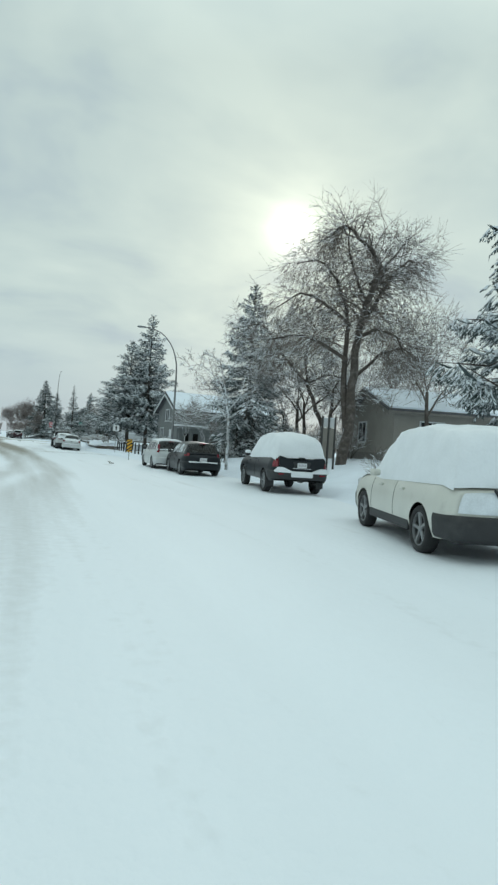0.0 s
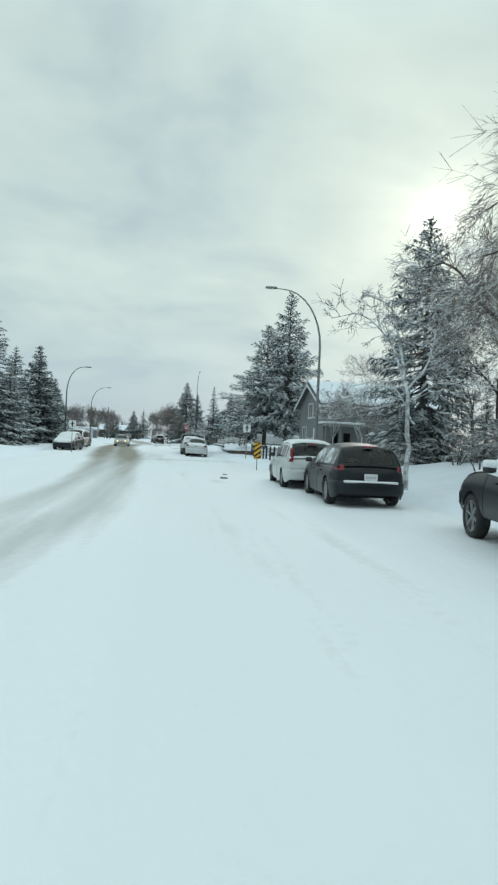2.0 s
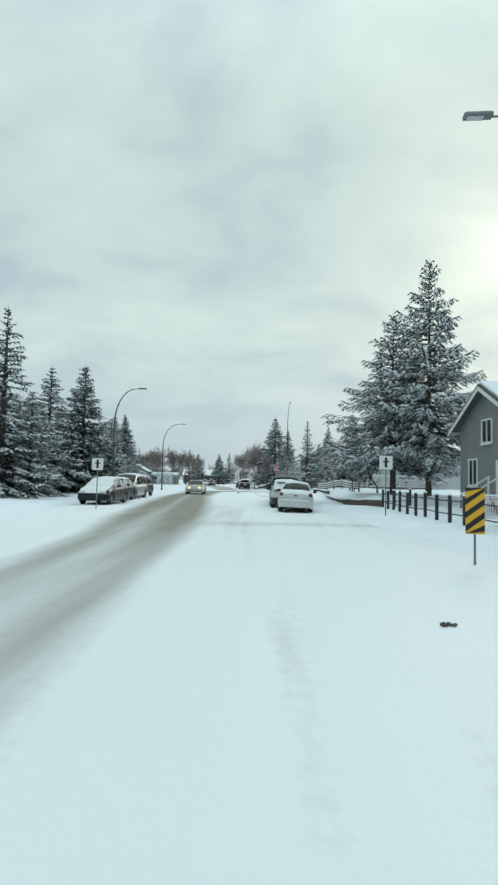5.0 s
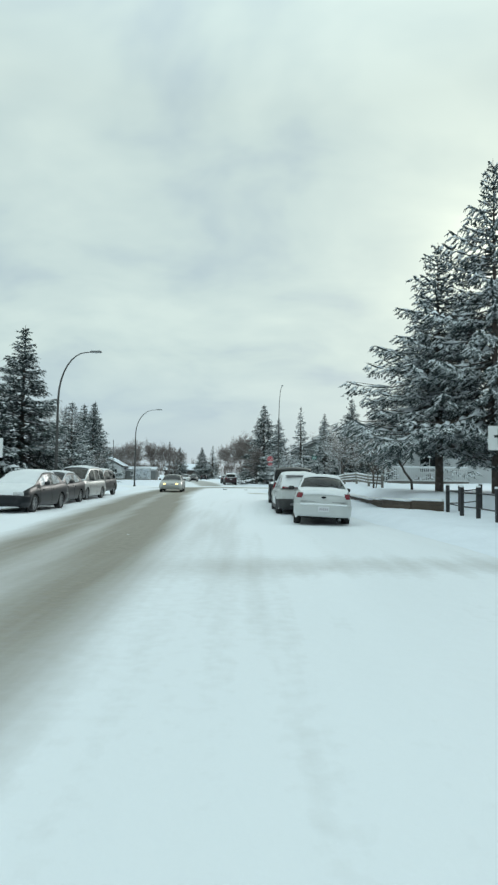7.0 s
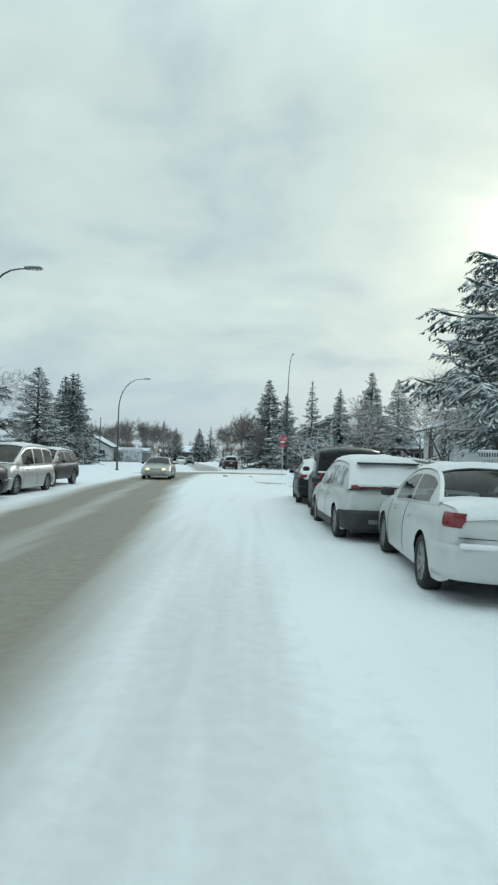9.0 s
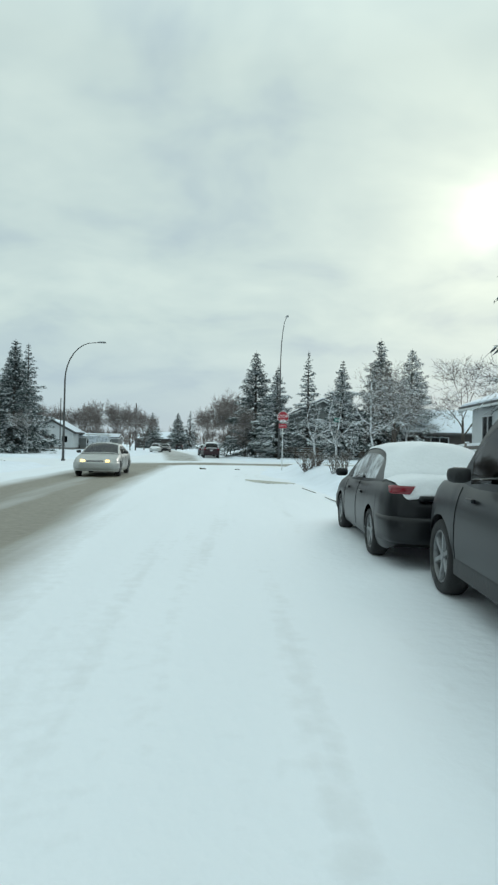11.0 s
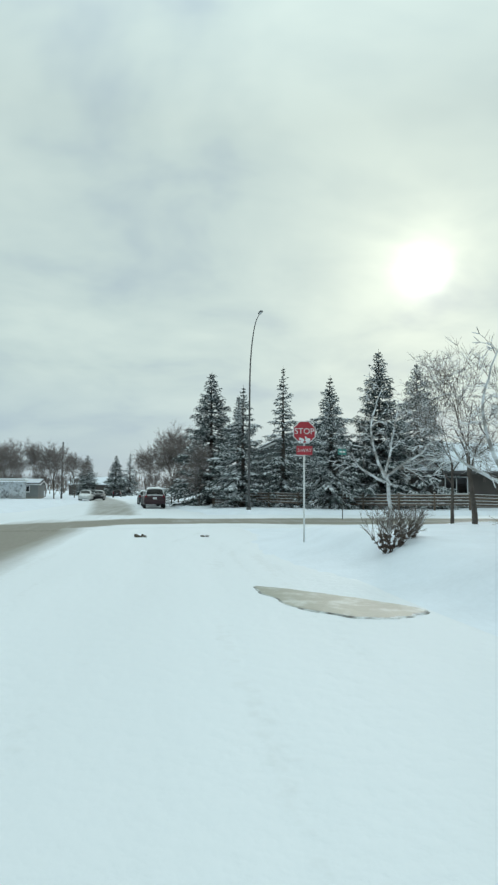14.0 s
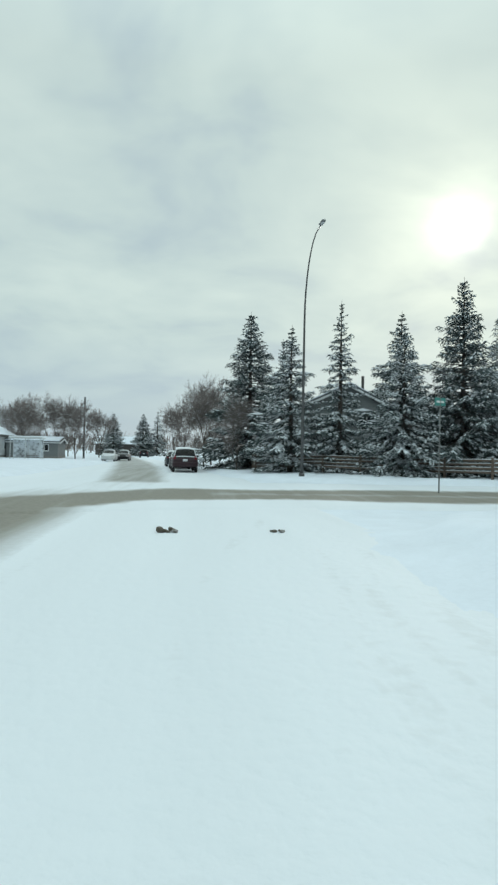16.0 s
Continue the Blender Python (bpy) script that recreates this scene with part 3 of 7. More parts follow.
def make_car(name, spec, m, label, group="", category="car"):
    """A car whose origin lies on the ground under the middle of its rear axle; +y is forwards."""
    S = spec
    wb, ro, fo, W, H, R = S["wb"], S["ro"], S["fo"], S["w"] / 2, S["h"], S["r"]
    car = empty(name, m, label, category, group)
    y0, y1 = -ro, wb + fo
    belt_poly = S["belt"]              # (y, z) from rear to front: top of the lower body
    by, bz = [p[0] for p in belt_poly], [p[1] for p in belt_poly]
    clear = S.get("clear", 0.22)
    RA = R + 0.05                      # wheel arch radius
    n = max(60, int((y1 - y0) / 0.055))
    st = sorted({round(y0 + (y1 - y0) * i / n, 4) for i in range(n + 1)} | {round(q, 4) for d_ in (0.006, 0.018, 0.035, 0.08) for q in (y0 + d_, y1 - d_)})
    n = len(st) - 1
    rows = [(0.0, 0.94), (0.10, 0.975), (0.30, 0.998), (0.52, 1.0), (0.70, 0.985), (0.84, 0.955), (0.95, 0.915), (1.0, 0.87)]
    tops = [0.80, 0.55, 0.28, 0.0]
    verts, faces, reg = [], [], []
    per = 2 * (len(rows) + len(tops)) - 1
    for y in st:
        dr, df = max(0.0, 1 - (y - y0) / 0.42), max(0.0, 1 - (y1 - y) / 0.55)
        wy = W * (1 - 0.05 * dr - 0.15 * (1 - math.sqrt(1 - dr ** 3)) - 0.20 * df ** 2)
        zb = clear + 0.10 * dr ** 3 + 0.05 * df ** 3
        for yw in (0.0, wb):
            q = RA ** 2 - (y - yw) ** 2
            if q > 0:
                zb = max(zb, R * 0.96 + math.sqrt(q))
        zt = float(np.interp(y, by, bz)) - 0.05 * dr ** 4 - 0.10 * df ** 3
        ring = []
        for s, fx in rows:
            z = zb + (zt - zb) * s
            # sill tucks in, shoulder line stands out a little
            base_s = (z - clear) / max(0.1, zt - clear)
            fx = float(np.interp(base_s, [r[0] for r in rows], [r[1] for r in rows]))
            ring.append((-wy * fx, z))
        for t in tops:
            ring.append((-wy * 0.87 * t, zt + 0.035 * (1 - t ** 2)))
        ring += [(-x, z) for x, z in ring[-2::-1]]
        verts += [Vector((x, y, z)) for x, z in ring]
    for i in range(n):
        for k in range(per - 1):
            a = i * per + k
            faces.append((a, a + 1, a + per + 1, a + per))
            reg.append("side" if k < len(rows) - 1 or k >= per - len(rows) else "top")
    half = per // 2

    def body_x(y, z):
        """Half width of the lower body at a place along it and a height."""
        dr, df = max(0.0, 1 - (y - y0) / 0.42), max(0.0, 1 - (y1 - y) / 0.55)
        zt = float(np.interp(y, by, bz)) - 0.05 * dr ** 4 - 0.10 * df ** 3
        return W * (1 - 0.05 * dr - 0.15 * (1 - math.sqrt(1 - dr ** 3)) - 0.20 * df ** 2) * float(np.interp((z - clear) / max(0.1, zt - clear), [r[0] for r in rows], [r[1] for r in rows]))

    for i, o in ((0, 0), (n, n * per)):  # end caps, bulging a little
        cols, lines = 10, []
        for k in range(len(rows)):
            a, b = verts[o + k], verts[o + per - 1 - k]
            swell = 0.07 * (1 - (k / (len(rows) - 1)) ** 4) * (-1 if i == 0 else 1)
            line = [o + k]
            for c in range(1, cols):
                u = c / cols
                verts.append(Vector((a.x + (b.x - a.x) * u, a.y + swell * (1 - (2 * u - 1) ** 4), a.z)))
                line.append(len(verts) - 1)
            lines.append(line + [o + per - 1 - k])
        for la, lb in zip(lines[:-1], lines[1:]):
            for c in range(cols):
                q = (la[c], la[c + 1], lb[c + 1], lb[c])
                faces.append(q if i == 0 else q[::-1])
                reg.append("end")
        for k in range(len(rows) - 1, half):
            q = (o + k, o + per - 1 - k, o + per - 2 - k, o + k + 1)
            q = q if k < half - 1 else (o + k, o + per - 1 - k, o + k + 1)
            faces.append(q if i == 0 else q[::-1])
            reg.append("end")

    def corner_patch(x_in, y_in, z_lo, z_hi, end, lift=0.014, taper=0.0, steps=6):
        """A lens that wraps round a corner of the body: from x_in on the end face to y_in along the side."""
        vv, ff, m_ = [], [], 0
        for j in range(steps + 1):
            s = j / steps
            z = z_lo + (z_hi - z_lo) * s
            rim = lift if 0 < j < steps else 0.002
            run = []
            ye = y0 if end < 0 else y1
            xe = body_x(ye, z)
            xi = x_in + (xe - x_in) * taper * (1 - s)
            for c in range(4):
                x = xi + (xe - xi) * c / 4
                run.append((x, ye + end * (rim + 0.07 * (1 - min(1.0, x / xe) ** 4))))
            reach = y_in * (1 - 0.55 * taper * (1 - s))
            for c in range(6):
                y = ye - end * reach * c / 5
                run.append((body_x(y, z) + rim, y + end * rim * (1 - c / 5)))
            m_ = len(run)
            vv += [(x, y, z) for x, y in run]
        for j in range(steps):
            for c in range(m_ - 1):
                a = j * m_ + c
                ff.append((a, a + 1, a + m_ + 1, a + m_))
        return vv, ff
    g_rear, g_front = S["glass"][0][0], S["glass"][-1][0]
    keep = [q for q, r in zip(faces, reg) if not (r == "top" and all(g_rear + 0.05 < verts[i].y < g_front - 0.05 for i in q))]
    body = sub_mesh("body", verts, keep, S["paint"], car)
    # dark wheel wells and floor
    bm = box_bm(-W * 0.80, W * 0.80, y0 + 0.25, y1 - 0.3, clear + 0.02, clear + 0.25)
    for yw in (0.0, wb):
        for s in (-1, 1):
            box_bm(s * W * 0.55 - 0.12, s * W * 0.55 + 0.12, yw - RA - 0.03, yw + RA + 0.03, clear + 0.05, R + RA + 0.04, 0, bm)
    part("underbody", bm, UNDER, car)
    # greenhouse
    G = resample(S["glass"], 0.055)
    roof_z, wbelt, wroof = H - 0.045, W * 0.905, W * S.get("roof_w", 0.74)
    gv, gf, gr = [], [], []
    srow = [0.0, 0.10, 0.38, 0.64, 0.86, 1.0]
    trow = [0.93, 0.66, 0.34, 0.0]
    gper = 2 * (len(srow) + len(trow)) - 1
    for y, z in G:
        zbelt = float(np.interp(y, by, bz)) - 0.03
        ty = max(0.0, min(1.0, (z - zbelt) / max(0.05, roof_z - zbelt)))
        end = 1 - 0.07 * max(0.0, 1 - (y - y0) / 0.45) ** 2 - 0.03 * max(0.0, 1 - (g_front - y) / 0.6)
        we, wt = wbelt * end, (wbelt + (wroof - wbelt) * ty ** 1.1) * end
        drop = 0.05 * ty
        ring = [(-(we + (wt - we) * s ** 1.25), zbelt + (max(z - drop, zbelt) - zbelt) * s) for s in srow]
        ring += [(-wt * t, z - drop + (drop + 0.03) * (1 - t ** 2.4)) for t in trow]
        ring += [(-x, zz) for x, zz in ring[-2::-1]]
        gv += [Vector((x, y, zz)) for x, zz in ring]
    ns = len(srow) - 1
    groups = {"cabin": [], "windscreen": [], "rear_window": [], "roof": []}
    zs = [z for _, z in G]
    top_z = max(zs)
    for i in range(len(G) - 1):
        (ya, za), (yb, zb_) = G[i], G[i + 1]
        ym, zm = (ya + yb) / 2, (za + zb_) / 2
        slope = abs(zb_ - za) / max(1e-6, math.hypot(yb - ya, zb_ - za))
        for k in range(gper - 1):
            a = i * gper + k
            q = (a, a + 1, a + gper + 1, a + gper)
            p = [gv[j] for j in q]
            if (p[2] - p[0]).cross(p[3] - p[1]).length < 2e-5:
                continue
            kk = k if k < gper // 2 else gper - 2 - k
            if kk < ns:
                side = "left" if k < gper // 2 else "right"
                hit = None
                if 1 <= kk < ns - 1:
                    for wi, (p0, p1) in enumerate(S["windows"]):
                        if p0 <= ym <= p1 and min(za, zb_) > float(np.interp(ym, by, bz)) + 0.16:
                            hit = "side_window_%s%d" % (side, wi)
                groups.setdefault(hit, []).append(q) if hit else groups["cabin"].append(q)
            elif slope > 0.25 and kk > ns and ym > (y0 + y1) / 2 and zm < top_z - 0.035 and zm > zs[-1] + 0.03:
                groups["windscreen"].append(q)
            elif slope > 0.25 and kk > ns and ym < (y0 + y1) / 2 and zm < top_z - 0.05 and zm > zs[0] + S.get("rear_sill", 0.05):
                groups["rear_window"].append(q)
            else:
                groups["roof"].append(q)
    sub_mesh("cabin", gv, groups["cabin"] + groups["roof"], S["paint"], car)
    for gname, fs in groups.items():
        if gname in ("cabin", "roof") or not fs:
            continue
        if gname == "windscreen":
            w_ = sub_mesh("windscreen", gv, fs, S.get("front_glass", GLASS), car)
        elif gname == "rear_window":
            w_ = sub_mesh("rear_window", gv, fs, S.get("rear_glass", GLASS), car)
        else:
            w_ = sub_mesh("side_window", gv, fs, S.get("side_glass", GLASS), car)
        w_.visible_shadow = False
    # seats and dashboard, seen through the panes
    seats = [(wb * 0.52, 0.0), (wb * 0.14, 0.0)]
    zfl = min(bz) - 0.1
    for ys_, _ in seats:
        for x in (-W * 0.42, W * 0.42):
            bm = box_bm(x - 0.23, x + 0.23, ys_ - 0.16, ys_ - 0.02, clear + 0.2, H - 0.50, 0.05)
            box_bm(x - 0.12, x + 0.12, ys_ - 0.15, ys_ - 0.06, H - 0.52, H - 0.34, 0.03, bm)
            part("seat", bm, SEAT, car, smooth=False)
    part("dashboard", box_bm(-W * 0.8, W * 0.8, g_front - 0.75, g_front - 0.3, clear + 0.3, float(np.interp(g_front - 0.5, by, bz)) - 0.02, 0.05), SEAT, car)
    # bumpers
    for nm, yy, sgn, mat in (("rear_bumper", y0, -1, S.get("bumper", S["paint"])), ("front_bumper", y1, 1, S.get("bumper", S["paint"]))):
        zc, hh = S.get("bumper_z", 0.46), S.get("bumper_h", 0.30)
        vv, ff = [], []
        lim = (y0 + 0.0, -RA - 0.10) if sgn < 0 else (y1, wb + RA + 0.10)
        path = []
        for i in range(9):  # along one side, then across, then back along the other
            y = lim[1] + (lim[0] - lim[1]) * i / 8
            path.append((-1, y, (i / 8) ** 3 * 0.045))
        half_path = list(path)
        for dz, out in ((-hh / 2, -0.05), (-hh / 2, 0.004), (-hh * 0.3, 0.016), (hh * 0.32, 0.016), (hh / 2, 0.002), (hh / 2 + 0.01, -0.03)):
            z = zc + dz
            run = [(-(body_x(y, z) + out), y + sgn * (k_ + max(out, 0) * (i / 8) ** 2)) for i, (_, y, k_) in enumerate(half_path)]
            xe = run[-1][0]
            mid = [(xe * (1 - 2 * c / 10), yy + sgn * (0.045 + out + 0.075 * (1 - (1 - 2 * c / 10) ** 4))) for c in range(1, 10)]
            vv.append(run + mid + [(-x, y) for x, y in run[::-1]])
            vv[-1] = [(x, y, z) for x, y in vv[-1]]
        m_ = len(vv[0])
        vv = [p for r in vv for p in r]
        for k in range(5):
            for i in range(m_ - 1):
                a = k * m_ + i
                ff.append((a, a + 1, a + m_ + 1, a + m_) if sgn < 0 else (a, a + m_, a + m_ + 1, a + 1))
        mesh_object(nm, vv, ff, mat, car, smooth=True)
    low = S.get("valance")
    if low:
        part("valance", box_bm(-W * 0.80, W * 0.80, y0 - 0.03, y0 + 0.20, clear - 0.02, 0.36, 0.03), BLACK_PLASTIC, car, "black plastic lower rear bumper")
        for s in (-1, 1):
            part("sill", box_bm(s * W * 0.95 - 0.035, s * W * 0.95 + 0.035, R + 0.06, wb - R - 0.06, clear - 0.03, clear + 0.13, 0.02), BLACK_PLASTIC, car, "black plastic sill")
    # lamps
    for s in (-1, 1):
        tx, tz, tw, th = S["tail"]
        if tw:
            vv, ff = corner_patch(S.get("tail_x", tx - tw / 2), S.get("tail_wrap", 0.24), tz - th / 2, tz + th / 2, -1, taper=S.get("tail_taper", 0.45))
            mesh_object("tail_light", [(s * x, y, z) for x, y, z in vv], ff if s > 0 else [q[::-1] for q in ff], RED_LAMP, car, "red tail light lens", smooth=True)
        hx, hz, hw_, hh_ = S["head"]
        o = part("headlight", box_bm(-hw_ / 2, hw_ / 2, -0.10, 0.05, -hh_ / 2, hh_ / 2, min(hw_, hh_) * 0.25), S.get("head_mat", CLEAR_LAMP), car, "clear headlight lens", smooth=True)
        o.matrix_basis = pose(s * (hx - 0.07), y1 - 0.075, hz, 0, 0, -s * 24)
        mz = float(np.interp(g_front - 0.55, by, bz)) + 0.06
        mm = part("mirror", box_bm(-0.10, 0.10, -0.06, 0.055, -0.065, 0.065, 0.055), S.get("mirror", BLACK_PLASTIC), car, "rounded door mirror", smooth=True)
        mm.matrix_basis = pose(s * (W + 0.09), g_front - 0.62, mz + 0.03, 0, 0, s * -8)
        for hy in S.get("handles", (wb * 0.30, wb * 0.68)):
            part("door_handle", box_bm(s * W * 0.985 - 0.018, s * W * 0.985 + 0.022, hy - 0.10, hy + 0.08, S["belt"][len(belt_poly) // 2][1] - 0.16, S["belt"][len(belt_poly) // 2][1] - 0.125, 0.012), S.get("handle", S["paint"]), car)
        for dy in (wb * 0.40, wb * 0.82):
            gap = [(s * W * fx * 1.002, dy, clear + (float(np.interp(dy, by, bz)) - clear) * ss) for ss, fx in rows if 0.05 < ss < 0.97]
            v_, f_ = tube(gap, [0.004] * len(gap), 4)
            mesh_object("door_gap", v_, f_, UNDER, car)
    # number plate with unreadable bars, badge and wiper
    px, pz = S.get("plate", (0.0, 0.75))
    py = y0 - S.get("plate_out", 0.072 if pz > S.get("bumper_z", 0.46) + S.get("bumper_h", 0.30) / 2 + 0.06 else 0.135)
    pl = part("number_plate", box_bm(px - 0.155, px + 0.155, py - 0.012, py + 0.03, pz - 0.078, pz + 0.078, 0.008), PLATE, car, "white number plate with blurred bars")
    for k in range(5):
        part("plate_bar", box_bm(px - 0.115 + k * 0.05, px - 0.083 + k * 0.05, py - 0.0155, py - 0.009, pz - 0.035, pz + 0.03), BAR_GREY, pl)
    if S.get("grille"):
        gw, gz0, gz1 = S["grille"]
        gr_ = part("grille", box_bm(-gw, gw, y1 - 0.14, y1 + 0.085, gz0, gz1, 0.03), BLACK_PLASTIC, car, "black front grille")
        for k in range(3):
            zz = gz0 + (gz1 - gz0) * (k + 1) / 4
            part("grille_bar", box_bm(-gw * 0.95, gw * 0.95, y1 + 0.07, y1 + 0.095, zz - 0.012, zz + 0.012), CHROME, gr_)
    if S.get("third_light"):
        tz3, ty3 = S["third_light"]
        part("brake_light", box_bm(-0.14, 0.14, ty3 - 0.03, ty3 + 0.04, tz3 - 0.018, tz3 + 0.018, 0.012), RED_LAMP, car, "red high brake light")
    if S.get("wiper"):
        wz, wy = S["wiper"]
        v_, f_ = tube([(0.0, wy, wz), (0.22, wy - 0.015, wz + 0.03), (0.42, wy - 0.005, wz + 0.04)], [0.012, 0.01, 0.006], 5)
        mesh_object("wiper", v_, f_, BLACK_PLASTIC, car)
    if S.get("rails"):
        for s in (-1, 1):
            ra, rb = S["rails"]
            v_, f_ = tube([(s * wroof * 0.97, ra, H - 0.06), (s * wroof * 0.97, ra + 0.12, H + 0.02), (s * wroof * 0.97, rb - 0.12, H + 0.03), (s * wroof * 0.97, rb, H - 0.04)], [0.018] * 4, 6)
            mesh_object("roof_rail", v_, f_, BLACK_PLASTIC, car)
    v_, f_ = tube([(W * 0.5, y0 + 0.30, clear - 0.01), (W * 0.5, y0 - 0.03, clear - 0.03)], [0.03, 0.032], 8)
    mesh_object("exhaust", v_, f_, BLACK_PLASTIC, car)
    if S.get("extra"):
        S["extra"](car, S, y0, y1, W)
    # wheels
    tyre, rim, disc = wheel_meshes(R, S.get("spokes", 7), S.get("rim", ALLOY))
    for yw in (0.0, wb):
        for s in (-1, 1):
            wh = new("wheel", tyre)
            wh.parent = car
            wh.matrix_basis = pose(s * (W - 0.115), yw, R - 0.005, random.Random(yw + s).uniform(0, 60), 0, 0 if s < 0 else 180)
            for me in (rim, disc):
                rr = new("rim" if me is rim else "brake_disc", me)
                rr.parent = wh
    # snow
    k = S.get("snow", {})
    seed = sum(map(ord, name + label)) % 97
    if "roof" in k:
        fs = list(groups["roof"])
        for extra in ("rear_window", "windscreen"):
            if extra in k:
                fs += groups[extra]
        if "sides" in k:
            for gname, gf_ in groups.items():
                if gname.startswith("side_window"):
                    low = S["h"] - 0.12 - 0.55 * min(1.0, k["sides"])
                    fs += [q for q in gf_ if k["sides"] > 1 or sum(gv[i].z for i in q) / 4 > low + 0.10 * math.sin(7 * gv[q[0]].y + seed)]
            fs += [q for q in groups["cabin"] if k["sides"] > 1 or sum(gv[i].z for i in q) / 4 > S["h"] - 0.12 - 0.55 * min(1.0, k["sides"]) + 0.10 * math.sin(7 * gv[q[0]].y + seed)]
        snow_layer("snow_cap", gv, fs, k["roof"], car, SNOW_CAR, "thick fresh snow on the roof", seed, k.get("ragged", 0.1), (min(bz) + 0.30, H - 0.15) if "sides" in k else None)
    if "hood" in k:
        fs = [q for q, r in zip(faces, reg) if r == "top" and min(verts[i].y for i in q) > g_front - 0.1]
        snow_layer("bonnet_snow", verts, fs, k["hood"], car, SNOW_CAR, "fresh snow on the bonnet", seed + 1, k.get("ragged", 0.1))
    if "deck" in k:
        fs = [q for q, r in zip(faces, reg) if r == "top" and max(verts[i].y for i in q) < g_rear + 0.12]
        snow_layer("boot_snow", verts, fs, k["deck"], car, SNOW_CAR, "fresh snow on the boot lid", seed + 2, k.get("ragged", 0.1))
    if "tailgate" in k:
        z0_, z1_ = k["tailgate"]
        fs = [q for q, r in zip(faces, reg) if r == "end" and all(verts[i].y < 0 and z0_ < verts[i].z < z1_ for i in q)]
        snow_layer("tailgate_snow", [Vector((v.x, v.y - 0.012, v.z)) for v in verts], fs, 0.03, car, FROST, "wind-packed snow on the tailgate", seed + 3, 0.4)
    if "ledge" in k:
        bm = box_bm(-W * 0.72, W * 0.72, y0 - 0.13, y0 - 0.02, S.get("bumper_z", 0.46) + S.get("bumper_h", 0.3) * 0.4, S.get("bumper_z", 0.46) + S.get("bumper_h", 0.3) * 0.5 + k["ledge"], 0.035)
        part("bumper_snow", bm, SNOW_CAR, car, "snow lying on the rear bumper", smooth=True)
    return car


def sedan_spec(**k):
    s = dict(wb=2.62, ro=0.98, fo=0.86, w=1.74, h=1.47, r=0.315, clear=0.20,
             belt=[(-0.98, 0.86), (-0.85, 1.0), (-0.3, 1.03), (0.6, 0.97), (1.9, 0.93), (2.45, 0.94), (2.9, 0.86), (3.3, 0.76), (3.48, 0.62)],
             glass=soften([(-0.45, 1.02), (0.05, 1.36), (0.45, 1.46), (1.2, 1.46), (1.62, 1.39), (2.42, 0.96)], 2),
             windows=[(0.02, 0.90), (1.0, 1.95)], tail=(0.70, 0.90, 0.24, 0.17), head=(0.66, 0.66, 0.34, 0.15), plate=(0, 0.56),
             grille=(0.4, 0.5, 0.63), third_light=None, paint=SILVER_PAINT, roof_w=0.70)
    s.update(k)
    return s


def hatch_spec(**k):
    s = dict(wb=2.70, ro=0.80, fo=0.86, w=1.77, h=1.50, r=0.31, clear=0.20,
             belt=[(-0.80, 0.93), (-0.5, 0.98), (0.6, 0.96), (1.9, 0.92), (2.5, 0.94), (2.95, 0.88), (3.35, 0.76), (3.56, 0.62)],
             glass=soften([(-0.74, 0.95), (-0.56, 1.28), (-0.36, 1.45), (0.6, 1.50), (1.3, 1.48), (1.68, 1.40), (2.48, 0.97)], 2),
             windows=[(-0.42, -0.08), (0.0, 0.85), (0.95, 1.95)], tail=(0.735, 1.08, 0.15, 0.46), head=(0.68, 0.68, 0.34, 0.16), plate=(0, 0.80),
             grille=(0.4, 0.5, 0.62), paint=WHITE_PAINT, roof_w=0.74, wiper=(1.0, -0.78), third_light=(1.43, -0.52))
    s.update(k)
    return s


def suv_spec(**k):
    s = dict(wb=2.85, ro=0.98, fo=0.92, w=1.84, h=1.70, r=0.365, clear=0.31,
             belt=[(-0.98, 1.02), (-0.6, 1.10), (0.6, 1.07), (2.0, 1.03), (2.5, 1.06), (3.0, 1.02), (3.5, 0.92), (3.77, 0.70)],
             glass=soften([(-0.90, 1.05), (-0.76, 1.42), (-0.60, 1.63), (0.4, 1.70), (1.4, 1.68), (1.75, 1.60), (2.52, 1.08)], 2),
             windows=[(-0.55, -0.02), (0.08, 0.90), (1.02, 2.0)], tail=(0.80, 1.02, 0.16, 0.30), head=(0.72, 0.84, 0.30, 0.18), plate=(0, 0.86),
             grille=(0.45, 0.62, 0.84), paint=GREY_PAINT, roof_w=0.69, bumper_z=0.56, bumper_h=0.32)
    s.update(k)
    return s

# ---- the parked cars ----


def park(x, y, heading):
    """Pose from the place of the rear axle's middle and the heading in degrees, clockwise from +y."""
    return pose(x, y, 0.012, 0, 0, -heading)


def plate_polygon(points, y0, y1):
    v = [(x, y0, z) for x, z in points] + [(x, y1, z) for x, z in points]
    n = len(points)
    f = [tuple(range(n)), tuple(range(n, 2 * n))[::-1]] + [(i, i + n, (i + 1) % n + n, (i + 1) % n) for i in range(n)]
    return v, f


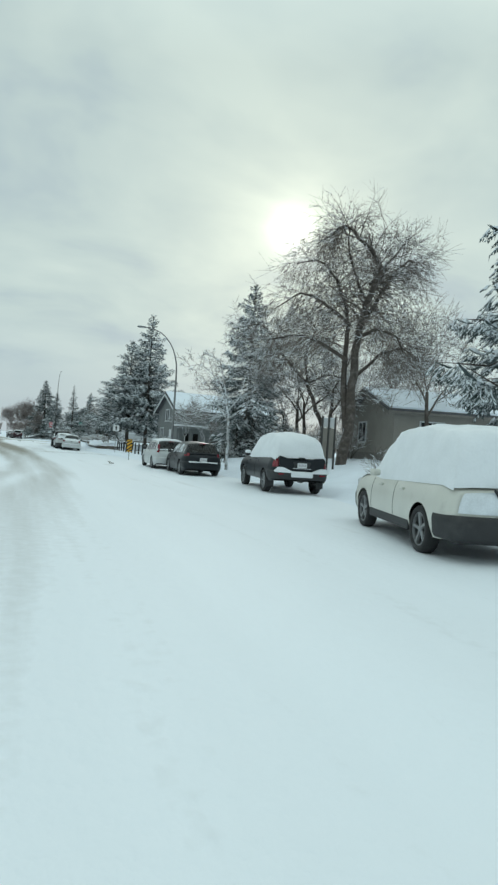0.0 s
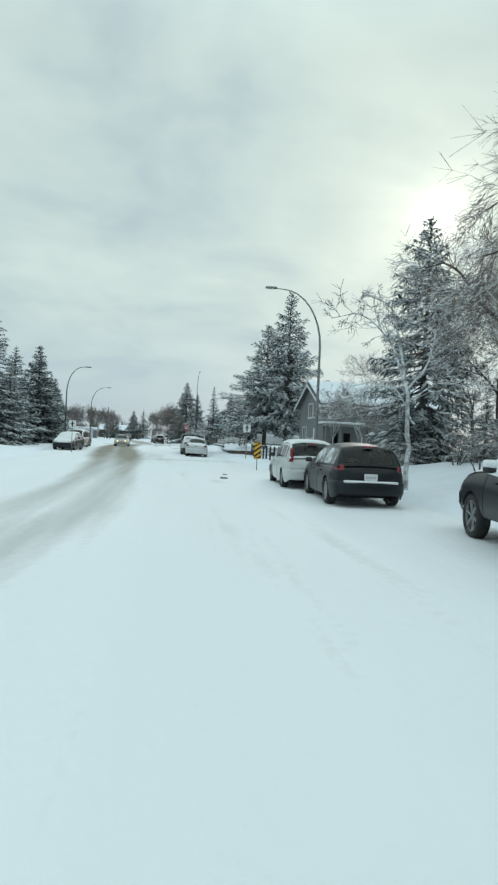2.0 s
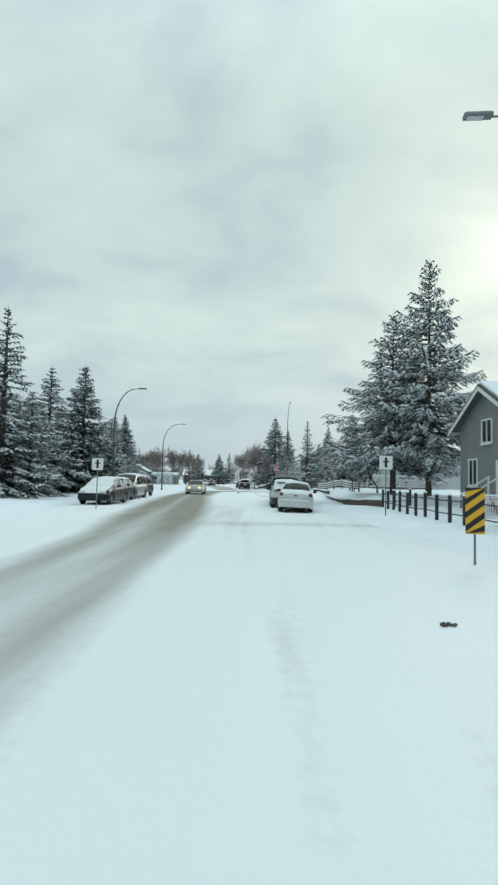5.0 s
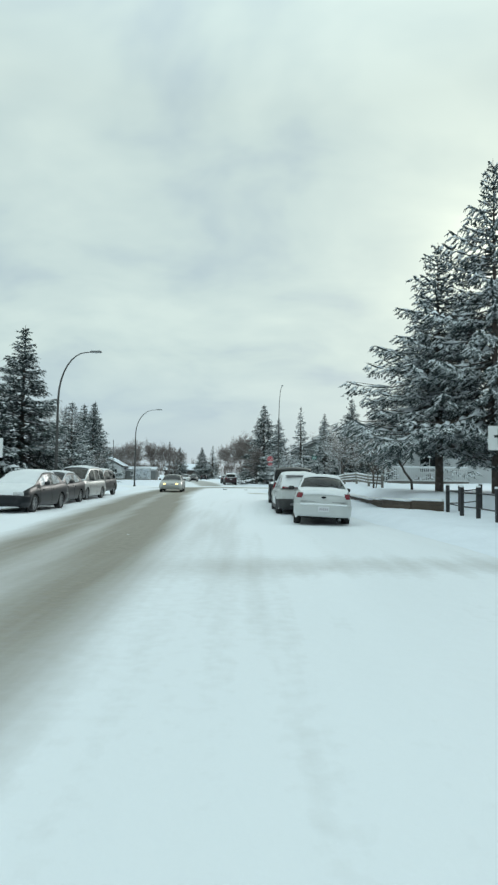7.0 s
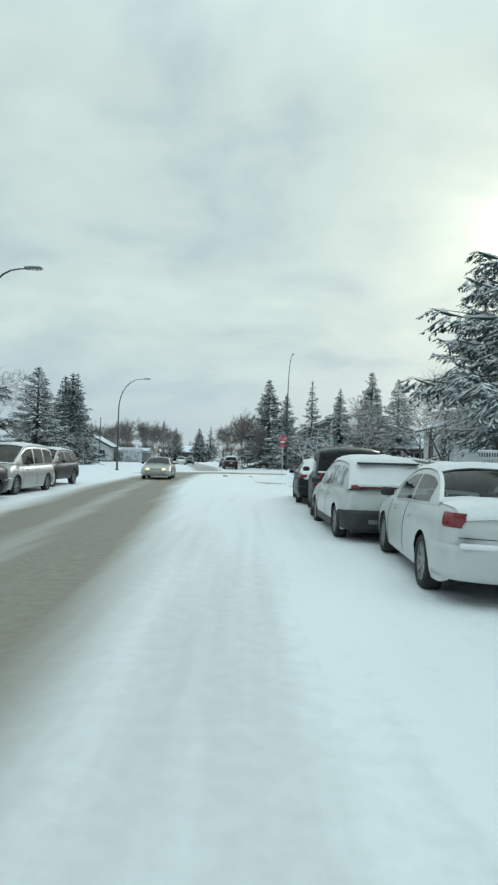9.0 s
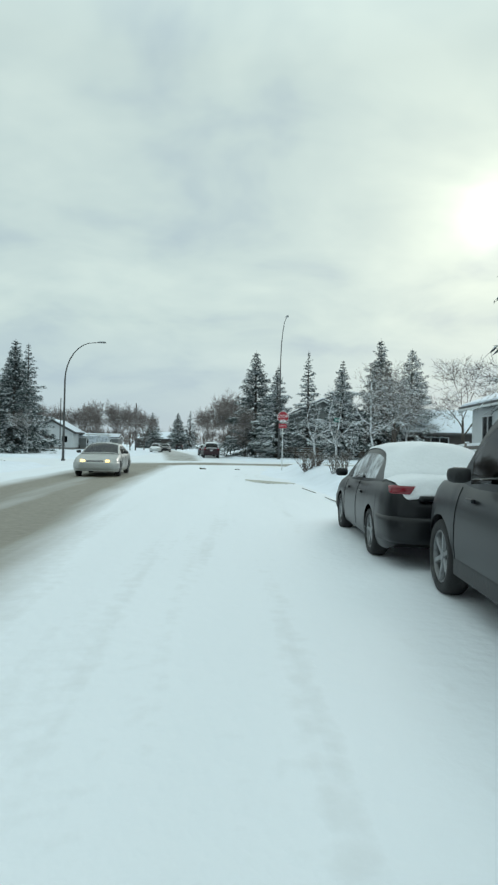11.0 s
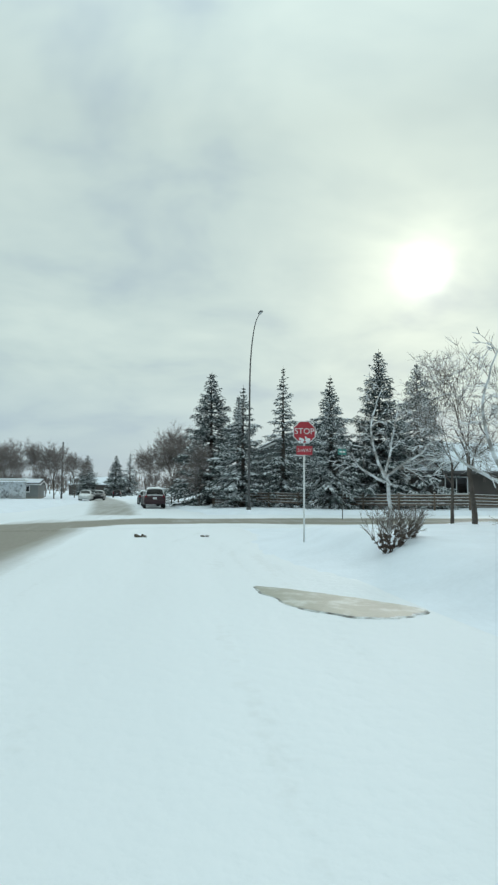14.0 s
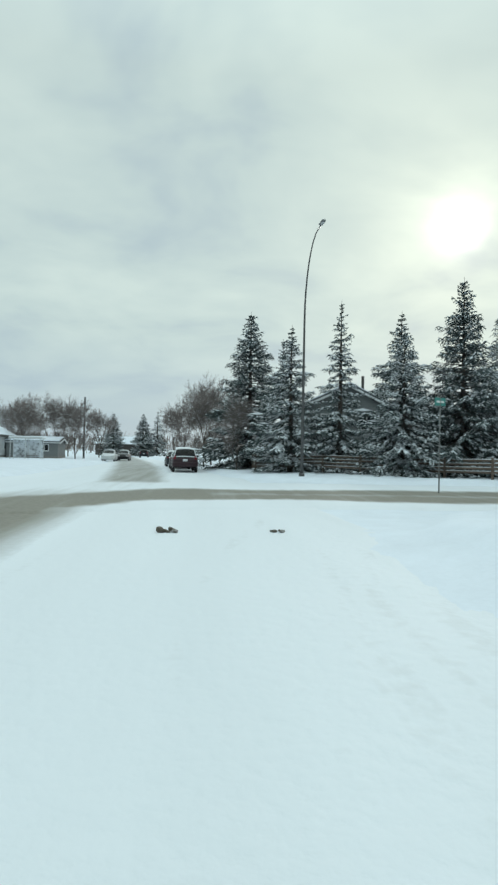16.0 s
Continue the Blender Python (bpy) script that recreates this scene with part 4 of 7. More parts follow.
def dark_tailgate(car, S, y0, y1, W):
    """Bare slate panel: two wings and a deeper middle, with plate strip, handle and the snow caught on the bumper."""
    outline = [(-0.77, 1.15), (-0.72, 1.22), (-0.44, 1.15), (-0.33, 1.11), (-0.12, 1.10), (0.12, 1.10), (0.33, 1.14), (0.44, 1.18), (0.70, 1.20), (0.77, 1.15),
               (0.74, 0.93), (0.66, 0.90), (0.47, 0.86), (0.36, 0.79), (0.26, 0.76), (-0.26, 0.76), (-0.36, 0.79), (-0.47, 0.86), (-0.66, 0.90), (-0.74, 0.93)]
    v, f = plate_polygon(outline, y0 - 0.088, y0 + 0.10)
    p = mesh_object("tailgate_panel", v, f, S["paint"], car, "dark bare tailgate panel round the plate")
    v, f = plate_polygon([(-0.30, 1.06), (0.30, 1.06), (0.24, 0.85), (-0.24, 0.85)], y0 - 0.092, y0 - 0.06)
    mesh_object("plate_recess", v, f, BLACK_PLASTIC, p)
    part("tailgate_handle", box_bm(-0.11, 0.07, y0 - 0.125, y0 - 0.05, 1.165, 1.20, 0.012), BLACK_PLASTIC, p, "black tailgate handle")
    part("wiper_stub", box_bm(-0.05, -0.01, y0 - 0.13, y0 - 0.05, 1.115, 1.15, 0.01), BLACK_PLASTIC, p)
    part("plate_strip", box_bm(-0.30, 0.30, y0 - 0.112, y0 - 0.085, 0.838, 0.858, 0.006), CHROME, p, "bright strip under the plate")
    for s in (-1, 1):
        part("reflector", box_bm(s * 0.68 - 0.09, s * 0.68 + 0.09, y0 - 0.15, y0 - 0.05, 0.63, 0.68, 0.012), RED_LAMP, car, "red bumper reflector")
        wedge = [(s * 0.90, 0.75), (s * 0.78, 0.87), (s * 0.62, 0.87), (s * 0.44, 0.80), (s * 0.30, 0.74), (s * 0.30, 0.70), (s * 0.88, 0.71)]
        v, f = plate_polygon(wedge if s < 0 else wedge[::-1], y0 - 0.145, y0 - 0.04)
        mesh_object("bumper_snow", v, f, SNOW_CAR, car, "snow banked on the rear bumper")
        part("mirror_snow", box_bm(s * (W + 0.09) - 0.10, s * (W + 0.09) + 0.10, S["glass"][-1][0] - 0.69, S["glass"][-1][0] - 0.56, 1.20, 1.33, 0.05), SNOW_CAR, car, "snow heaped on the door mirror", smooth=True)
        part("mud_flap", box_bm(s * (W - 0.13) - 0.12, s * (W - 0.13) + 0.12, -S["r"] - 0.10, -S["r"] - 0.085, 0.20, 0.50, 0.004), BLACK_PLASTIC, car, "black mud flap")
    part("bumper_snow", box_bm(-0.36, 0.36, y0 - 0.175, y0 - 0.06, 0.57, 0.755, 0.03), SNOW_CAR, car, "slab of snow stuck to the bumper", smooth=True)
    part("tow_hitch", box_bm(-0.04, 0.04, y0 - 0.15, y0 + 0.2, 0.40, 0.48, 0.01), BLACK_PLASTIC, car)


def bare_handle(car, S, y0, y1, W):
    v, f = tube([(-0.24, y0 - 0.05, 1.06), (-0.17, y0 - 0.08, 0.97), (-0.02, y0 - 0.09, 0.95), (0.16, y0 - 0.09, 0.96), (0.27, y0 - 0.07, 1.01)], [0.018, 0.045, 0.038, 0.05, 0.018], 8)
    mesh_object("tailgate_handle", v, f, BLACK_PLASTIC, car, "dark handle bar showing through the snow", smooth=True)
    part("reflector", box_bm(W * 0.52, W * 0.74, y0 - 0.135, y0 - 0.05, 0.60, 0.64, 0.01), RED_LAMP, car, "red bumper reflector")


def lip(car, S, y0, y1, W):
    part("boot_lip", box_bm(-0.5, 0.5, y0 - 0.085, y0 + 0.02, 0.80, 0.87, 0.03), BLACK_PAINT, car, "black boot lid edge")


def badge(car, S, y0, y1, W):
    bm = bmesh.new()
    bmesh.ops.create_uvsphere(bm, u_segments=14, v_segments=8, radius=1, matrix=pose(0, y0 - 0.068, 0.83) @ Matrix.Diagonal((0.075, 0.02, 0.03, 1)))
    part("badge", bm, SLATE_PAINT, car, "dark oval badge", smooth=True)
    part("boot_lid_gap", box_bm(-0.66, 0.66, y0 - 0.060, y0 - 0.02, 0.70, 0.706), UNDER, car)
    part("bumper_snow", box_bm(-0.66, 0.66, y0 - 0.125, y0 - 0.03, 0.60, 0.655, 0.025), SNOW_CAR, car, "thin line of snow along the bumper", smooth=True)
    part("plate_recess", box_bm(-0.21, 0.21, y0 - 0.137, y0 - 0.06, 0.40, 0.60, 0.012), S["paint"], car)
    v, f = tube([(0.0, 0.62, 1.40), (0.0, 0.52, 1.47), (0.0, 0.44, 1.50)], [0.03, 0.016, 0.008], 6)
    mesh_object("antenna", v, f, BLACK_PLASTIC, car, "black roof aerial", smooth=True)


def diffuser(car, S, y0, y1, W):
    part("diffuser", box_bm(-0.42, 0.42, y0 - 0.16, y0 - 0.05, 0.34, 0.42, 0.02), ALLOY, car, "grey diffuser strip in the bumper")
    for s in (-1, 1):
        part("wheel_arch_trim", box_bm(s * W * 0.99 - 0.02, s * W * 0.99 + 0.015, -S["r"] - 0.17, -S["r"] - 0.07, 0.24, 0.55, 0.012), BLACK_PLASTIC, car)
    part("tail_bar", box_bm(-0.62, 0.62, y0 - 0.082, y0, 0.97, 1.01, 0.012), RED_LAMP, car, "red lamp bar half under snow")
    part("rear_snow", box_bm(-0.60, 0.60, y0 - 0.11, y0 + 0.02, 1.0, 1.07, 0.03), SNOW_CAR, car, "snow hanging over the lamp bar", smooth=True)
    part("spoiler", box_bm(-0.56, 0.56, y0 + 0.16, y0 + 0.42, 1.40, 1.435, 0.015), BLACK_PLASTIC, car, "dark spoiler edge under the roof snow")


def sill_snow(car, S, y0, y1, W):
    part("sill_snow", box_bm(-0.78, 0.78, y0 - 0.10, y0 + 0.03, 1.14, 1.185, 0.018), SNOW_CAR, car, "snow along the rear window sill", smooth=True)
    part("step_snow", box_bm(-0.80, 0.80, y0 - 0.13, y0 - 0.02, 0.715, 0.755, 0.015), SNOW_CAR, car, "snow along the bumper", smooth=True)


make_car("suv", suv_spec(paint=CREAM_PAINT, bumper=BLACK_PLASTIC, bumper_h=0.34, bumper_z=0.50, valance=True, rear_glass=GLASS_SNOWY, side_glass=GLASS_SNOWY,
         tail=(0.84, 1.02, 0, 0), spokes=5, extra=bare_handle, mirror=CREAM_PAINT, handles=(0.8, 1.85), plate=(0.0, 0.70), h=1.84, ro=0.90, roof_w=0.70,
         glass=soften([(-0.86, 1.05), (-0.78, 1.50), (-0.66, 1.76), (0.4, 1.84), (1.3, 1.82), (1.7, 1.72), (2.52, 1.08)], 2),
         snow=dict(roof=0.13, rear_window=1, windscreen=1, sides=2.0, ragged=0.0, hood=0.10, tailgate=(0.62, 1.3))),
         park(7.2, -0.5, 16), "cream white SUV thickly covered in fresh snow, parked at the kerb", "parked cars")
make_car("suv", suv_spec(wb=2.87, w=1.94, h=1.86, r=0.375, clear=0.40, paint=SLATE_PAINT, roof_w=0.62,
         belt=[(-0.98, 1.10), (-0.6, 1.17), (0.6, 1.14), (2.0, 1.10), (2.5, 1.12), (3.0, 1.08), (3.5, 0.98), (3.77, 0.76)],
         glass=soften([(-0.92, 1.13), (-0.74, 1.54), (-0.48, 1.77), (0.4, 1.86), (1.3, 1.84), (1.7, 1.74), (2.52, 1.14)], 2),
         bumper=BLACK_PLASTIC, bumper_z=0.62, bumper_h=0.26, rear_glass=GLASS_SNOWY, side_glass=GLASS_SNOWY, tail=(0.84, 1.02, 0.17, 0.30), tail_x=0.78, tail_taper=0.12, tail_wrap=0.16, spokes=6,
         extra=dark_tailgate, plate=(0, 0.945), plate_out=0.105,
         snow=dict(roof=0.12, rear_window=1, windscreen=1, sides=1.15, hood=0.09, ragged=0.15)),
         park(9.1, 9.95, 8.0), "dark slate SUV with snow-covered roof and windows", "parked cars")
make_car("hatchback", hatch_spec(wb=2.64, w=1.79, h=1.53, r=0.33, roof_w=0.66, paint=SLATE_PAINT, tail=(0.74, 0.93, 0.22, 0.13), tail_taper=0.2, tail_wrap=0.22, plate=(0, 0.72), spokes=10,
         side_glass=GLASS_FROST, snow=dict(ledge=0.03, hood=0.04)),
         park(8.2, 17.65, 3.0), "dark slate hatchback with bare roof, snow on its bumper", "parked cars")
make_car("hatchback", hatch_spec(paint=WHITE_PAINT, plate=(0.22, 0.78), tail=(0.76, 1.06, 0.10, 0.42), tail_wrap=0.12, side_glass=GLASS, snow=dict(roof=0.055, hood=0.05, ragged=0.2)),
         park(7.92, 22.2, 2.3), "white compact wagon with snow on its roof", "parked cars")
make_car("sedan", sedan_spec(paint=WHITE_PAINT, wb=2.62, ro=0.88, w=1.66, h=1.43, plate=(0, 0.50), plate_out=0.14, rear_glass=GLASS_CLEAR, side_glass=GLASS_CLEAR, front_glass=GLASS_CLEAR, tail=(0.785, 0.87, 0.07, 0.15), tail_x=0.73, tail_taper=0.5, tail_wrap=0.22, extra=badge, spokes=7,
         belt=[(-0.90, 0.90), (-0.78, 0.99), (-0.3, 1.01), (0.6, 0.96), (1.9, 0.92), (2.45, 0.93), (2.9, 0.86), (3.3, 0.76), (3.48, 0.62)],
         glass=soften([(-0.42, 1.01), (0.02, 1.30), (0.45, 1.42), (1.2, 1.42), (1.62, 1.35), (2.42, 0.95)], 2), bumper_z=0.45, bumper_h=0.34,
         snow=dict(roof=0.045, deck=0.03, hood=0.04, ragged=0.6)),
         park(5.24, 49.5, 4.0) @ pose(0, 0, -0.02, 0, 2.0, 0), "white sedan dusted with snow, parked at the kerb", "parked cars")
make_car("hatchback", hatch_spec(paint=WHITE_PAINT, valance=True, bumper=BLACK_PLASTIC, bumper_z=0.40, bumper_h=0.34, tail=(0.62, 0.99, 0.20, 0.07), tail_x=0.56, tail_taper=0.3, tail_wrap=0.2, rear_glass=GLASS_SNOWY, side_glass=GLASS_FROST,
         plate=(0, 0.74), extra=diffuser, wiper=None, third_light=None, snow=dict(roof=0.06, rear_window=1, hood=0.05, ragged=0.3)),
         park(4.98, 54.0, -1.0), "white hatchback with snowed-over rear window and black bumper", "parked cars")
make_car("suv", suv_spec(wb=2.62, ro=0.80, fo=0.72, w=1.86, h=1.80, r=0.37, paint=SLATE_PAINT, tail=(0.84, 0.98, 0.13, 0.36), tail_x=0.74, tail_taper=0.05, tail_wrap=0.1, bumper=BLACK_PLASTIC, spokes=6, roof_w=0.83,
         belt=[(-0.80, 1.12), (-0.6, 1.15), (0.6, 1.13), (2.0, 1.11), (2.35, 1.13), (2.9, 1.10), (3.3, 1.02), (3.34, 0.78)],
         glass=soften([(-0.78, 1.13), (-0.74, 1.50), (-0.68, 1.76), (0.4, 1.80), (1.3, 1.78), (1.65, 1.70), (2.36, 1.14)], 2), valance=True, extra=sill_snow),
         park(5.03, 57.95, 4.5), "dark grey off-roader with black wheel arches, roof bare of snow", "parked cars", category="car")
make_car("sedan", sedan_spec(wb=2.55, w=1.78, h=1.44, paint=BLACK_PAINT, rear_glass=GLASS_SNOWY, side_glass=GLASS_FROST, tail=(0.70, 0.93, 0.30, 0.10), tail_taper=0.8, tail_wrap=0.26, extra=lip, plate=(0, 0.58), spokes=5,
         handles=(0.75, 1.8), mirror=BLACK_PAINT,
         snow=dict(roof=0.032, rear_window=1, deck=0.04, windscreen=1, ragged=0.2)),
         park(5.0, 62.65, 2.5), "black sedan with snow on roof, rear window and boot", "parked cars")
# opposite kerb, facing us
make_car("sedan", sedan_spec(paint=SLATE_PAINT, front_glass=GLASS_FROST, side_glass=GLASS_FROST, snow=dict(roof=0.04, hood=0.035, windscreen=1, ragged=0.6)),
         park(-5.25, 55.3, 182), "dark sedan powdered with snow on bonnet and windscreen", "cars at the opposite kerb")
make_car("sedan", sedan_spec(paint=BLACK_PAINT, side_glass=GLASS_FROST, snow=dict(roof=0.04, hood=0.04)),
         park(-5.95, 60.4, 181), "black sedan with snow on its bonnet and roof", "cars at the opposite kerb")
make_car("minivan", hatch_spec(wb=2.95, ro=0.98, fo=0.95, w=1.92, h=1.78, r=0.335, paint=SILVER_PAINT, tail=(0.84, 1.15, 0.12, 0.4), head=(0.74, 0.80, 0.32, 0.2),
         belt=[(-0.98, 1.0), (-0.7, 1.05), (0.6, 1.03), (2.3, 1.0), (3.1, 1.04), (3.5, 0.95), (3.9, 0.7)],
         glass=soften([(-0.92, 1.02), (-0.8, 1.45), (-0.6, 1.72), (0.6, 1.78), (1.6, 1.75), (2.0, 1.66), (3.0, 1.05)], 2), windows=[(-0.6, 0.2), (0.3, 1.2), (1.3, 2.3)],
         wiper=None, third_light=None, snow=dict(roof=0.04)),
         park(-6.35, 65.8, 181), "silver minivan with a little snow on the roof", "cars at the opposite kerb")
make_car("suv", suv_spec(paint=SLATE_PAINT, snow=dict(roof=0.04)), park(-6.85, 71.1, 181), "dark SUV parked behind a minivan", "cars at the opposite kerb")
lit = material("lit_headlight", (0.9, 0.8, 0.5), 0.3, var=0.02, bump=0)
lit.node_tree.nodes["Principled BSDF"].inputs["Emission Color"].default_value = (1.0, 0.66, 0.16, 1)
lit.node_tree.nodes["Principled BSDF"].inputs["Emission Strength"].default_value = 3.0
make_car("sedan", sedan_spec(wb=2.87, fo=1.0, ro=1.15, w=1.88, h=1.42, paint=SILVER_PAINT, head=(0.58, 0.64, 0.15, 0.14), head_mat=lit, grille=(0.34, 0.56, 0.68),
         belt=[(-1.15, 0.84), (-1.0, 0.96), (-0.3, 1.0), (0.6, 0.95), (1.9, 0.92), (2.5, 0.93), (3.1, 0.84), (3.6, 0.74), (3.87, 0.60)],
         glass=soften([(-0.55, 0.98), (0.1, 1.32), (0.5, 1.41), (1.2, 1.41), (1.65, 1.34), (2.55, 0.95)], 2)),
         park(-3.45, 82.9, 177), "silver sedan with lit yellowish headlights on the slushy lane", category="car")
# beyond the crossing
make_car("suv", suv_spec(paint=MAROON_PAINT, tail=(0.78, 1.05, 0.22, 0.26), side_glass=GLASS_FROST, snow=dict(roof=0.06, hood=0.06)), park(0.35, 119.8, -4), "maroon SUV with snow on the roof, parked past the crossing", "cars past the crossing")
make_car("sedan", sedan_spec(paint=SLATE_PAINT, snow=dict(roof=0.05, hood=0.05, deck=0.05)), park(-0.2, 127, -4), "dark sedan with snowy roof, parked past the crossing", "cars past the crossing")
make_car("sedan", sedan_spec(paint=GREY_PAINT, snow=dict(roof=0.05, hood=0.05, deck=0.05)), park(-0.9, 134, -5), "grey sedan with snowy roof, parked past the crossing", "cars past the crossing")
make_car("sedan", sedan_spec(paint=WHITE_PAINT, snow=dict(roof=0.05, hood=0.05)), park(-10.3, 157, 178), "white sedan parked far down the street", "cars past the crossing")
make_car("sedan", sedan_spec(paint=BLACK_PAINT, snow=dict(roof=0.04)), park(-9.3, 164, 178), "black sedan far down the street", "cars past the crossing")
make_car("suv", suv_spec(paint=SLATE_PAINT), park(-9.9, 200, -3), "dark car far down the street", "cars past the crossing")

# ---- trees ----


def quad_faces(n):
    return np.arange(4 * n).reshape(-1, 4)


def make_spruce(seed, height, radius, density=1.0, snow=0.6, bare=0.06, ragged=0.25, step=0.2, taper=0.92, droop=0.5, fine=False, foot=(0.74, 0.14)):
    """Numbers of one spruce: trunk and boughs, narrow needle sprays with hanging tufts, and the pads of snow lying on them."""
    rng = np.random.default_rng(seed)
    wood_v, wood_f = tube([(0, 0, -0.3), (0.02, 0.0, height * 0.35), (0.0, 0.03, height * 0.7), (0, 0, height * 0.995)], [0.014 * height + 0.05, 0.011 * height + 0.02, 0.005 * height + 0.012, 0.008], 8)
    wood_v, wood_f = [tuple(v) for v in wood_v], list(wood_f)
    tris, pads = [], []
    up = np.array([0, 0, 1.0])

    def kites(P, E, perp, w, sag):
        """Roof-shaped sprays from P to E: two panels falling away from the ridge."""
        M = P + (E - P) * 0.42
        tris.append(np.stack([P, E, M + perp * w - up * sag], 1).reshape(-1, 3))
        tris.append(np.stack([P, M - perp * w - up * sag, E], 1).reshape(-1, 3))

    def pad(P, E, perp, w, h):
        """Snow pads: ridges with steep sides."""
        M = P + (E - P) * 0.5 + up * h
        Lw, Rw = M + perp * w - up * (h + 0.35 * w), M - perp * w - up * (h + 0.35 * w)
        for a, b, c in ((P, M, Lw), (M, E, Lw), (P, Rw, M), (M, Rw, E)):
            pads.append(np.stack([a, b, c], 1).reshape(-1, 3))

    z = bare * height + 0.15
    while z < height * 0.975:
        t = z / height
        r0 = (radius * (1 - t) ** taper * (foot[0] + (1 - foot[0]) * float(smooth01(t / foot[1]))) + 0.03) * (1 + rng.normal(0, ragged * 0.45))
        count = max(4, int((4.6 + 3.4 * (1 - t)) * density))
        az0 = rng.uniform(0, 6.28)
        for b in range(count):
            if rng.random() < 0.08:
                continue
            az = az0 + 6.283 * b / count + rng.normal(0, 0.22)
            L = max(0.08, min(r0 * (1 + rng.normal(0, ragged * 0.55)), r0 * 1.45))
            fwd, side = np.array([math.cos(az), math.sin(az), 0.0]), np.array([-math.sin(az), math.cos(az), 0.0])
            rise = 0.46 - (0.46 + droop) * (1 - t) ** 0.8 + rng.normal(0, 0.09)
            bend = 0.34 * (1 - t) + 0.06
            zz = z + rng.normal(0, 0.05)

            def along(u):
                u = np.asarray(u)[:, None]
                return fwd * L * u * (1 - 0.06 * u) + up * (zz + L * (rise * u - 0.20 * (1 - t) * u ** 2 + bend * u ** 3))

            spine = along(np.linspace(0, 1, 5))
            if L > 0.6:
                v, f = tube([tuple(spine[0]), tuple(spine[2]), tuple(spine[4])], [0.012 + 0.010 * L, 0.008 + 0.005 * L, 0.004], 3, cap=False)
                o = len(wood_v)
                wood_v += [tuple(q) for q in v]
                wood_f += [tuple(i + o for i in q) for q in f]
            # needles and heavy snow along the bough itself
            tip = spine[4] + fwd * 0.10
            ends = np.concatenate([spine[1:], tip[None]])
            kites(np.concatenate([spine[:4], spine[3:4]]), ends, np.repeat(side[None], 5, 0), 0.07 + 0.015 * L, 0.05)
            if L > 0.3 and rng.random() < snow:
                u0 = rng.uniform(0.12, 0.4)
                cuts = np.sort(rng.uniform(u0, 1.0, 2 + int(1.4 * L)))
                a_, b_ = np.concatenate([[u0], cuts[:-1] + 0.03]), cuts
                ok = b_ - a_ > 0.05
                if ok.any():
                    A, B = along(a_[ok]) + up * 0.03, along(np.minimum(1.0, b_[ok] + 0.03)) + up * 0.02
                    k = ok.sum()
                    pad(A, B, np.repeat(side[None], k, 0), (0.05 + 0.035 * min(L, 3.0)) * rng.uniform(0.7, 1.3, (k, 1)), (0.035 + 0.022 * min(L, 3.0)) * rng.uniform(0.6, 1.3, (k, 1)))
            # side sprays
            m = max(2, int(L / step))
            us = (np.arange(m) + rng.uniform(0.2, 0.8, m)) / m
            us = np.repeat(us[us > (0.22 if L > 0.9 else 0.0)], 2)
            n = len(us)
            if not n:
                continue
            sg = np.tile([1.0, -1.0], n // 2)[:, None]
            P = along(us)
            d = fwd * rng.uniform(0.55, 1.0, (n, 1)) + side * sg * rng.uniform(0.55, 1.05, (n, 1)) - up * rng.uniform(0.05, 0.55, (n, 1))
            d /= np.linalg.norm(d, axis=1)[:, None]
            ln = ((0.16 + 0.44 * L * us * (1.12 - us) ** 0.75) * rng.uniform(0.6, 1.2, n) * min(1.0, 0.3 + 0.7 * L))[:, None]
            E = P + d * ln - up * 0.18 * ln
            perp = np.cross(d, up)
            perp /= np.linalg.norm(perp, axis=1)[:, None]
            w = np.minimum(0.03 + 0.06 * ln * rng.uniform(0.7, 1.2, (n, 1)), 0.065)
            if fine:
                w = np.minimum(w, 0.04)
            kites(P, E, perp, w, 0.6 * w)
            far_ = ln[:, 0] > 0.4
            if fine and far_.any():
                for c in (0.4, 0.62, 0.84):
                    for g in (-1.0, 1.0):
                        q = P[far_] + (E - P)[far_] * (c + rng.uniform(-0.08, 0.08, (far_.sum(), 1)))
                        d2 = d[far_] * 0.7 + perp[far_] * g * 0.7 - up * rng.uniform(0.1, 0.6, (far_.sum(), 1))
                        d2 /= np.linalg.norm(d2, axis=1)[:, None]
                        l2 = 0.40 * ln[far_] * (1.25 - c) + 0.06
                        p2 = np.cross(d2, up)
                        p2 /= np.linalg.norm(p2, axis=1)[:, None]
                        kites(q, q + d2 * l2, p2, 0.03 + 0.04 * l2, 0.03)
                        on = rng.random(far_.sum()) < 0.55 * snow
                        if on.any():
                            pad(q[on] + up * 0.01, (q + d2 * l2 * 0.85)[on], p2[on], (0.025 + 0.05 * l2)[on], 0.03)
            # tufts that hang from and stick out of each spray
            for c in (0.35, 0.62, 0.86):
                q = P + (E - P) * (c + rng.uniform(-0.1, 0.1, (n, 1)))
                flip = np.where(rng.random((n, 1)) < 0.5, -1.0, 1.0)
                reach = rng.uniform(0.10, 0.22, (n, 1)) * min(1.0, 0.35 + 0.5 * L)
                tris.append(np.stack([q - d * 0.03, q + d * 0.035, q + d * 0.6 * reach + perp * flip * 0.7 * reach - up * rng.uniform(0.1, 1.0, (n, 1)) * reach], 1).reshape(-1, 3))
            laid = (rng.random(n) < snow * 0.8) & (ln[:, 0] > 0.12)
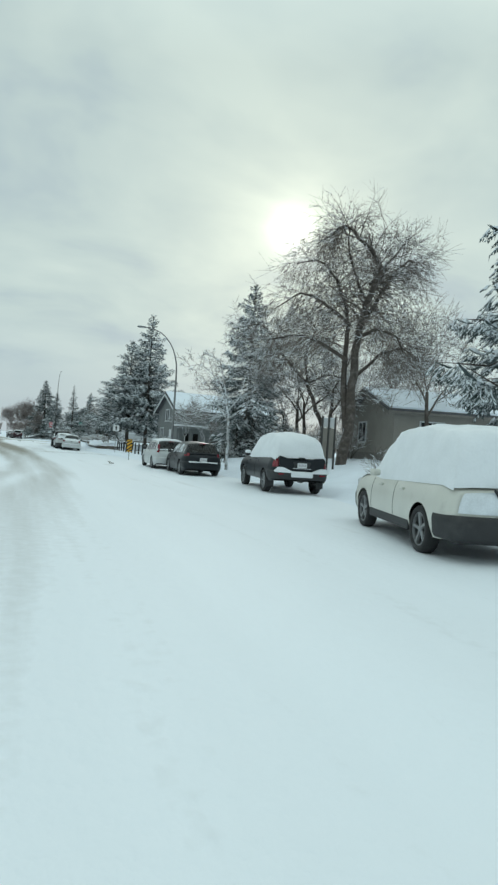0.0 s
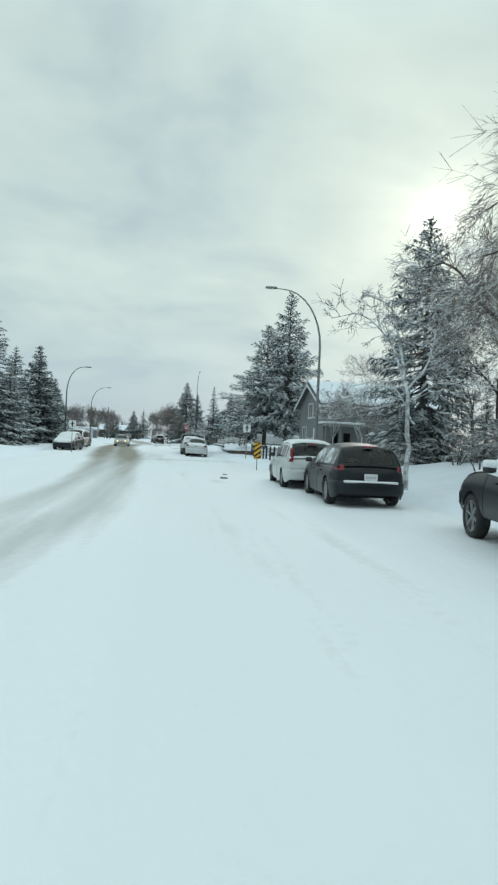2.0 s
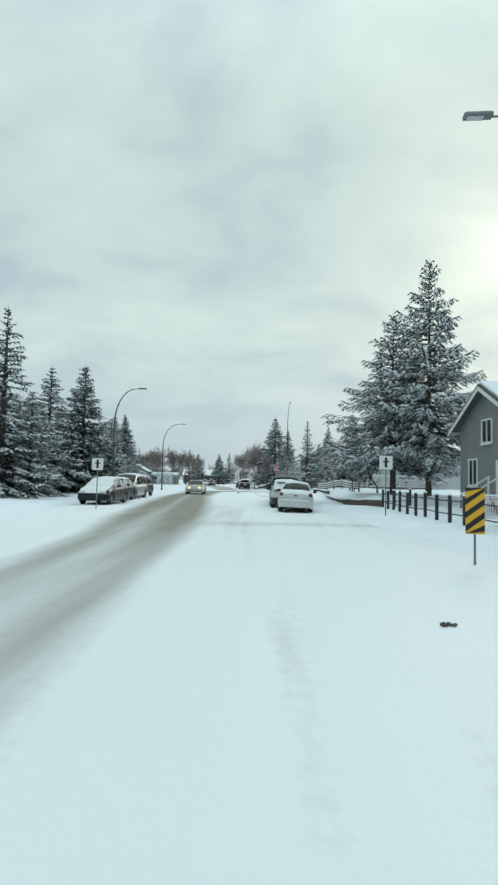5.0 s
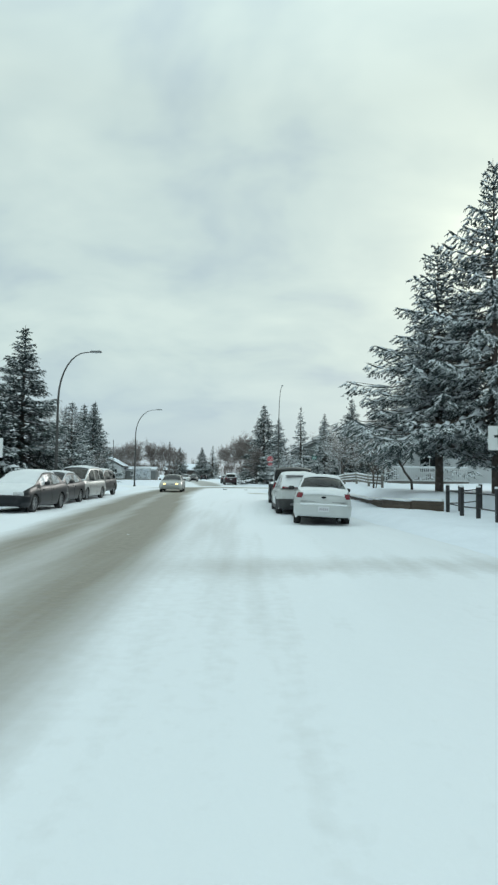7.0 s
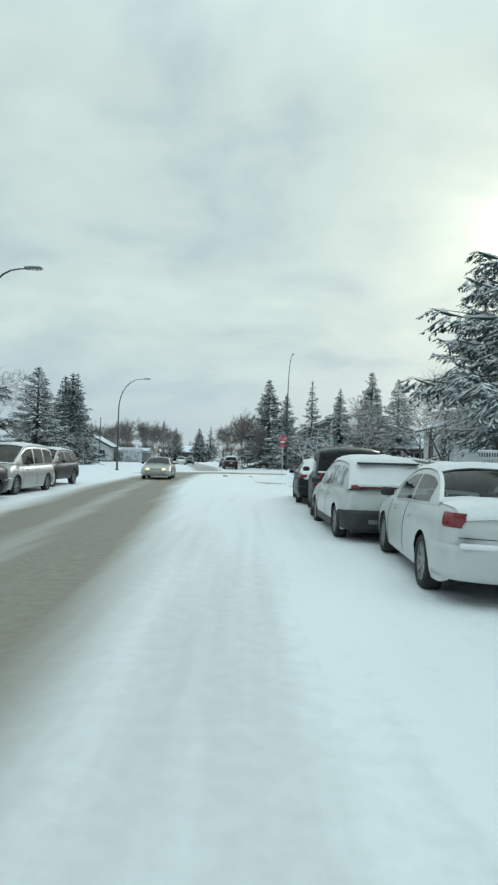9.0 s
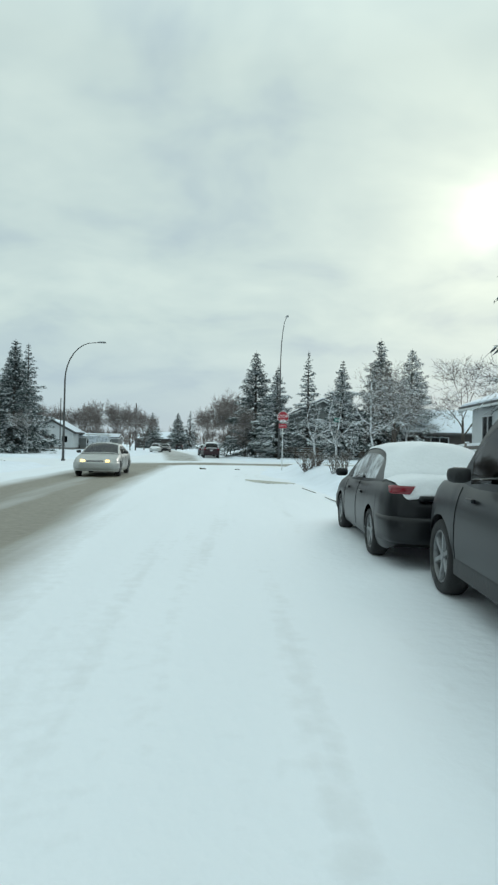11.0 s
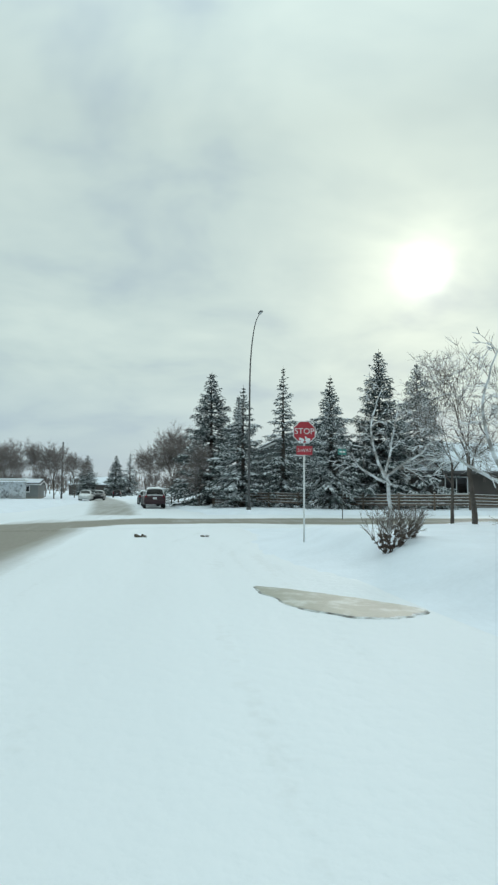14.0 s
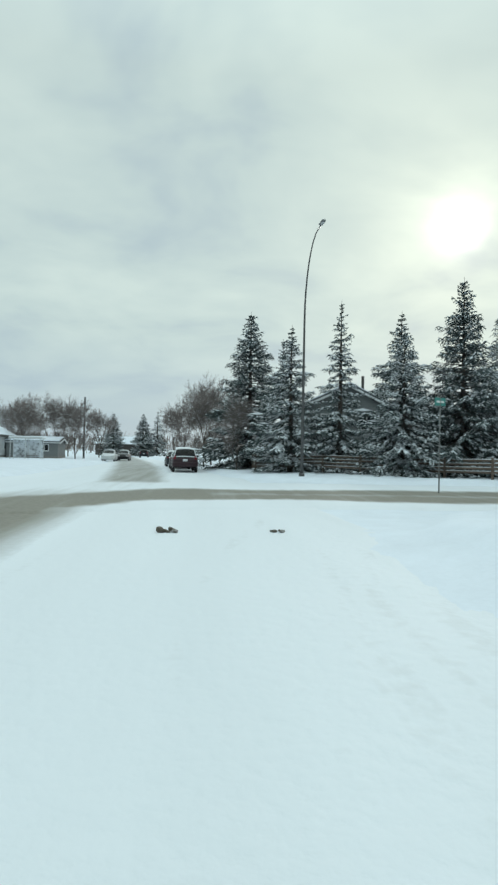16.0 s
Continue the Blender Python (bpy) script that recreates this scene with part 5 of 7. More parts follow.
            if laid.any():
                A = P[laid] + (E - P)[laid] * rng.uniform(0.0, 0.3, (laid.sum(), 1)) + up * 0.015
                B = P[laid] + (E - P)[laid] * rng.uniform(0.6, 0.98, (laid.sum(), 1)) + up * 0.01
                pad(A, B, perp[laid], w[laid] * rng.uniform(0.75, 1.35, (laid.sum(), 1)), rng.uniform(0.025, 0.06, (laid.sum(), 1)))
        z += height * (0.0185 + 0.0125 * (1 - t)) * rng.uniform(0.75, 1.25) / density
    tris = np.concatenate(tris)
    pads = np.concatenate(pads) if pads else np.zeros((0, 3))
    return wood_v, wood_f, tris, np.arange(len(tris)).reshape(-1, 3), pads


def spruce(seed, height, radius, m, label, group="", **k):
    wv, wf, nv, nf, sv = make_spruce(seed, height, radius, **k)
    e = empty("spruce_tree", m, label, "tree", group)
    mesh_object("trunk", wv, wf, BARK, e)
    tagged(mesh_object("crown", nv, nf, NEEDLES, e, "dark green needle branches"), kind="stuff")
    if len(sv):
        tagged(mesh_object("snow", sv, np.arange(len(sv)).reshape(-1, 3), SNOW_TREE, e, "snow lying on the branches"), kind="stuff")
    return e


def at_ground(x, y, turn=0.0, s=1.0, sink=0.05):
    return pose(x, y, float(ground_z(x, y)) - sink, 0, 0, turn)


SPRUCES = {}


def plant_spruce(kind, x, y, height, label, group="spruces along the street", wide=1.0):
    base = dict(A=(11, 11.0, 2.9), B=(23, 10.0, 3.0), C=(37, 13.0, 5.0), D=(51, 12.0, 3.5), E=(64, 13.5, 5.8))[kind]
    opts = dict(A=dict(snow=0.85, ragged=0.34, step=0.14, taper=1.15, density=0.92, droop=0.6), B=dict(snow=0.98, ragged=0.32, step=0.14, taper=1.05, density=1.02, droop=0.6), C=dict(snow=0.92, ragged=0.32, density=1.12, step=0.2, taper=0.86, droop=0.65),
                D=dict(snow=0.50, ragged=0.26, density=1.3, step=0.15, taper=0.92), E=dict(snow=1.0, ragged=0.42, density=1.12, fine=True, step=0.24, taper=0.95, bare=0.20, droop=0.55, foot=(0.22, 0.30)))[kind]
    s = height / base[1]
    rs = random.Random(round(x * 7 + y * 13))
    m = at_ground(x, y, rs.uniform(0, 360))
    if kind not in SPRUCES:
        SPRUCES[kind] = spruce(base[0], base[1], base[2], m, label, group, **opts)
        ob = SPRUCES[kind]
    else:
        ob = copy_thing(SPRUCES[kind], m)
        tagged(ob, label, "tree", group)
    ob.scale = (s * wide, s * wide, s)
    return ob


def grow(rng, start, direction, length, radius, depth, segs, leaves, spread, up, fork=0.25, thin=0.0045):
    """Limbs of a bare tree as (points, radii) runs; fork: the share of a run below its lowest branch."""
    n = 6 if depth > 3 else (4 if depth > 1 else 1 + depth)
    wob = 0.05 if depth > 3 else (0.11 if depth > 1 else 0.20)
    pts, d, p = [start.copy()], direction.normalized(), start.copy()
    kids = []
    for i in range(n):
        d = (d + Vector((rng.gauss(0, wob), rng.gauss(0, wob), rng.gauss(0, 0.09) + up * 0.06 - (0.10 if depth < 2 else 0.0)))).normalized()
        p = p + d * (length / n)
        pts.append(p.copy())
        kids.append((p.copy(), d.copy(), (i + 1) / n))
    segs.append((pts, [radius * (1 - 0.5 * k / n) for k in range(n + 1)], depth))
    if depth == 0:
        return
    many = leaves[0] if depth > 1 else leaves[1]
    for j in range(many):
        q, dd, u = kids[min(n - 1, int(rng.uniform(fork, 1.0) * n))]
        a = dd.orthogonal().normalized()
        a.rotate(Matrix.Rotation(rng.uniform(0, 6.283), 3, dd))
        nd = (dd * rng.uniform(0.6, 1.0) + a * rng.uniform(0.5, 1.0) * spread + Vector((0, 0, up * 0.25))).normalized()
        grow(rng, q, nd, length * rng.uniform(0.50, 0.80), max(thin, radius * (1 - 0.5 * u) * rng.uniform(0.45, 0.68)), depth - 1, segs, leaves, spread, up, 0.25, thin)


def bare_tree(seed, m, label, height=9.0, trunk_r=0.16, depth=5, leaves=(3, 4), spread=0.9, up=0.5, twig=None, group="", snow=0.5, stems=1, name="bare_tree", trunk_share=0.30, lean=0.05, fan=0.35, fork=0.25, thin=0.0045, bark=None):
    rng = random.Random(seed)
    segs = []
    for s in range(stems):
        a = 6.283 * s / max(1, stems) + rng.uniform(-0.4, 0.4)
        d = Vector((math.cos(a) * (fan if stems > 1 else lean), math.sin(a) * (fan if stems > 1 else lean), 1))
        grow(rng, Vector((0.06 * math.cos(a) * (stems > 1), 0.06 * math.sin(a) * (stems > 1), -0.1)), d, height * trunk_share, trunk_r, depth, segs, leaves, spread, up, fork, thin)
    return tree_meshes(segs, rng, m, label, name, group, depth, snow, bark, twig)


def tree_meshes(segs, rng, m, label, name, group, depth, snow, bark, twig):
    """Trunk, twigs and the snow on them, out of (points, radii, depth) runs."""
    e = empty(name, m, label, "tree" if name != "shrub" else "shrub", group)
    wv, wf, tv, tf, sv = [], [], [], [], []
    for pts, rad, dep in segs:
        thick = dep >= 3
        v, f = tube(pts, rad, 7 if dep >= depth - 1 else (4 if thick else 3), cap=False)
        V, F = (wv, wf) if thick else (tv, tf)
        o = len(V)
        V += [tuple(q) for q in v]
        F += [tuple(i + o for i in q) for q in f]
        for i in range(len(pts) - 1):
            a, b = pts[i], pts[i + 1]
            flat = 1 - abs((b - a).normalized().z)
            if flat > 0.25 and rng.random() < snow:
                w = (b - a).cross(Vector((0, 0, 1))).normalized() * (rad[i] * 0.9 + 0.003)
                h = Vector((0, 0, rad[i] * 0.8 + 0.008))
                sv += [a + h, a + w * 1.0, b + w * 0.9, b + h, a + h, b + h, b - w * 0.9, a - w]
    mesh_object("trunk", wv, wf, bark or BARK, e, smooth=True)
    tagged(mesh_object("twig_crown", tv, tf, twig or TWIGS, e, "fine bare twigs"), kind="stuff")
    if sv:
        tagged(mesh_object("snow", [tuple(q) for q in sv], quad_faces(len(sv) // 4), SNOW_TREE, e, "snow lying along the branches"), kind="stuff")
    return e


def curve_through(points, radii, per=4):
    """Catmull-Rom run through points, with radii between."""
    p = [Vector(q) for q in points]
    p = [p[0] * 2 - p[1]] + p + [p[-1] * 2 - p[-2]]
    out, rad = [], []
    for i in range(1, len(p) - 2):
        for k in range(per):
            u = k / per
            out.append(0.5 * (2 * p[i] + (p[i + 1] - p[i - 1]) * u + (2 * p[i - 1] - 5 * p[i] + 4 * p[i + 1] - p[i + 2]) * u * u + (3 * p[i] - p[i - 1] - 3 * p[i + 1] + p[i + 2]) * u ** 3))
    out.append(p[-2])
    n = len(out) - 1
    return out, [radii[0] + (radii[1] - radii[0]) * k / n for k in range(n + 1)]


def limb_tree(m, label, limbs, seed, group="bare trees", many=3.0, reach=1.5, depth=2, leaves=(4, 5), spread=0.9, up=0.0, fall=0.0, snow=0.5, thin=0.006, bark=None, twig=None, first=0.35, flat=0.25):
    """A bare tree of shaped limbs: ((x, z) points, radius at the foot, radius at the end, share bare of twigs), with fine growth along them."""
    rng = random.Random(seed)
    segs = []
    for points, ra, rb, clean in limbs:
        bow = rng.uniform(-flat, flat)
        kink = [0.0 if i == 0 else 0.9 * ra for i in range(len(points))]
        run, rad = curve_through([(x + rng.gauss(0, k_), bow * abs(x - points[0][0]) * 2.0 + rng.gauss(0, k_), z + rng.gauss(0, k_)) for (x, z), k_ in zip(points, kink)], (ra, rb))
        run = [run[0]] + [q + Vector((rng.gauss(0, 0.22 * ra), rng.gauss(0, 0.22 * ra), rng.gauss(0, 0.22 * ra))) for q in run[1:]]
        segs.append((run, rad, 5))
        length = sum((b - a).length for a, b in zip(run[:-1], run[1:]))
        for k in range(int(length * many * (1 - clean))):
            u = rng.uniform(clean, 1.0)
            i = min(len(run) - 2, int(u * (len(run) - 1)))
            d = (run[i + 1] - run[i]).normalized()
            a = d.orthogonal().normalized()
            a.rotate(Matrix.Rotation(rng.uniform(0, 6.283), 3, d))
            nd = (d * rng.uniform(0.2, 0.9) + a * rng.uniform(0.6, 1.0) + Vector((0, 0, 0.25 * up - fall))).normalized()
            grow(rng, run[i].lerp(run[i + 1], rng.random()), nd, reach * rng.uniform(0.5, 1.15) * (1.15 - 0.5 * u), max(thin * 1.5, rad[i] * rng.uniform(0.18, 0.4)), depth, segs, leaves, spread, up, 0.15, thin)
    return tree_meshes(segs, rng, m, label, "bare_tree", group, 5, snow, bark, twig)


# right-hand side, near to far
plant_spruce("E", 14.6, 4.9, 13.5, "tall dark spruce with snow-laden drooping branches", wide=0.6)
plant_spruce("C", 16.4, 33.0, 13.6, "tall dense dark spruce behind parked cars", wide=0.85)
plant_spruce("B", 14.9, 31.0, 3.6, "small snow-covered spruce beside a lawn", wide=1.5)
plant_spruce("B", 17.2, 28.0, 3.0, "small snow-covered spruce beside a lawn", wide=1.5)
plant_spruce("E", 13.7, 57.0, 15.0, "broad tall spruce heavy with snow", wide=0.74)
plant_spruce("E", 12.1, 59.6, 12.2, "spruce with long drooping boughs over a garden", wide=1.0)
plant_spruce("C", 18.0, 81.0, 14.0, "tall spruce behind the deck, heavy with snow", wide=1.0)
# left-hand side
plant_spruce("A", -12.0, 55.5, 11.6, "slender spruce dusted with snow", "spruces on the opposite verge", 1.42)
plant_spruce("A", -13.6, 55.8, 9.9, "slender spruce dusted with snow", "spruces on the opposite verge", 1.6)
plant_spruce("C", -15.4, 52.0, 8.4, "broad spruce white with snow", "spruces on the opposite verge", 1.0)
plant_spruce("C", -11.2, 57.8, 6.8, "broad young spruce white with snow", "spruces on the opposite verge", 1.1)
plant_spruce("B", -12.8, 65.2, 9.9, "slender spruce dusted with snow", "spruces on the opposite verge", 1.29)
plant_spruce("D", -11.2, 68.3, 10.6, "dark green spruce with snowy tips", "spruces on the opposite verge", 1.22)
plant_spruce("C", -14.9, 90.6, 8.5, "broad frosted conifer with a rounded crown", "spruces on the opposite verge", 1.2)
plant_spruce("D", -18.2, 111.0, 11.0, "dark spruce with snowy tips", "spruces on the opposite verge", 1.10)
plant_spruce("A", -21.6, 124.5, 12.9, "tall spruce far down the street", "spruces on the opposite verge", 1.28)
plant_spruce("D", -23.8, 126.0, 12.6, "tall spruce far down the street", "spruces on the opposite verge", 1.22)
plant_spruce("A", -26.4, 125.0, 12.2, "tall spruce far down the street", "spruces on the opposite verge", 1.28)
# past the crossing
plant_spruce("D", 5.45, 126.0, 13.0, "dark pointed spruce past the crossing", "spruces past the crossing", 1.16)
plant_spruce("B", 7.4, 116.8, 9.9, "snowy spruce beside the tall lamp", "spruces past the crossing", 1.12)
plant_spruce("A", 7.7, 123.0, 10.2, "slender snowy spruce behind the fence", "spruces past the crossing", 1.0)
plant_spruce("A", 10.5, 115.8, 11.5, "slim spruce behind the wooden fence", "spruces past the crossing", 1.0)
plant_spruce("B", 13.6, 113.0, 10.2, "spruce with snowy boughs behind the fence", "spruces past the crossing", 1.15)
plant_spruce("C", 13.3, 111.6, 8.6, "low broad spruce with snowy boughs behind the fence", "spruces past the crossing", 0.85)
plant_spruce("D", 17.3, 112.5, 12.3, "dark spruce behind the wooden fence", "spruces past the crossing", 0.95)
plant_spruce("C", 20.8, 113.5, 11.6, "broad snowy spruce behind the fence", "spruces past the crossing", 0.9)
plant_spruce("D", -20.1, 227, 11.0, "dark spruce far away down the street", "far spruces", 1.22)
plant_spruce("D", -12.6, 226, 10.8, "dark spruce far away down the street", "far spruces", 1.22)
plant_spruce("A", -9.0, 226, 11.3, "snowy spruce far away down the street", "far spruces", 1.34)

# ---- bare trees and shrubs ----
BARE, TOPS = {}, {}


def plant_bare(kind, x, y, height, label, group="bare trees", name="bare_tree", turn=None, wide=1.0):
    base = dict(
        wood=dict(seed=9, height=9.0, trunk_r=0.12, depth=5, leaves=(4, 6), spread=0.9, up=0.35, snow=0.4, trunk_share=0.34, fork=0.4, thin=0.007),
        young=dict(seed=14, height=6.0, trunk_r=0.055, depth=5, leaves=(4, 7), spread=0.6, up=0.6, snow=0.6, trunk_share=0.46, fork=0.55, bark=BARK_PALE),
        brown=dict(seed=21, height=9.0, trunk_r=0.11, depth=4, leaves=(7, 11), spread=0.8, up=0.7, snow=0.12, trunk_share=0.36, fork=0.12, twig=TWIGS_BROWN, thin=0.012),
        shrub=dict(seed=30, height=1.9, trunk_r=0.018, depth=3, leaves=(3, 4), spread=0.7, up=0.5, snow=0.45, stems=7, trunk_share=0.42),
    )[kind]
    opts = dict(base)
    seed = opts.pop("seed")
    rs = random.Random(round(x * 11 + y * 17))
    m = at_ground(x, y, rs.uniform(0, 360) if turn is None else turn)
    if kind not in BARE:
        BARE[kind] = bare_tree(seed, m, label, group=group, name=name, **opts)
        ob = BARE[kind]
        TOPS[kind] = max(v.co.z for c in ob.children for v in c.data.vertices)
    else:
        ob = copy_thing(BARE[kind], m)
        tagged(ob, label, "shrub" if name == "shrub" else "tree", group)
        ob.name = name
    s = height / TOPS[kind]
    ob.scale = (s * wide, s * wide, s)
    return ob


limb_tree(at_ground(15.45, 17.6, -31), "large old tree with dark twin trunks and drooping twigs", (
    (((0, -0.2), (0.25, 2.0), (0.42, 4.0), (0.5, 6.2), (0.8, 8.4), (1.05, 10.0), (0.4, 11.3), (-0.8, 11.6), (-1.9, 10.9)), 0.28, 0.02, 0.42),
    (((0.2, 1.9), (0.05, 3.6), (0.02, 5.6), (0.1, 7.6), (-0.5, 9.2), (-1.5, 10.1), (-2.7, 10.2)), 0.18, 0.02, 0.35),
    (((0.6, 7.0), (1.3, 8.3), (1.9, 9.5), (2.7, 10.3), (3.4, 10.4)), 0.13, 0.03, 0.15),
    (((0.55, 6.4), (1.4, 6.9), (2.2, 6.2), (3.0, 5.3)), 0.10, 0.025, 0.2),
    (((0.05, 5.2), (-1.3, 5.9), (-2.6, 6.3), (-3.8, 5.9)), 0.11, 0.025, 0.2),
    (((0.05, 7.0), (-1.3, 8.2), (-2.6, 8.6), (-3.9, 8.1)), 0.10, 0.025, 0.15),
    (((0.45, 4.4), (1.5, 5.4), (2.6, 5.9), (3.6, 5.2)), 0.10, 0.02, 0.2),
    (((0.9, 9.0), (1.9, 10.6), (2.6, 11.4)), 0.08, 0.02, 0.1),
    (((0.8, 8.2), (0.2, 9.6), (-0.1, 11.0), (-0.3, 12.3)), 0.09, 0.02, 0.1)),
    7, many=13.0, reach=1.7, leaves=(4, 6), spread=0.75, up=-0.25, fall=0.2, snow=0.2, thin=0.006)
limb_tree(at_ground(18.1, 25.3, -30), "bare tree with snow along its arching limbs", (
    (((0, -0.2), (0.05, 1.6), (-0.05, 3.2), (-0.75, 4.7)), 0.17, 0.11, 0.8),
    (((-0.75, 4.7), (-2.4, 6.5), (-3.9, 8.3), (-5.2, 8.5)), 0.10, 0.025, 0.1),
    (((-0.75, 4.7), (0.6, 5.3), (2.0, 4.9)), 0.08, 0.025, 0.1),
    (((-0.75, 4.7), (-0.9, 6.6), (-0.4, 8.2), (-1.2, 9.5)), 0.09, 0.02, 0.1),
    (((-2.0, 6.1), (-3.6, 6.4), (-4.8, 5.6)), 0.06, 0.02, 0.1),
    (((-0.1, 3.4), (1.0, 4.2), (2.4, 4.0)), 0.06, 0.02, 0.1)),
    15, "bare trees by the houses", many=12.0, reach=1.6, leaves=(4, 6), up=-0.1, fall=0.15, snow=0.55)
limb_tree(at_ground(10.55, 20.6, -22), "young street tree with pale trunk and snowy limbs", (
    (((0, -0.2), (0.04, 1.2), (-0.02, 2.9), (-0.25, 4.3), (-0.65, 5.5), (-1.5, 6.0)), 0.085, 0.014, 0.5),
    (((-0.03, 2.9), (-0.6, 4.4), (-1.5, 5.2), (-2.3, 5.1)), 0.036, 0.01, 0.15),
    (((0.0, 2.5), (-0.7, 3.3), (-1.8, 3.2)), 0.034, 0.01, 0.15),
    (((-0.05, 3.1), (0.5, 3.9), (0.8, 5.0), (1.4, 5.7)), 0.036, 0.01, 0.15),
    (((0.0, 2.7), (0.8, 3.3), (1.7, 3.3)), 0.03, 0.01, 0.15),
    (((-0.3, 4.8), (0.2, 5.8), (0.1, 6.8)), 0.026, 0.008, 0.1)),
    14, "bare trees", many=5.5, reach=0.75, leaves=(3, 5), spread=0.7, up=0.1, snow=0.8, bark=BARK_PALE)
for x, y, h, l in ((19.0, 28.5, 9.5, "bare tree with a dense grey crown"), (22.5, 29, 9.0, "bare tree behind the bungalow"),
                   (27, 23, 9.5, "bare tree behind the bungalow"), (16.5, 41.5, 8.0, "bare tree beside the grey house"), (21, 36, 9.0, "bare tree with a dense grey crown"),
                   (11.6, 72.0, 5.5, "snowy bare tree in a front garden"), (28, 34, 10, "bare tree with a dense grey crown"), (20.0, 31.5, 11.0, "tall bare tree with a dense grey crown"), (18.4, 24.2, 10.5, "tall bare tree with a dense grey crown"), (21.5, 18.5, 10.0, "tall bare tree with a dense grey crown"), (25.5, 27.0, 11.0, "tall bare tree with a dense grey crown")):
    plant_bare("wood", x, y, h, l, "bare trees by the houses")
for x, y, h in ((12.5, 30.5, 4.8), (13.0, 38.0, 5.0), (14.4, 36.0, 4.2), (13.0, 74.5, 4.8), (11.4, 84.4, 5.2)):
    plant_bare("young", x, y, h, "small bare tree white with snow", "bare trees by the houses", wide=1.25)
FORKED = (
    (((0, -0.3), (-0.02, 0.6), (-0.05, 1.25)), 0.045, 0.04, 1.0),
    (((-0.05, 1.2), (-0.32, 1.85), (-0.28, 2.5), (-0.1, 3.1)), 0.035, 0.01, 0.1),
    (((-0.05, 1.2), (0.3, 1.5), (0.65, 1.72), (0.95, 2.05)), 0.035, 0.01, 0.1),
    (((-0.05, 1.1), (-0.5, 1.35), (-0.8, 1.75)), 0.03, 0.01, 0.1),
    (((-0.05, 1.25), (0.1, 2.0), (0.28, 2.9)), 0.032, 0.01, 0.1))
forked = limb_tree(at_ground(6.25, 82.2, -15), "small forked tree with snow on every limb", FORKED, 42, "trees on the corner lawn", many=5.0, reach=0.45, leaves=(3, 3), up=0.2, snow=0.8, thin=0.004, bark=BARK_PALE)
copy_thing(forked, at_ground(6.55, 78.2, -40))
limb_tree(at_ground(7.15, 74.2, -22), "thin young tree with snow down its leaning trunk", (
    (((0, -0.3), (-0.06, 0.8), (-0.17, 1.6), (-0.2, 3.2)), 0.055, 0.02, 0.55),
    (((-0.16, 1.45), (0.2, 1.62), (0.6, 1.95)), 0.025, 0.01, 0.1),
    (((-0.17, 1.7), (-0.5, 2.0), (-0.7, 2.4)), 0.02, 0.008, 0.1)),
    43, "trees on the corner lawn", many=5.0, reach=0.5, leaves=(3, 3), up=0.3, snow=0.9, thin=0.004, bark=BARK_PALE)
limb_tree(at_ground(11.75, 62.9, -22), "slim dark garden tree leaning before the deck", (
    (((0, -0.3), (-0.12, 0.5), (-0.45, 1.2), (-0.72, 1.8)), 0.075, 0.05, 1.0),
    (((-0.72, 1.8), (-0.70, 2.5), (-0.55, 3.4)), 0.045, 0.012, 0.1),
    (((-0.70, 1.75), (-1.15, 2.3), (-1.35, 3.1)), 0.035, 0.01, 0.1),
    (((-0.50, 1.3), (-0.1, 1.8), (0.35, 2.5)), 0.035, 0.01, 0.1),
    (((-0.72, 1.9), (-1.0, 2.7), (-0.95, 3.5)), 0.03, 0.01, 0.1)),
    44, "bare trees by the houses", many=6.0, reach=0.6, leaves=(3, 4), up=0.2, snow=0.3, thin=0.005)
limb_tree(at_ground(10.6, 67.1, -18), "small forked garden tree with grey twigs", (
    (((0, -0.3), (-0.03, 0.5), (-0.05, 0.9)), 0.06, 0.05, 1.0),
    (((-0.05, 0.9), (-0.45, 1.7), (-1.0, 2.5)), 0.04, 0.01, 0.1),
    (((-0.05, 0.9), (0.15, 1.8), (0.1, 2.8)), 0.035, 0.01, 0.1),
    (((-0.05, 0.8), (0.5, 1.5), (0.9, 2.3)), 0.035, 0.01, 0.1),
    (((0.12, -0.3), (0.3, 0.8), (0.3, 1.6)), 0.04, 0.02, 0.4)),
    45, "bare trees by the houses", many=7.0, reach=0.7, leaves=(3, 5), up=0.2, snow=0.35, thin=0.005)
plant_bare("wood", 12.9, 92.5, 6.0, "snowy bare tree on the corner lawn", "trees on the corner lawn", wide=0.8)
plant_bare("wood", 12.5, 90.0, 6.8, "snowy bare tree on the corner lawn", "trees on the corner lawn")
plant_bare("wood", 16.5, 89.5, 7.2, "snowy bare tree on the corner lawn", "trees on the corner lawn")
for x, y, h, w in ((1.8, 132, 7.6, 0.7), (2.6, 137, 9.8, 0.75), (2.2, 146, 9.6, 0.75), (-0.6, 154, 9.4, 0.75), (-2.4, 168, 9.2, 0.75), (4.2, 122.5, 6.4, 0.65)):
    plant_bare("brown", x, y, h, "bare reddish-brown tree past the crossing", "brown trees past the crossing", wide=w)
for x, y, h in ((-14.5, 155, 8.6), (-18, 161, 9.4), (-21.5, 157, 8.9), (-25, 165, 9.6), (-29, 163, 8.4), (-34, 170, 9.4), (-16, 182, 9.4), (-41, 155, 8.4), (-20, 176, 8.8), (-27, 182, 9.6), (-32, 188, 9.2), (-38, 178, 9.6), (-46, 172, 9.0)):
    plant_bare("brown", x, y, h, "bare tree far down the street", "far bare trees", wide=0.8)
plant_bare("wood", -13.4, 60.5, 7.4, "bare grey tree among spruces", "bare trees on the opposite verge", wide=1.1)
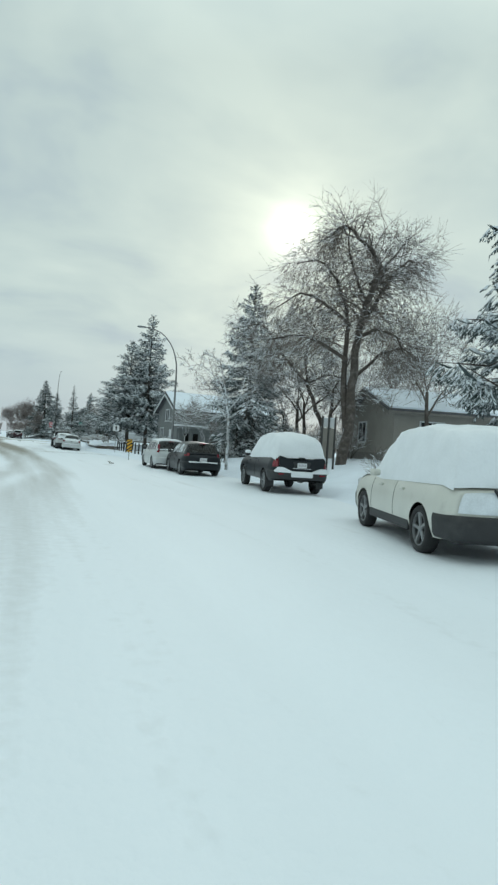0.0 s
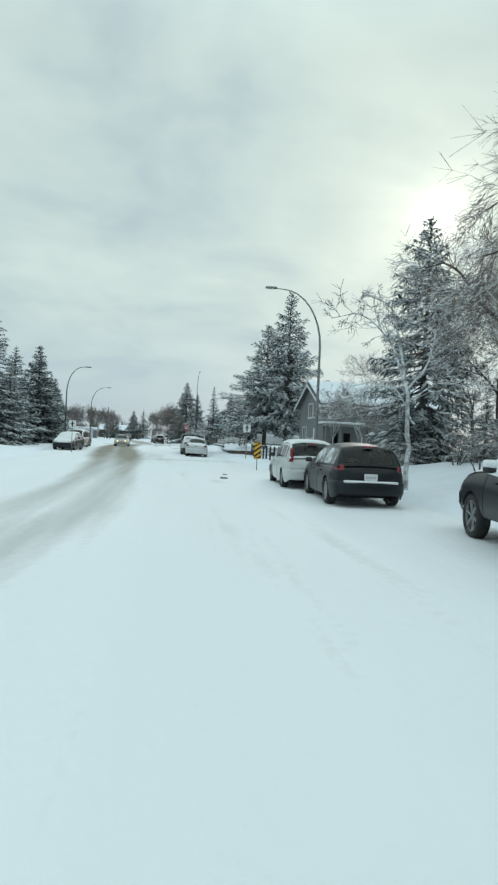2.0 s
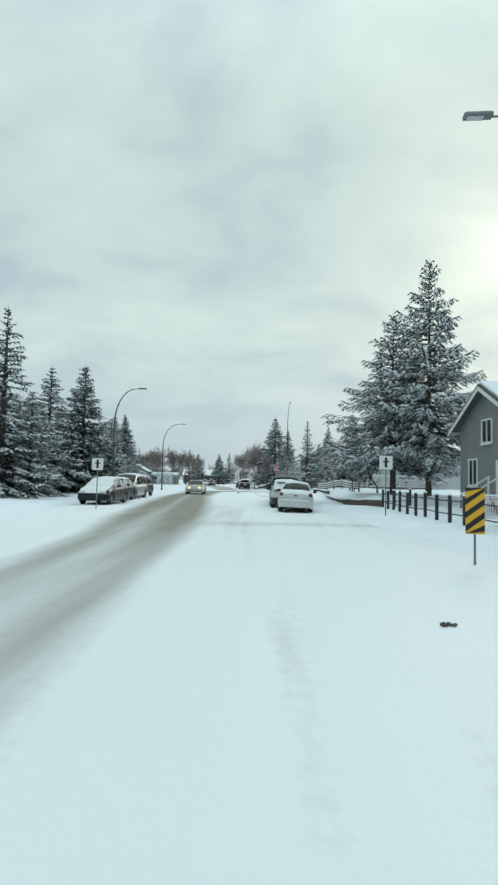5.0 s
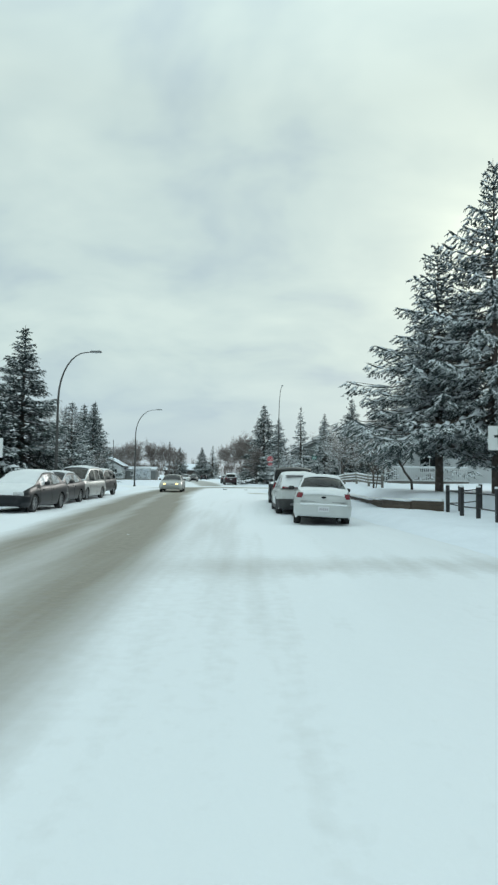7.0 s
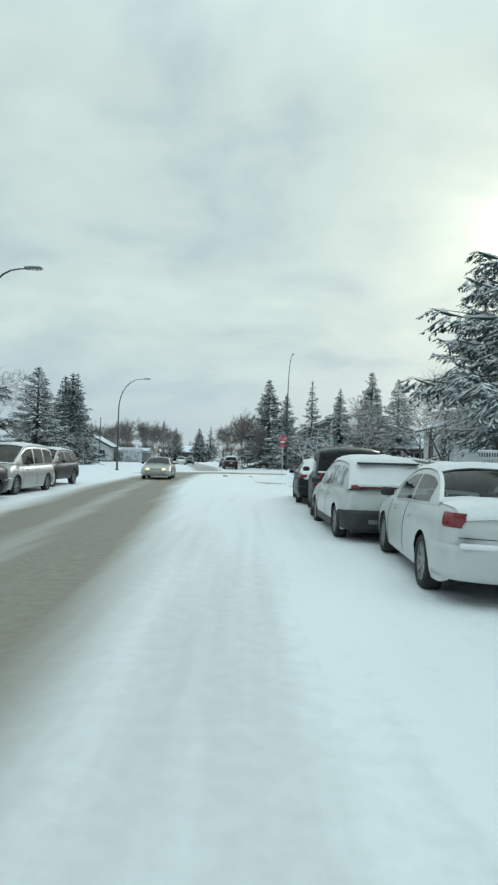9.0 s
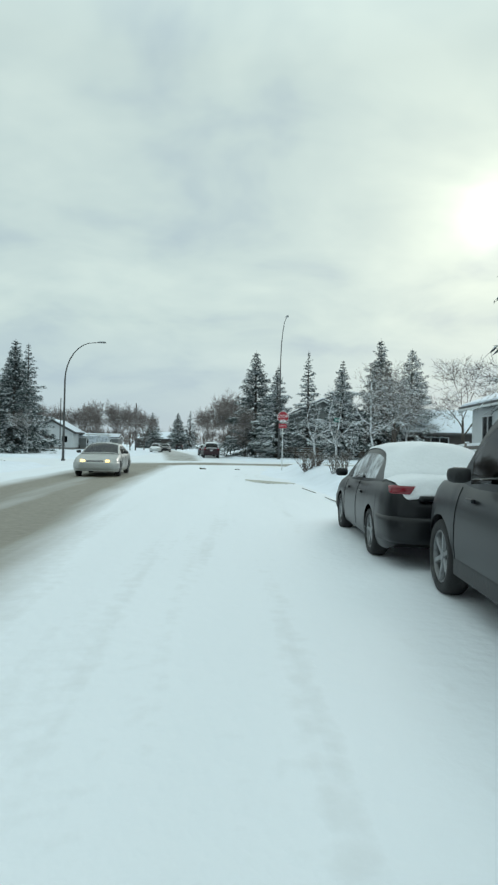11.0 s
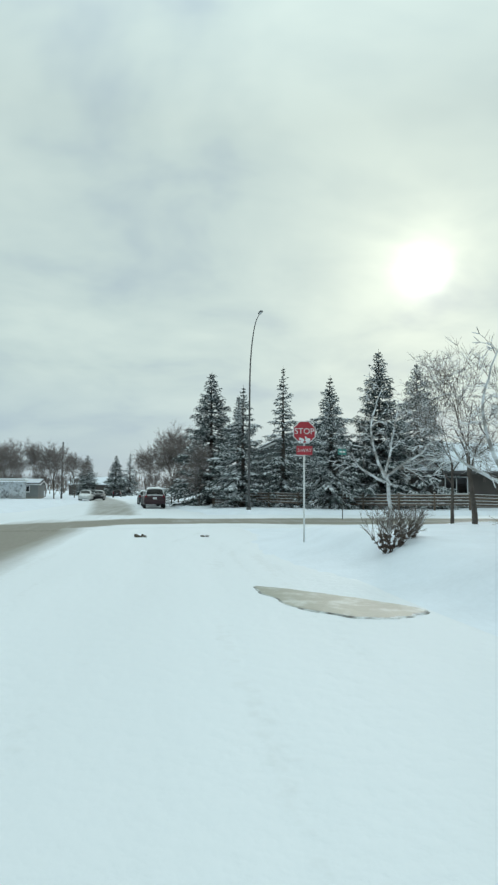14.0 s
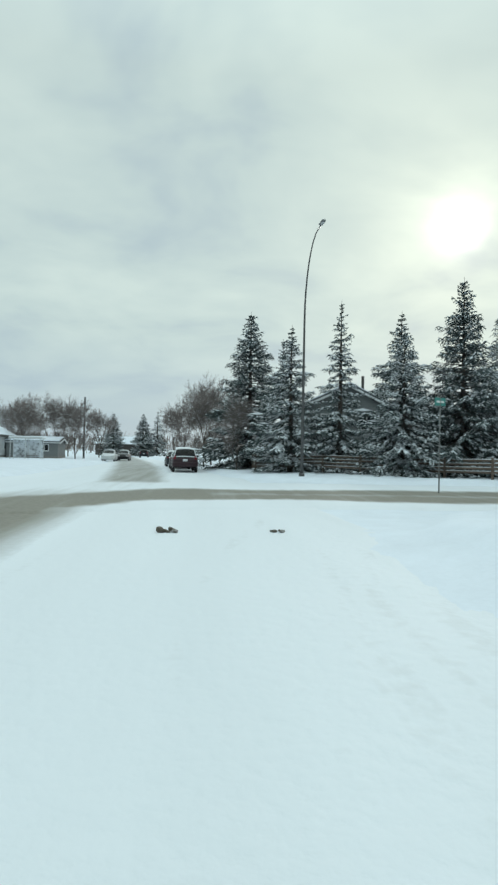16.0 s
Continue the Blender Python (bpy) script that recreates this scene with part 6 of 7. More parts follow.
plant_bare("wood", -16.0, 82.5, 7.4, "bare grey tree among spruces", "bare trees on the opposite verge", wide=1.1)
plant_bare("young", -15.8, 108.0, 4.6, "small frosted tree before a house", "bare trees on the opposite verge", wide=1.3)
for x, y, h in ((10.9, 6.8, 1.7), (12.0, 8.2, 1.4), (13.9, 22.4, 1.6), (12.6, 27.0, 1.5), (16.2, 24.0, 2.3), (17.9, 26.4, 2.6), (19.8, 27.5, 2.5), (21.4, 29.5, 2.8), (18.6, 22.6, 2.2), (20.2, 24.6, 2.6), (23.0, 31.5, 2.8), (15.2, 26.6, 2.0)):
    plant_bare("shrub", x, y, h, "bare shrub with snow on its stems", "garden shrubs", name="shrub", wide=1.2)


def leafy_shrub(seed, x, y, height, label, count=900, stems=11, fan=0.6):
    """A shrub that has kept its dry brown leaves."""
    ob = bare_tree(seed, at_ground(x, y, seed * 40), label, height=1.2, trunk_r=0.014, depth=3, leaves=(3, 4), spread=0.5, up=0.8, snow=0.2, stems=stems, name="shrub", group="shrubs on the corner lawn", trunk_share=0.42, fan=fan)
    top = max(v.co.z for c in ob.children for v in c.data.vertices)
    ob.scale = [height / top] * 3
    rng = np.random.default_rng(seed)
    tips = [v.co for v in ob.children[1].data.vertices]
    q = []
    for i in rng.integers(0, len(tips), count):
        p, d = np.array(tips[i]), rng.normal(0, 1, 3)
        d = d / np.linalg.norm(d) * rng.uniform(0.04, 0.075)
        w = np.cross(d, rng.normal(0, 1, 3))
        w = w / np.linalg.norm(w) * 0.02
        q += [p, p + d * 0.5 + w, p + d, p + d * 0.5 - w]
    tagged(mesh_object("leaves", np.array(q), quad_faces(count), LEAF_DRY, ob, "dry brown leaves"), kind="stuff")


leafy_shrub(3, 5.75, 80.8, 0.95, "dense dry brown shrub poking out of the snow", 1100, 13, 0.5)
leafy_shrub(4, 6.25, 81.2, 0.9, "dense dry brown shrub poking out of the snow", 1100, 13, 0.5)
leafy_shrub(6, 6.30, 77.1, 0.85, "upright twiggy shrub with few dry leaves", 160, 10, 0.4)
leafy_shrub(8, 6.85, 77.9, 0.95, "upright twiggy shrub with few dry leaves", 160, 10, 0.4)

# ---- street furniture ----


def street_lamp(x, y, height, reach, heading, label, mat, arc=True):
    """Tapered pole with a curved arm; heading: degrees clockwise from +y that the arm points."""
    e = empty("street_lamp", pose(x, y, float(ground_z(x, y)) - 0.05, 0, 0, -heading), label, "street lamp", "street lamps")
    pts, rad = [(0, 0, 0), (0, 0, height * 0.35), (0, 0, height * 0.68)], [0.095, 0.075, 0.056]
    for k in range(1, 9):
        a = math.pi / 2 * k / 8
        pts.append((0, reach * 0.85 * (1 - math.cos(a)), height * 0.68 + height * 0.315 * math.sin(a)))
        rad.append(0.054 - 0.0035 * k)
    pts.append((0, reach, height * 0.997))
    rad.append(0.024)
    v, f = tube(pts, rad, 10)
    mesh_object("pole", v, f, mat, e, smooth=True)
    v, f = tube([(0, 0, 0), (0, 0, 0.25)], [0.17, 0.15], 10)
    mesh_object("base", v, f, mat, e, smooth=True)
    head = part("lamp_head", box_bm(-0.11, 0.11, reach - 0.05, reach + 0.56, height - 0.05, height + 0.035, 0.035), POLE_METAL, e, "flat grey lamp head", smooth=True)
    part("lens", box_bm(-0.075, 0.075, reach + 0.14, reach + 0.48, height - 0.07, height - 0.045, 0.01), CLEAR_LAMP, head)
    part("snow", box_bm(-0.085, 0.085, reach, reach + 0.52, height + 0.03, height + 0.06, 0.014), SNOW_CAR, head, "snow on the lamp head")
    return e


street_lamp(10.8, 33.2, 9.2, 2.4, -86, "curved grey steel street lamp on the verge", POLE_METAL)
street_lamp(-7.35, 63.4, 8.1, 1.75, 92, "curved dark steel street lamp on the opposite verge", POLE_DARK)
street_lamp(-9.9, 98.2, 8.9, 2.4, 92, "curved dark steel street lamp past the parked cars", POLE_DARK)
street_lamp(7.05, 110.3, 13.0, 3.0, 176, "tall dark street lamp past the crossing", POLE_DARK)


def utility_pole(x, y, height, r, label):
    e = empty("utility_pole", at_ground(x, y), label, "pole", "poles down the street")
    v, f = tube([(0, 0, -0.2), (0, 0, height)], [r, r * 0.7], 8)
    mesh_object("pole", v, f, POLE_DARK, e, smooth=True)
    v, f = tube([(0, 0, height), (0, 0, height + 0.06)], [r * 0.72, r * 0.3], 8)
    mesh_object("snow_cap", v, f, SNOW_CAR, e, smooth=True)


utility_pole(-14.4, 160, 8.5, 0.14, "straight dark timber pole far down the street")
utility_pole(-22.4, 141, 7.6, 0.09, "thin straight pole beside a pale house")


def post(name, e, x, y, z0, z1, r, mat, label=""):
    v, f = tube([(x, y, z0), (x, y, z1)], [r, r * 0.95], 8)
    return mesh_object(name, v, f, mat, e, label, smooth=True)


def letters(text, size, mat, parent, m, name):
    cu = bpy.data.curves.new(name, "FONT")
    cu.body, cu.size, cu.align_x, cu.align_y, cu.extrude = text, size, "CENTER", "CENTER", 0.002
    tmp = new(name, cu)
    dg = bpy.context.evaluated_depsgraph_get()
    me = bpy.data.meshes.new_from_object(tmp.evaluated_get(dg))
    bpy.data.objects.remove(tmp)
    me.materials.clear()
    me.materials.append(mat)
    o = new(name, me)
    o.parent = parent
    o.matrix_basis = m
    return o


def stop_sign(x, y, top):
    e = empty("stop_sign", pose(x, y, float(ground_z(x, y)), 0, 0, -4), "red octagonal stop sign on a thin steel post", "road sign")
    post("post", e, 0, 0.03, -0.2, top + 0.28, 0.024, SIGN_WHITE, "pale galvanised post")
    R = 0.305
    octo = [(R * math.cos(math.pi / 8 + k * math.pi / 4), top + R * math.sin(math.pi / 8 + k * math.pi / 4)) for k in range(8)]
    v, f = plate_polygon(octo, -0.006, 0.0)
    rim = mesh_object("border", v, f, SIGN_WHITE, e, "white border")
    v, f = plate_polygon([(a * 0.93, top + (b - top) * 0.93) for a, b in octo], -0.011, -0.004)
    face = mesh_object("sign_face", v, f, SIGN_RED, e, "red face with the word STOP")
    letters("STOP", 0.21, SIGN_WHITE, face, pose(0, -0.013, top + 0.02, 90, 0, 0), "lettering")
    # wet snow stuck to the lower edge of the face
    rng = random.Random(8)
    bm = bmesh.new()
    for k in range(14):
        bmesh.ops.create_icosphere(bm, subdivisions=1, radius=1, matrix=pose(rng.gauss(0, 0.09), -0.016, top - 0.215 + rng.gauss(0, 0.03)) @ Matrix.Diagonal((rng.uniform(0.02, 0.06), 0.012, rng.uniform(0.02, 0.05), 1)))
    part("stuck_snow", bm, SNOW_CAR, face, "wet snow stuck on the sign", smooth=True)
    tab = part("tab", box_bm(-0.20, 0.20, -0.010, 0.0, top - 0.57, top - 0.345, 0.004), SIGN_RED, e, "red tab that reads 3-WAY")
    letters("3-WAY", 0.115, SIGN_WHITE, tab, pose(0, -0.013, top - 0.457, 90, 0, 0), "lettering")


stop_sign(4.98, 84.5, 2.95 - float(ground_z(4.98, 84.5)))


def hazard_marker(x, y):
    e = empty("hazard_marker", pose(x, y, float(ground_z(x, y)) - 0.02, 0, 0, -8), "yellow and black striped hazard marker on a post", "road sign")
    post("post", e, 0, 0.03, -0.2, 1.4, 0.022, POLE_METAL)
    w, z0, z1 = 0.17, 0.62, 1.47
    v, f = plate_polygon([(-w, z0), (w, z0), (w, z1), (-w, z1)], -0.006, 0.0)
    face = mesh_object("sign_face", v, f, SIGN_YELLOW, e, "yellow board")
    pitch, rise = 0.245, 0.26
    for k in range(-1, 4):
        za = z0 + 0.04 + k * pitch
        strip = [(-w, za), (w, za + rise), (w, za + rise + 0.115), (-w, za + 0.115)]
        # clip to the board
        out = []
        for (xa, a), (xb, b) in zip(strip, strip[1:] + strip[:1]):
            for lo, hi in ((z0, z1),):
                out.append((xa, min(max(a, lo), hi)))
        pts = []
        for p in out:
            if not pts or abs(p[0] - pts[-1][0]) + abs(p[1] - pts[-1][1]) > 1e-4:
                pts.append(p)
        if len(pts) > 2 and max(p[1] for p in pts) - min(p[1] for p in pts) > 0.02:
            v, f = plate_polygon(pts, -0.0095, -0.003)
            mesh_object("stripe", v, f, SIGN_BLACK, face)


hazard_marker(7.64, 32.2)


def crossing_sign(x, y, top, turn, label):
    e = empty("crossing_sign", pose(x, y, float(ground_z(x, y)), 0, 0, turn), label, "road sign", "crossing signs")
    post("post", e, 0, 0.03, -0.2, top + 0.3, 0.025, POLE_METAL)
    face = part("sign_face", box_bm(-0.26, 0.26, -0.006, 0.0, top - 0.26, top + 0.28, 0.004), SIGN_WHITE, e, "white square board")
    # plain dark shape in place of the pictogram
    part("symbol", box_bm(-0.05, 0.05, -0.012, -0.003, top - 0.18, top + 0.22, 0.004), SIGN_BLACK, face, "plain dark upright bar")
    part("symbol", box_bm(-0.13, 0.13, -0.0115, -0.0035, top + 0.02, top + 0.075, 0.003), SIGN_BLACK, face)


crossing_sign(-4.0, 48.0, 2.1, 4, "white square crossing sign at the opposite kerb")
crossing_sign(8.6, 44.8, 2.1, -4, "white square crossing sign beside the bollard fence")


def street_name_sign(x, y):
    e = empty("street_name_sign", pose(x, y, float(ground_z(x, y)), 0, 0, 20), "teal street name board on a steel post", "road sign")
    post("post", e, 0, 0, -0.2, 3.9, 0.026, POLE_METAL)
    b = part("board", box_bm(-0.27, 0.27, -0.012, 0.012, 3.5, 3.82, 0.006), SIGN_GREEN, e, "teal board with a pale bar")
    part("text_bar", box_bm(-0.19, 0.19, -0.017, -0.009, 3.62, 3.70, 0.003), SIGN_WHITE, b)


street_name_sign(10.8, 100.6)

# bright gap under a carport roof, on two dark posts beside the bungalow
cg = empty("notice_board", at_ground(13.9, 16.2, -20), "white board in place of a bright carport gap, on dark posts before the bungalow", "sign")
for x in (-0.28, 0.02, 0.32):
    post("post", cg, x, 0, -0.2, 2.55, 0.05, TRIM_DARK)
# the gap's brightness is put into this board's white colour
part("board", box_bm(-0.26, 0.30, 0.06, 0.09, 2.02, 2.42, 0.01), SIGN_WHITE, cg)
part("lower_panel", box_bm(-0.28, 0.32, 0.06, 0.09, 0.6, 1.98, 0.01), STUCCO_BEIGE, cg, "dull beige panel under the board")
part("board_snow", box_bm(-0.28, 0.32, 0.02, 0.13, 2.423, 2.48, 0.02), SNOW_CAR, cg, smooth=True)

# iron bollard fence along the pavement
bf = empty("bollard_fence", pose(0, 0, 0), "low fence of dark posts and rails along the pavement", "fence")
line = [(10.2, 35.8), (10.1, 40.0), (9.95, 44.0), (9.9, 48.0), (10.0, 52.3), (10.9, 53.6), (11.9, 54.2)]
pts = []
for (a, b), (c, d) in zip(line[:-1], line[1:]):
    n = max(1, round(math.hypot(c - a, d - b) / 1.25))
    pts += [(a + (c - a) * k / n, b + (d - b) * k / n) for k in range(n)]
pts.append(line[-1])
for i, (x, y) in enumerate(pts):
    z = float(ground_z(x, y))
    ob = part("post", box_bm(-0.055, 0.055, -0.055, 0.055, -0.15, 0.92, 0.012), IRON, bf)
    ob.matrix_basis = pose(x, y, z)
    cap = part("snow_cap", box_bm(-0.06, 0.06, -0.06, 0.06, 0.92, 0.98, 0.02), SNOW_CAR, ob)
    if i + 1 < len(pts):
        x2, y2 = pts[i + 1]
        z2 = float(ground_z(x2, y2))
        for h in (0.30, 0.74):
            v, f = tube([(x, y, z + h), (x2, y2, z2 + h)], [0.022, 0.022], 6)
            mesh_object("rail", v, f, IRON, bf)


def rail_fence(name, line, height, rails, rail_h, step, mat, label, snow=0.03, wide=0.028):
    e = empty(name, pose(0, 0, 0), label, "fence")
    for (a, b), (c, d) in zip(line[:-1], line[1:]):
        length = math.hypot(c - a, d - b)
        n = max(1, round(length / step))
        ang = math.degrees(math.atan2(d - b, c - a))
        for k in range(n + 1):
            x, y = a + (c - a) * k / n, b + (d - b) * k / n
            z = float(ground_z(x, y))
            p = part("post", box_bm(-0.06, 0.06, -0.06, 0.06, -0.2, height + 0.05, 0.01), mat, e)
            p.matrix_basis = pose(x, y, z, 0, 0, ang)
            part("snow_cap", box_bm(-0.055, 0.055, -0.055, 0.055, height + 0.05, height + 0.09, 0.015), SNOW_CAR, p)
            if k < n:
                x2, y2 = a + (c - a) * (k + 1) / n, b + (d - b) * (k + 1) / n
                z2 = float(ground_z(x2, y2))
                sl = math.degrees(math.atan2(z2 - z, length / n))
                for r in range(rails):
                    zr = height * (0.25 + 0.75 * (r + 0.5) / rails) - 0.02
                    b_ = part("rail", box_bm(0, length / n, -wide, wide, zr - rail_h / 2, zr + rail_h / 2, 0.006), mat, e)
                    b_.matrix_basis = pose(x, y, z, 0, -sl, ang)
                    if snow:
                        part("rail_snow", box_bm(0.02, length / n - 0.02, -wide * 0.9, wide * 0.9, zr + rail_h / 2, zr + rail_h / 2 + snow, 0.01), SNOW_CAR, b_)
    return e


rail_fence("wooden_fence", [(5.6, 125.0), (5.25, 118.0), (17.2, 108.6), (27, 107.6)], 1.15, 4, 0.12, 2.4, WOOD_BROWN, "weathered brown four-rail wooden fence past the crossing", 0.03)
rail_fence("wooden_fence", [(9.05, 79.2), (9.5, 75.8), (10.3, 71.0), (11.1, 67.0)], 0.72, 3, 0.11, 2.2, WOOD_GREY, "grey wooden rail fence with deep snow on each rail", 0.09, 0.05)

# timber retaining wall with snow on top
rw = empty("retaining_wall", pose(0, 0, 0), "low brown timber retaining wall capped with snow", "wall")
wl = [(10.3, 53.6), (9.3, 54.2), (8.75, 56.4), (8.7, 58.0), (8.75, 61.0), (8.85, 65.0), (8.95, 69.0), (9.05, 73.0), (9.05, 76.4), (8.7, 79.4), (11.0, 80.4)]
for i, ((a, b), (c, d)) in enumerate(zip(wl[:-1], wl[1:])):
    ln, ang = math.hypot(c - a, d - b), math.degrees(math.atan2(d - b, c - a))
    base = float(ground_z((a + c) / 2 - 0.3, (b + d) / 2)) - 0.02
    rows_ = 3 if i < 3 else 2
    for r in range(rows_):
        o = part("timber", box_bm(0.004, ln - 0.004, -0.09, 0.09, 0.15 * r - 0.1, 0.15 * (r + 1) - 0.107, 0.012), WOOD_BROWN, rw)
        o.matrix_basis = pose(a, b, base, 0, 0, ang)
    top = 0.15 * rows_ - 0.107
    lo_ = -0.02 if i < 3 else -0.11
    o = part("snow_cap", box_bm(0, ln, lo_, 0.30, top + 0.003, top + 0.09, 0.04), SNOW_CAR, rw, "snow on the wall", smooth=True)
    o.matrix_basis = pose(a, b, base, 0, 0, ang)

# kerb stones showing dark through the snow
for pts_ in ([(5.19, 68.6), (5.0, 70.5), (4.97, 71.2)], [(4.93, 72.7), (4.84, 73.6), (4.76, 74.6)]):
    v, f = tube([(x, y, 0.035) for x, y in pts_], [0.013] * len(pts_), 6)
    tagged(mesh_object("kerb", v, f, CONCRETE), "wet dark kerb edge showing through the snow", "kerb", kind="structure")


def slush_lump(seed, x, y, size):
    rng = random.Random(seed)
    bm = bmesh.new()
    for k in range(7):
        s = size * rng.uniform(0.3, 0.75)
        bmesh.ops.create_icosphere(bm, subdivisions=2, radius=1, matrix=pose(rng.uniform(-1.2, 1.2) * size, rng.uniform(-0.5, 0.5) * size, s * 0.3, rng.uniform(-30, 30), rng.uniform(-30, 30), rng.uniform(0, 90)) @ Matrix.Diagonal((s, s * 0.7, s * 0.6, 1)))
    for v in bm.verts:
        v.co += v.co.normalized() * 0.5 * size * noise.noise(v.co * 1.3 / size)
    me = bpy.data.meshes.new("slush_lump")
    bm.to_mesh(me)
    bm.free()
    me.materials.append(DIRT)
    ob = new("slush_lump", me)
    ob.location = (x, y, 0.02)
    tagged(ob, "brown frozen slush lumps lying on the snow", "slush", "slush lumps")


for i, (x, y, s) in enumerate(((0.84, 88.9, 0.15), (2.78, 89.0, 0.09), (5.68, 27.45, 0.06), (5.47, 25.1, 0.09))):
    slush_lump(i + 1, x, y, s)

# shallow frozen puddle in the snow at the corner, with a wet ragged rim
ICE = material("puddle_ice", (0.36, 0.36, 0.30), 0.45, var=0.14, scale=2.2, fine=14, bump=0.35, bump_scale=8, tint=(0.56, 0.58, 0.56), tint_at=(0.48, 0.66), tint_scale=2.4)
WET = material("wet_rim", (0.11, 0.105, 0.09), 0.3, var=0.3, scale=6, fine=30, bump=0.3, tint=(0.62, 0.66, 0.68), tint_at=(0.40, 0.55), tint_scale=3)
pud = empty("frozen_puddle", pose(3.76, 77.85, 0.034, 0, 0, 34), "shallow tan frozen puddle with a wet dark rim", "puddle")


def puddle_edge(a, grow_by):
    """Outline of the puddle: long, blunt on one end and drawn out on the other."""
    long, wide = (1.30 if math.cos(a) > 0 else 1.25), 0.52 * (1 - 0.25 * math.cos(a))
    r = 1 + 0.10 * math.sin(3 * a + 0.6) + 0.04 * math.sin(8 * a + 1.0) + 0.11 * noise.noise(Vector((3 * math.cos(a), 3 * math.sin(a), 1.5))) + grow_by
    return r * wide * math.sin(a), r * long * math.cos(a)


for nm, mat, rings in (("ice", ICE, ((0.5, 0.004), (0.9, 0.003), (1.0, 0.0))), ("wet_rim", WET, ((0.97, -0.001), (1.03, -0.002), (1.06, -0.03)))):
    pv, pf_, n = [], [], 96
    for share, zz in rings:
        for k in range(n):
            a = 2 * math.pi * k / n
            ragged = 0.07 * max(0.0, noise.noise(Vector((6 * math.cos(a), 6 * math.sin(a), 4.0)))) if nm == "wet_rim" and share > 1 else 0.0
            x, y = puddle_edge(a, ragged)
            pv.append((x * share, y * share, zz))
    for lv in range(len(rings) - 1):
        pf_ += [(lv * n + k, lv * n + (k + 1) % n, (lv + 1) * n + (k + 1) % n, (lv + 1) * n + k) for k in range(n)]
    if nm == "ice":
        pv.append((0, 0, 0.004))
        pf_ += [(len(pv) - 1, (k + 1) % n, k) for k in range(n)]
    mesh_object(nm, pv, [q[::-1] for q in pf_], mat, pud, "tan rough ice" if nm == "ice" else "dark wet rim", smooth=True)

# ---- houses ----


def window(parent, w, h, frame_mat, m):
    bm = bmesh.new()
    for x0, x1, z0, z1 in ((-w / 2, w / 2, -0.03, 0.05), (-w / 2, w / 2, h - 0.05, h + 0.03), (-w / 2 - 0.03, -w / 2 + 0.05, -0.03, h + 0.03), (w / 2 - 0.05, w / 2 + 0.03, -0.03, h + 0.03), (-0.025, 0.025, 0.0, h)):
        box_bm(x0, x1, -0.05, 0.04, z0, z1, 0, bm)
    fr = part("window", bm, frame_mat, parent)
    fr.matrix_basis = m
    p = part("pane", box_bm(-w / 2, w / 2, 0.005, 0.02, 0.0, h), WINDOW_GLASS, fr)
    part("room_dark", box_bm(-w / 2, w / 2, 0.03, 0.06, 0.0, h), TRIM_DARK, fr)
    part("sill", box_bm(-w / 2 - 0.06, w / 2 + 0.06, -0.10, 0.02, -0.09, -0.032), frame_mat, fr)
    return fr


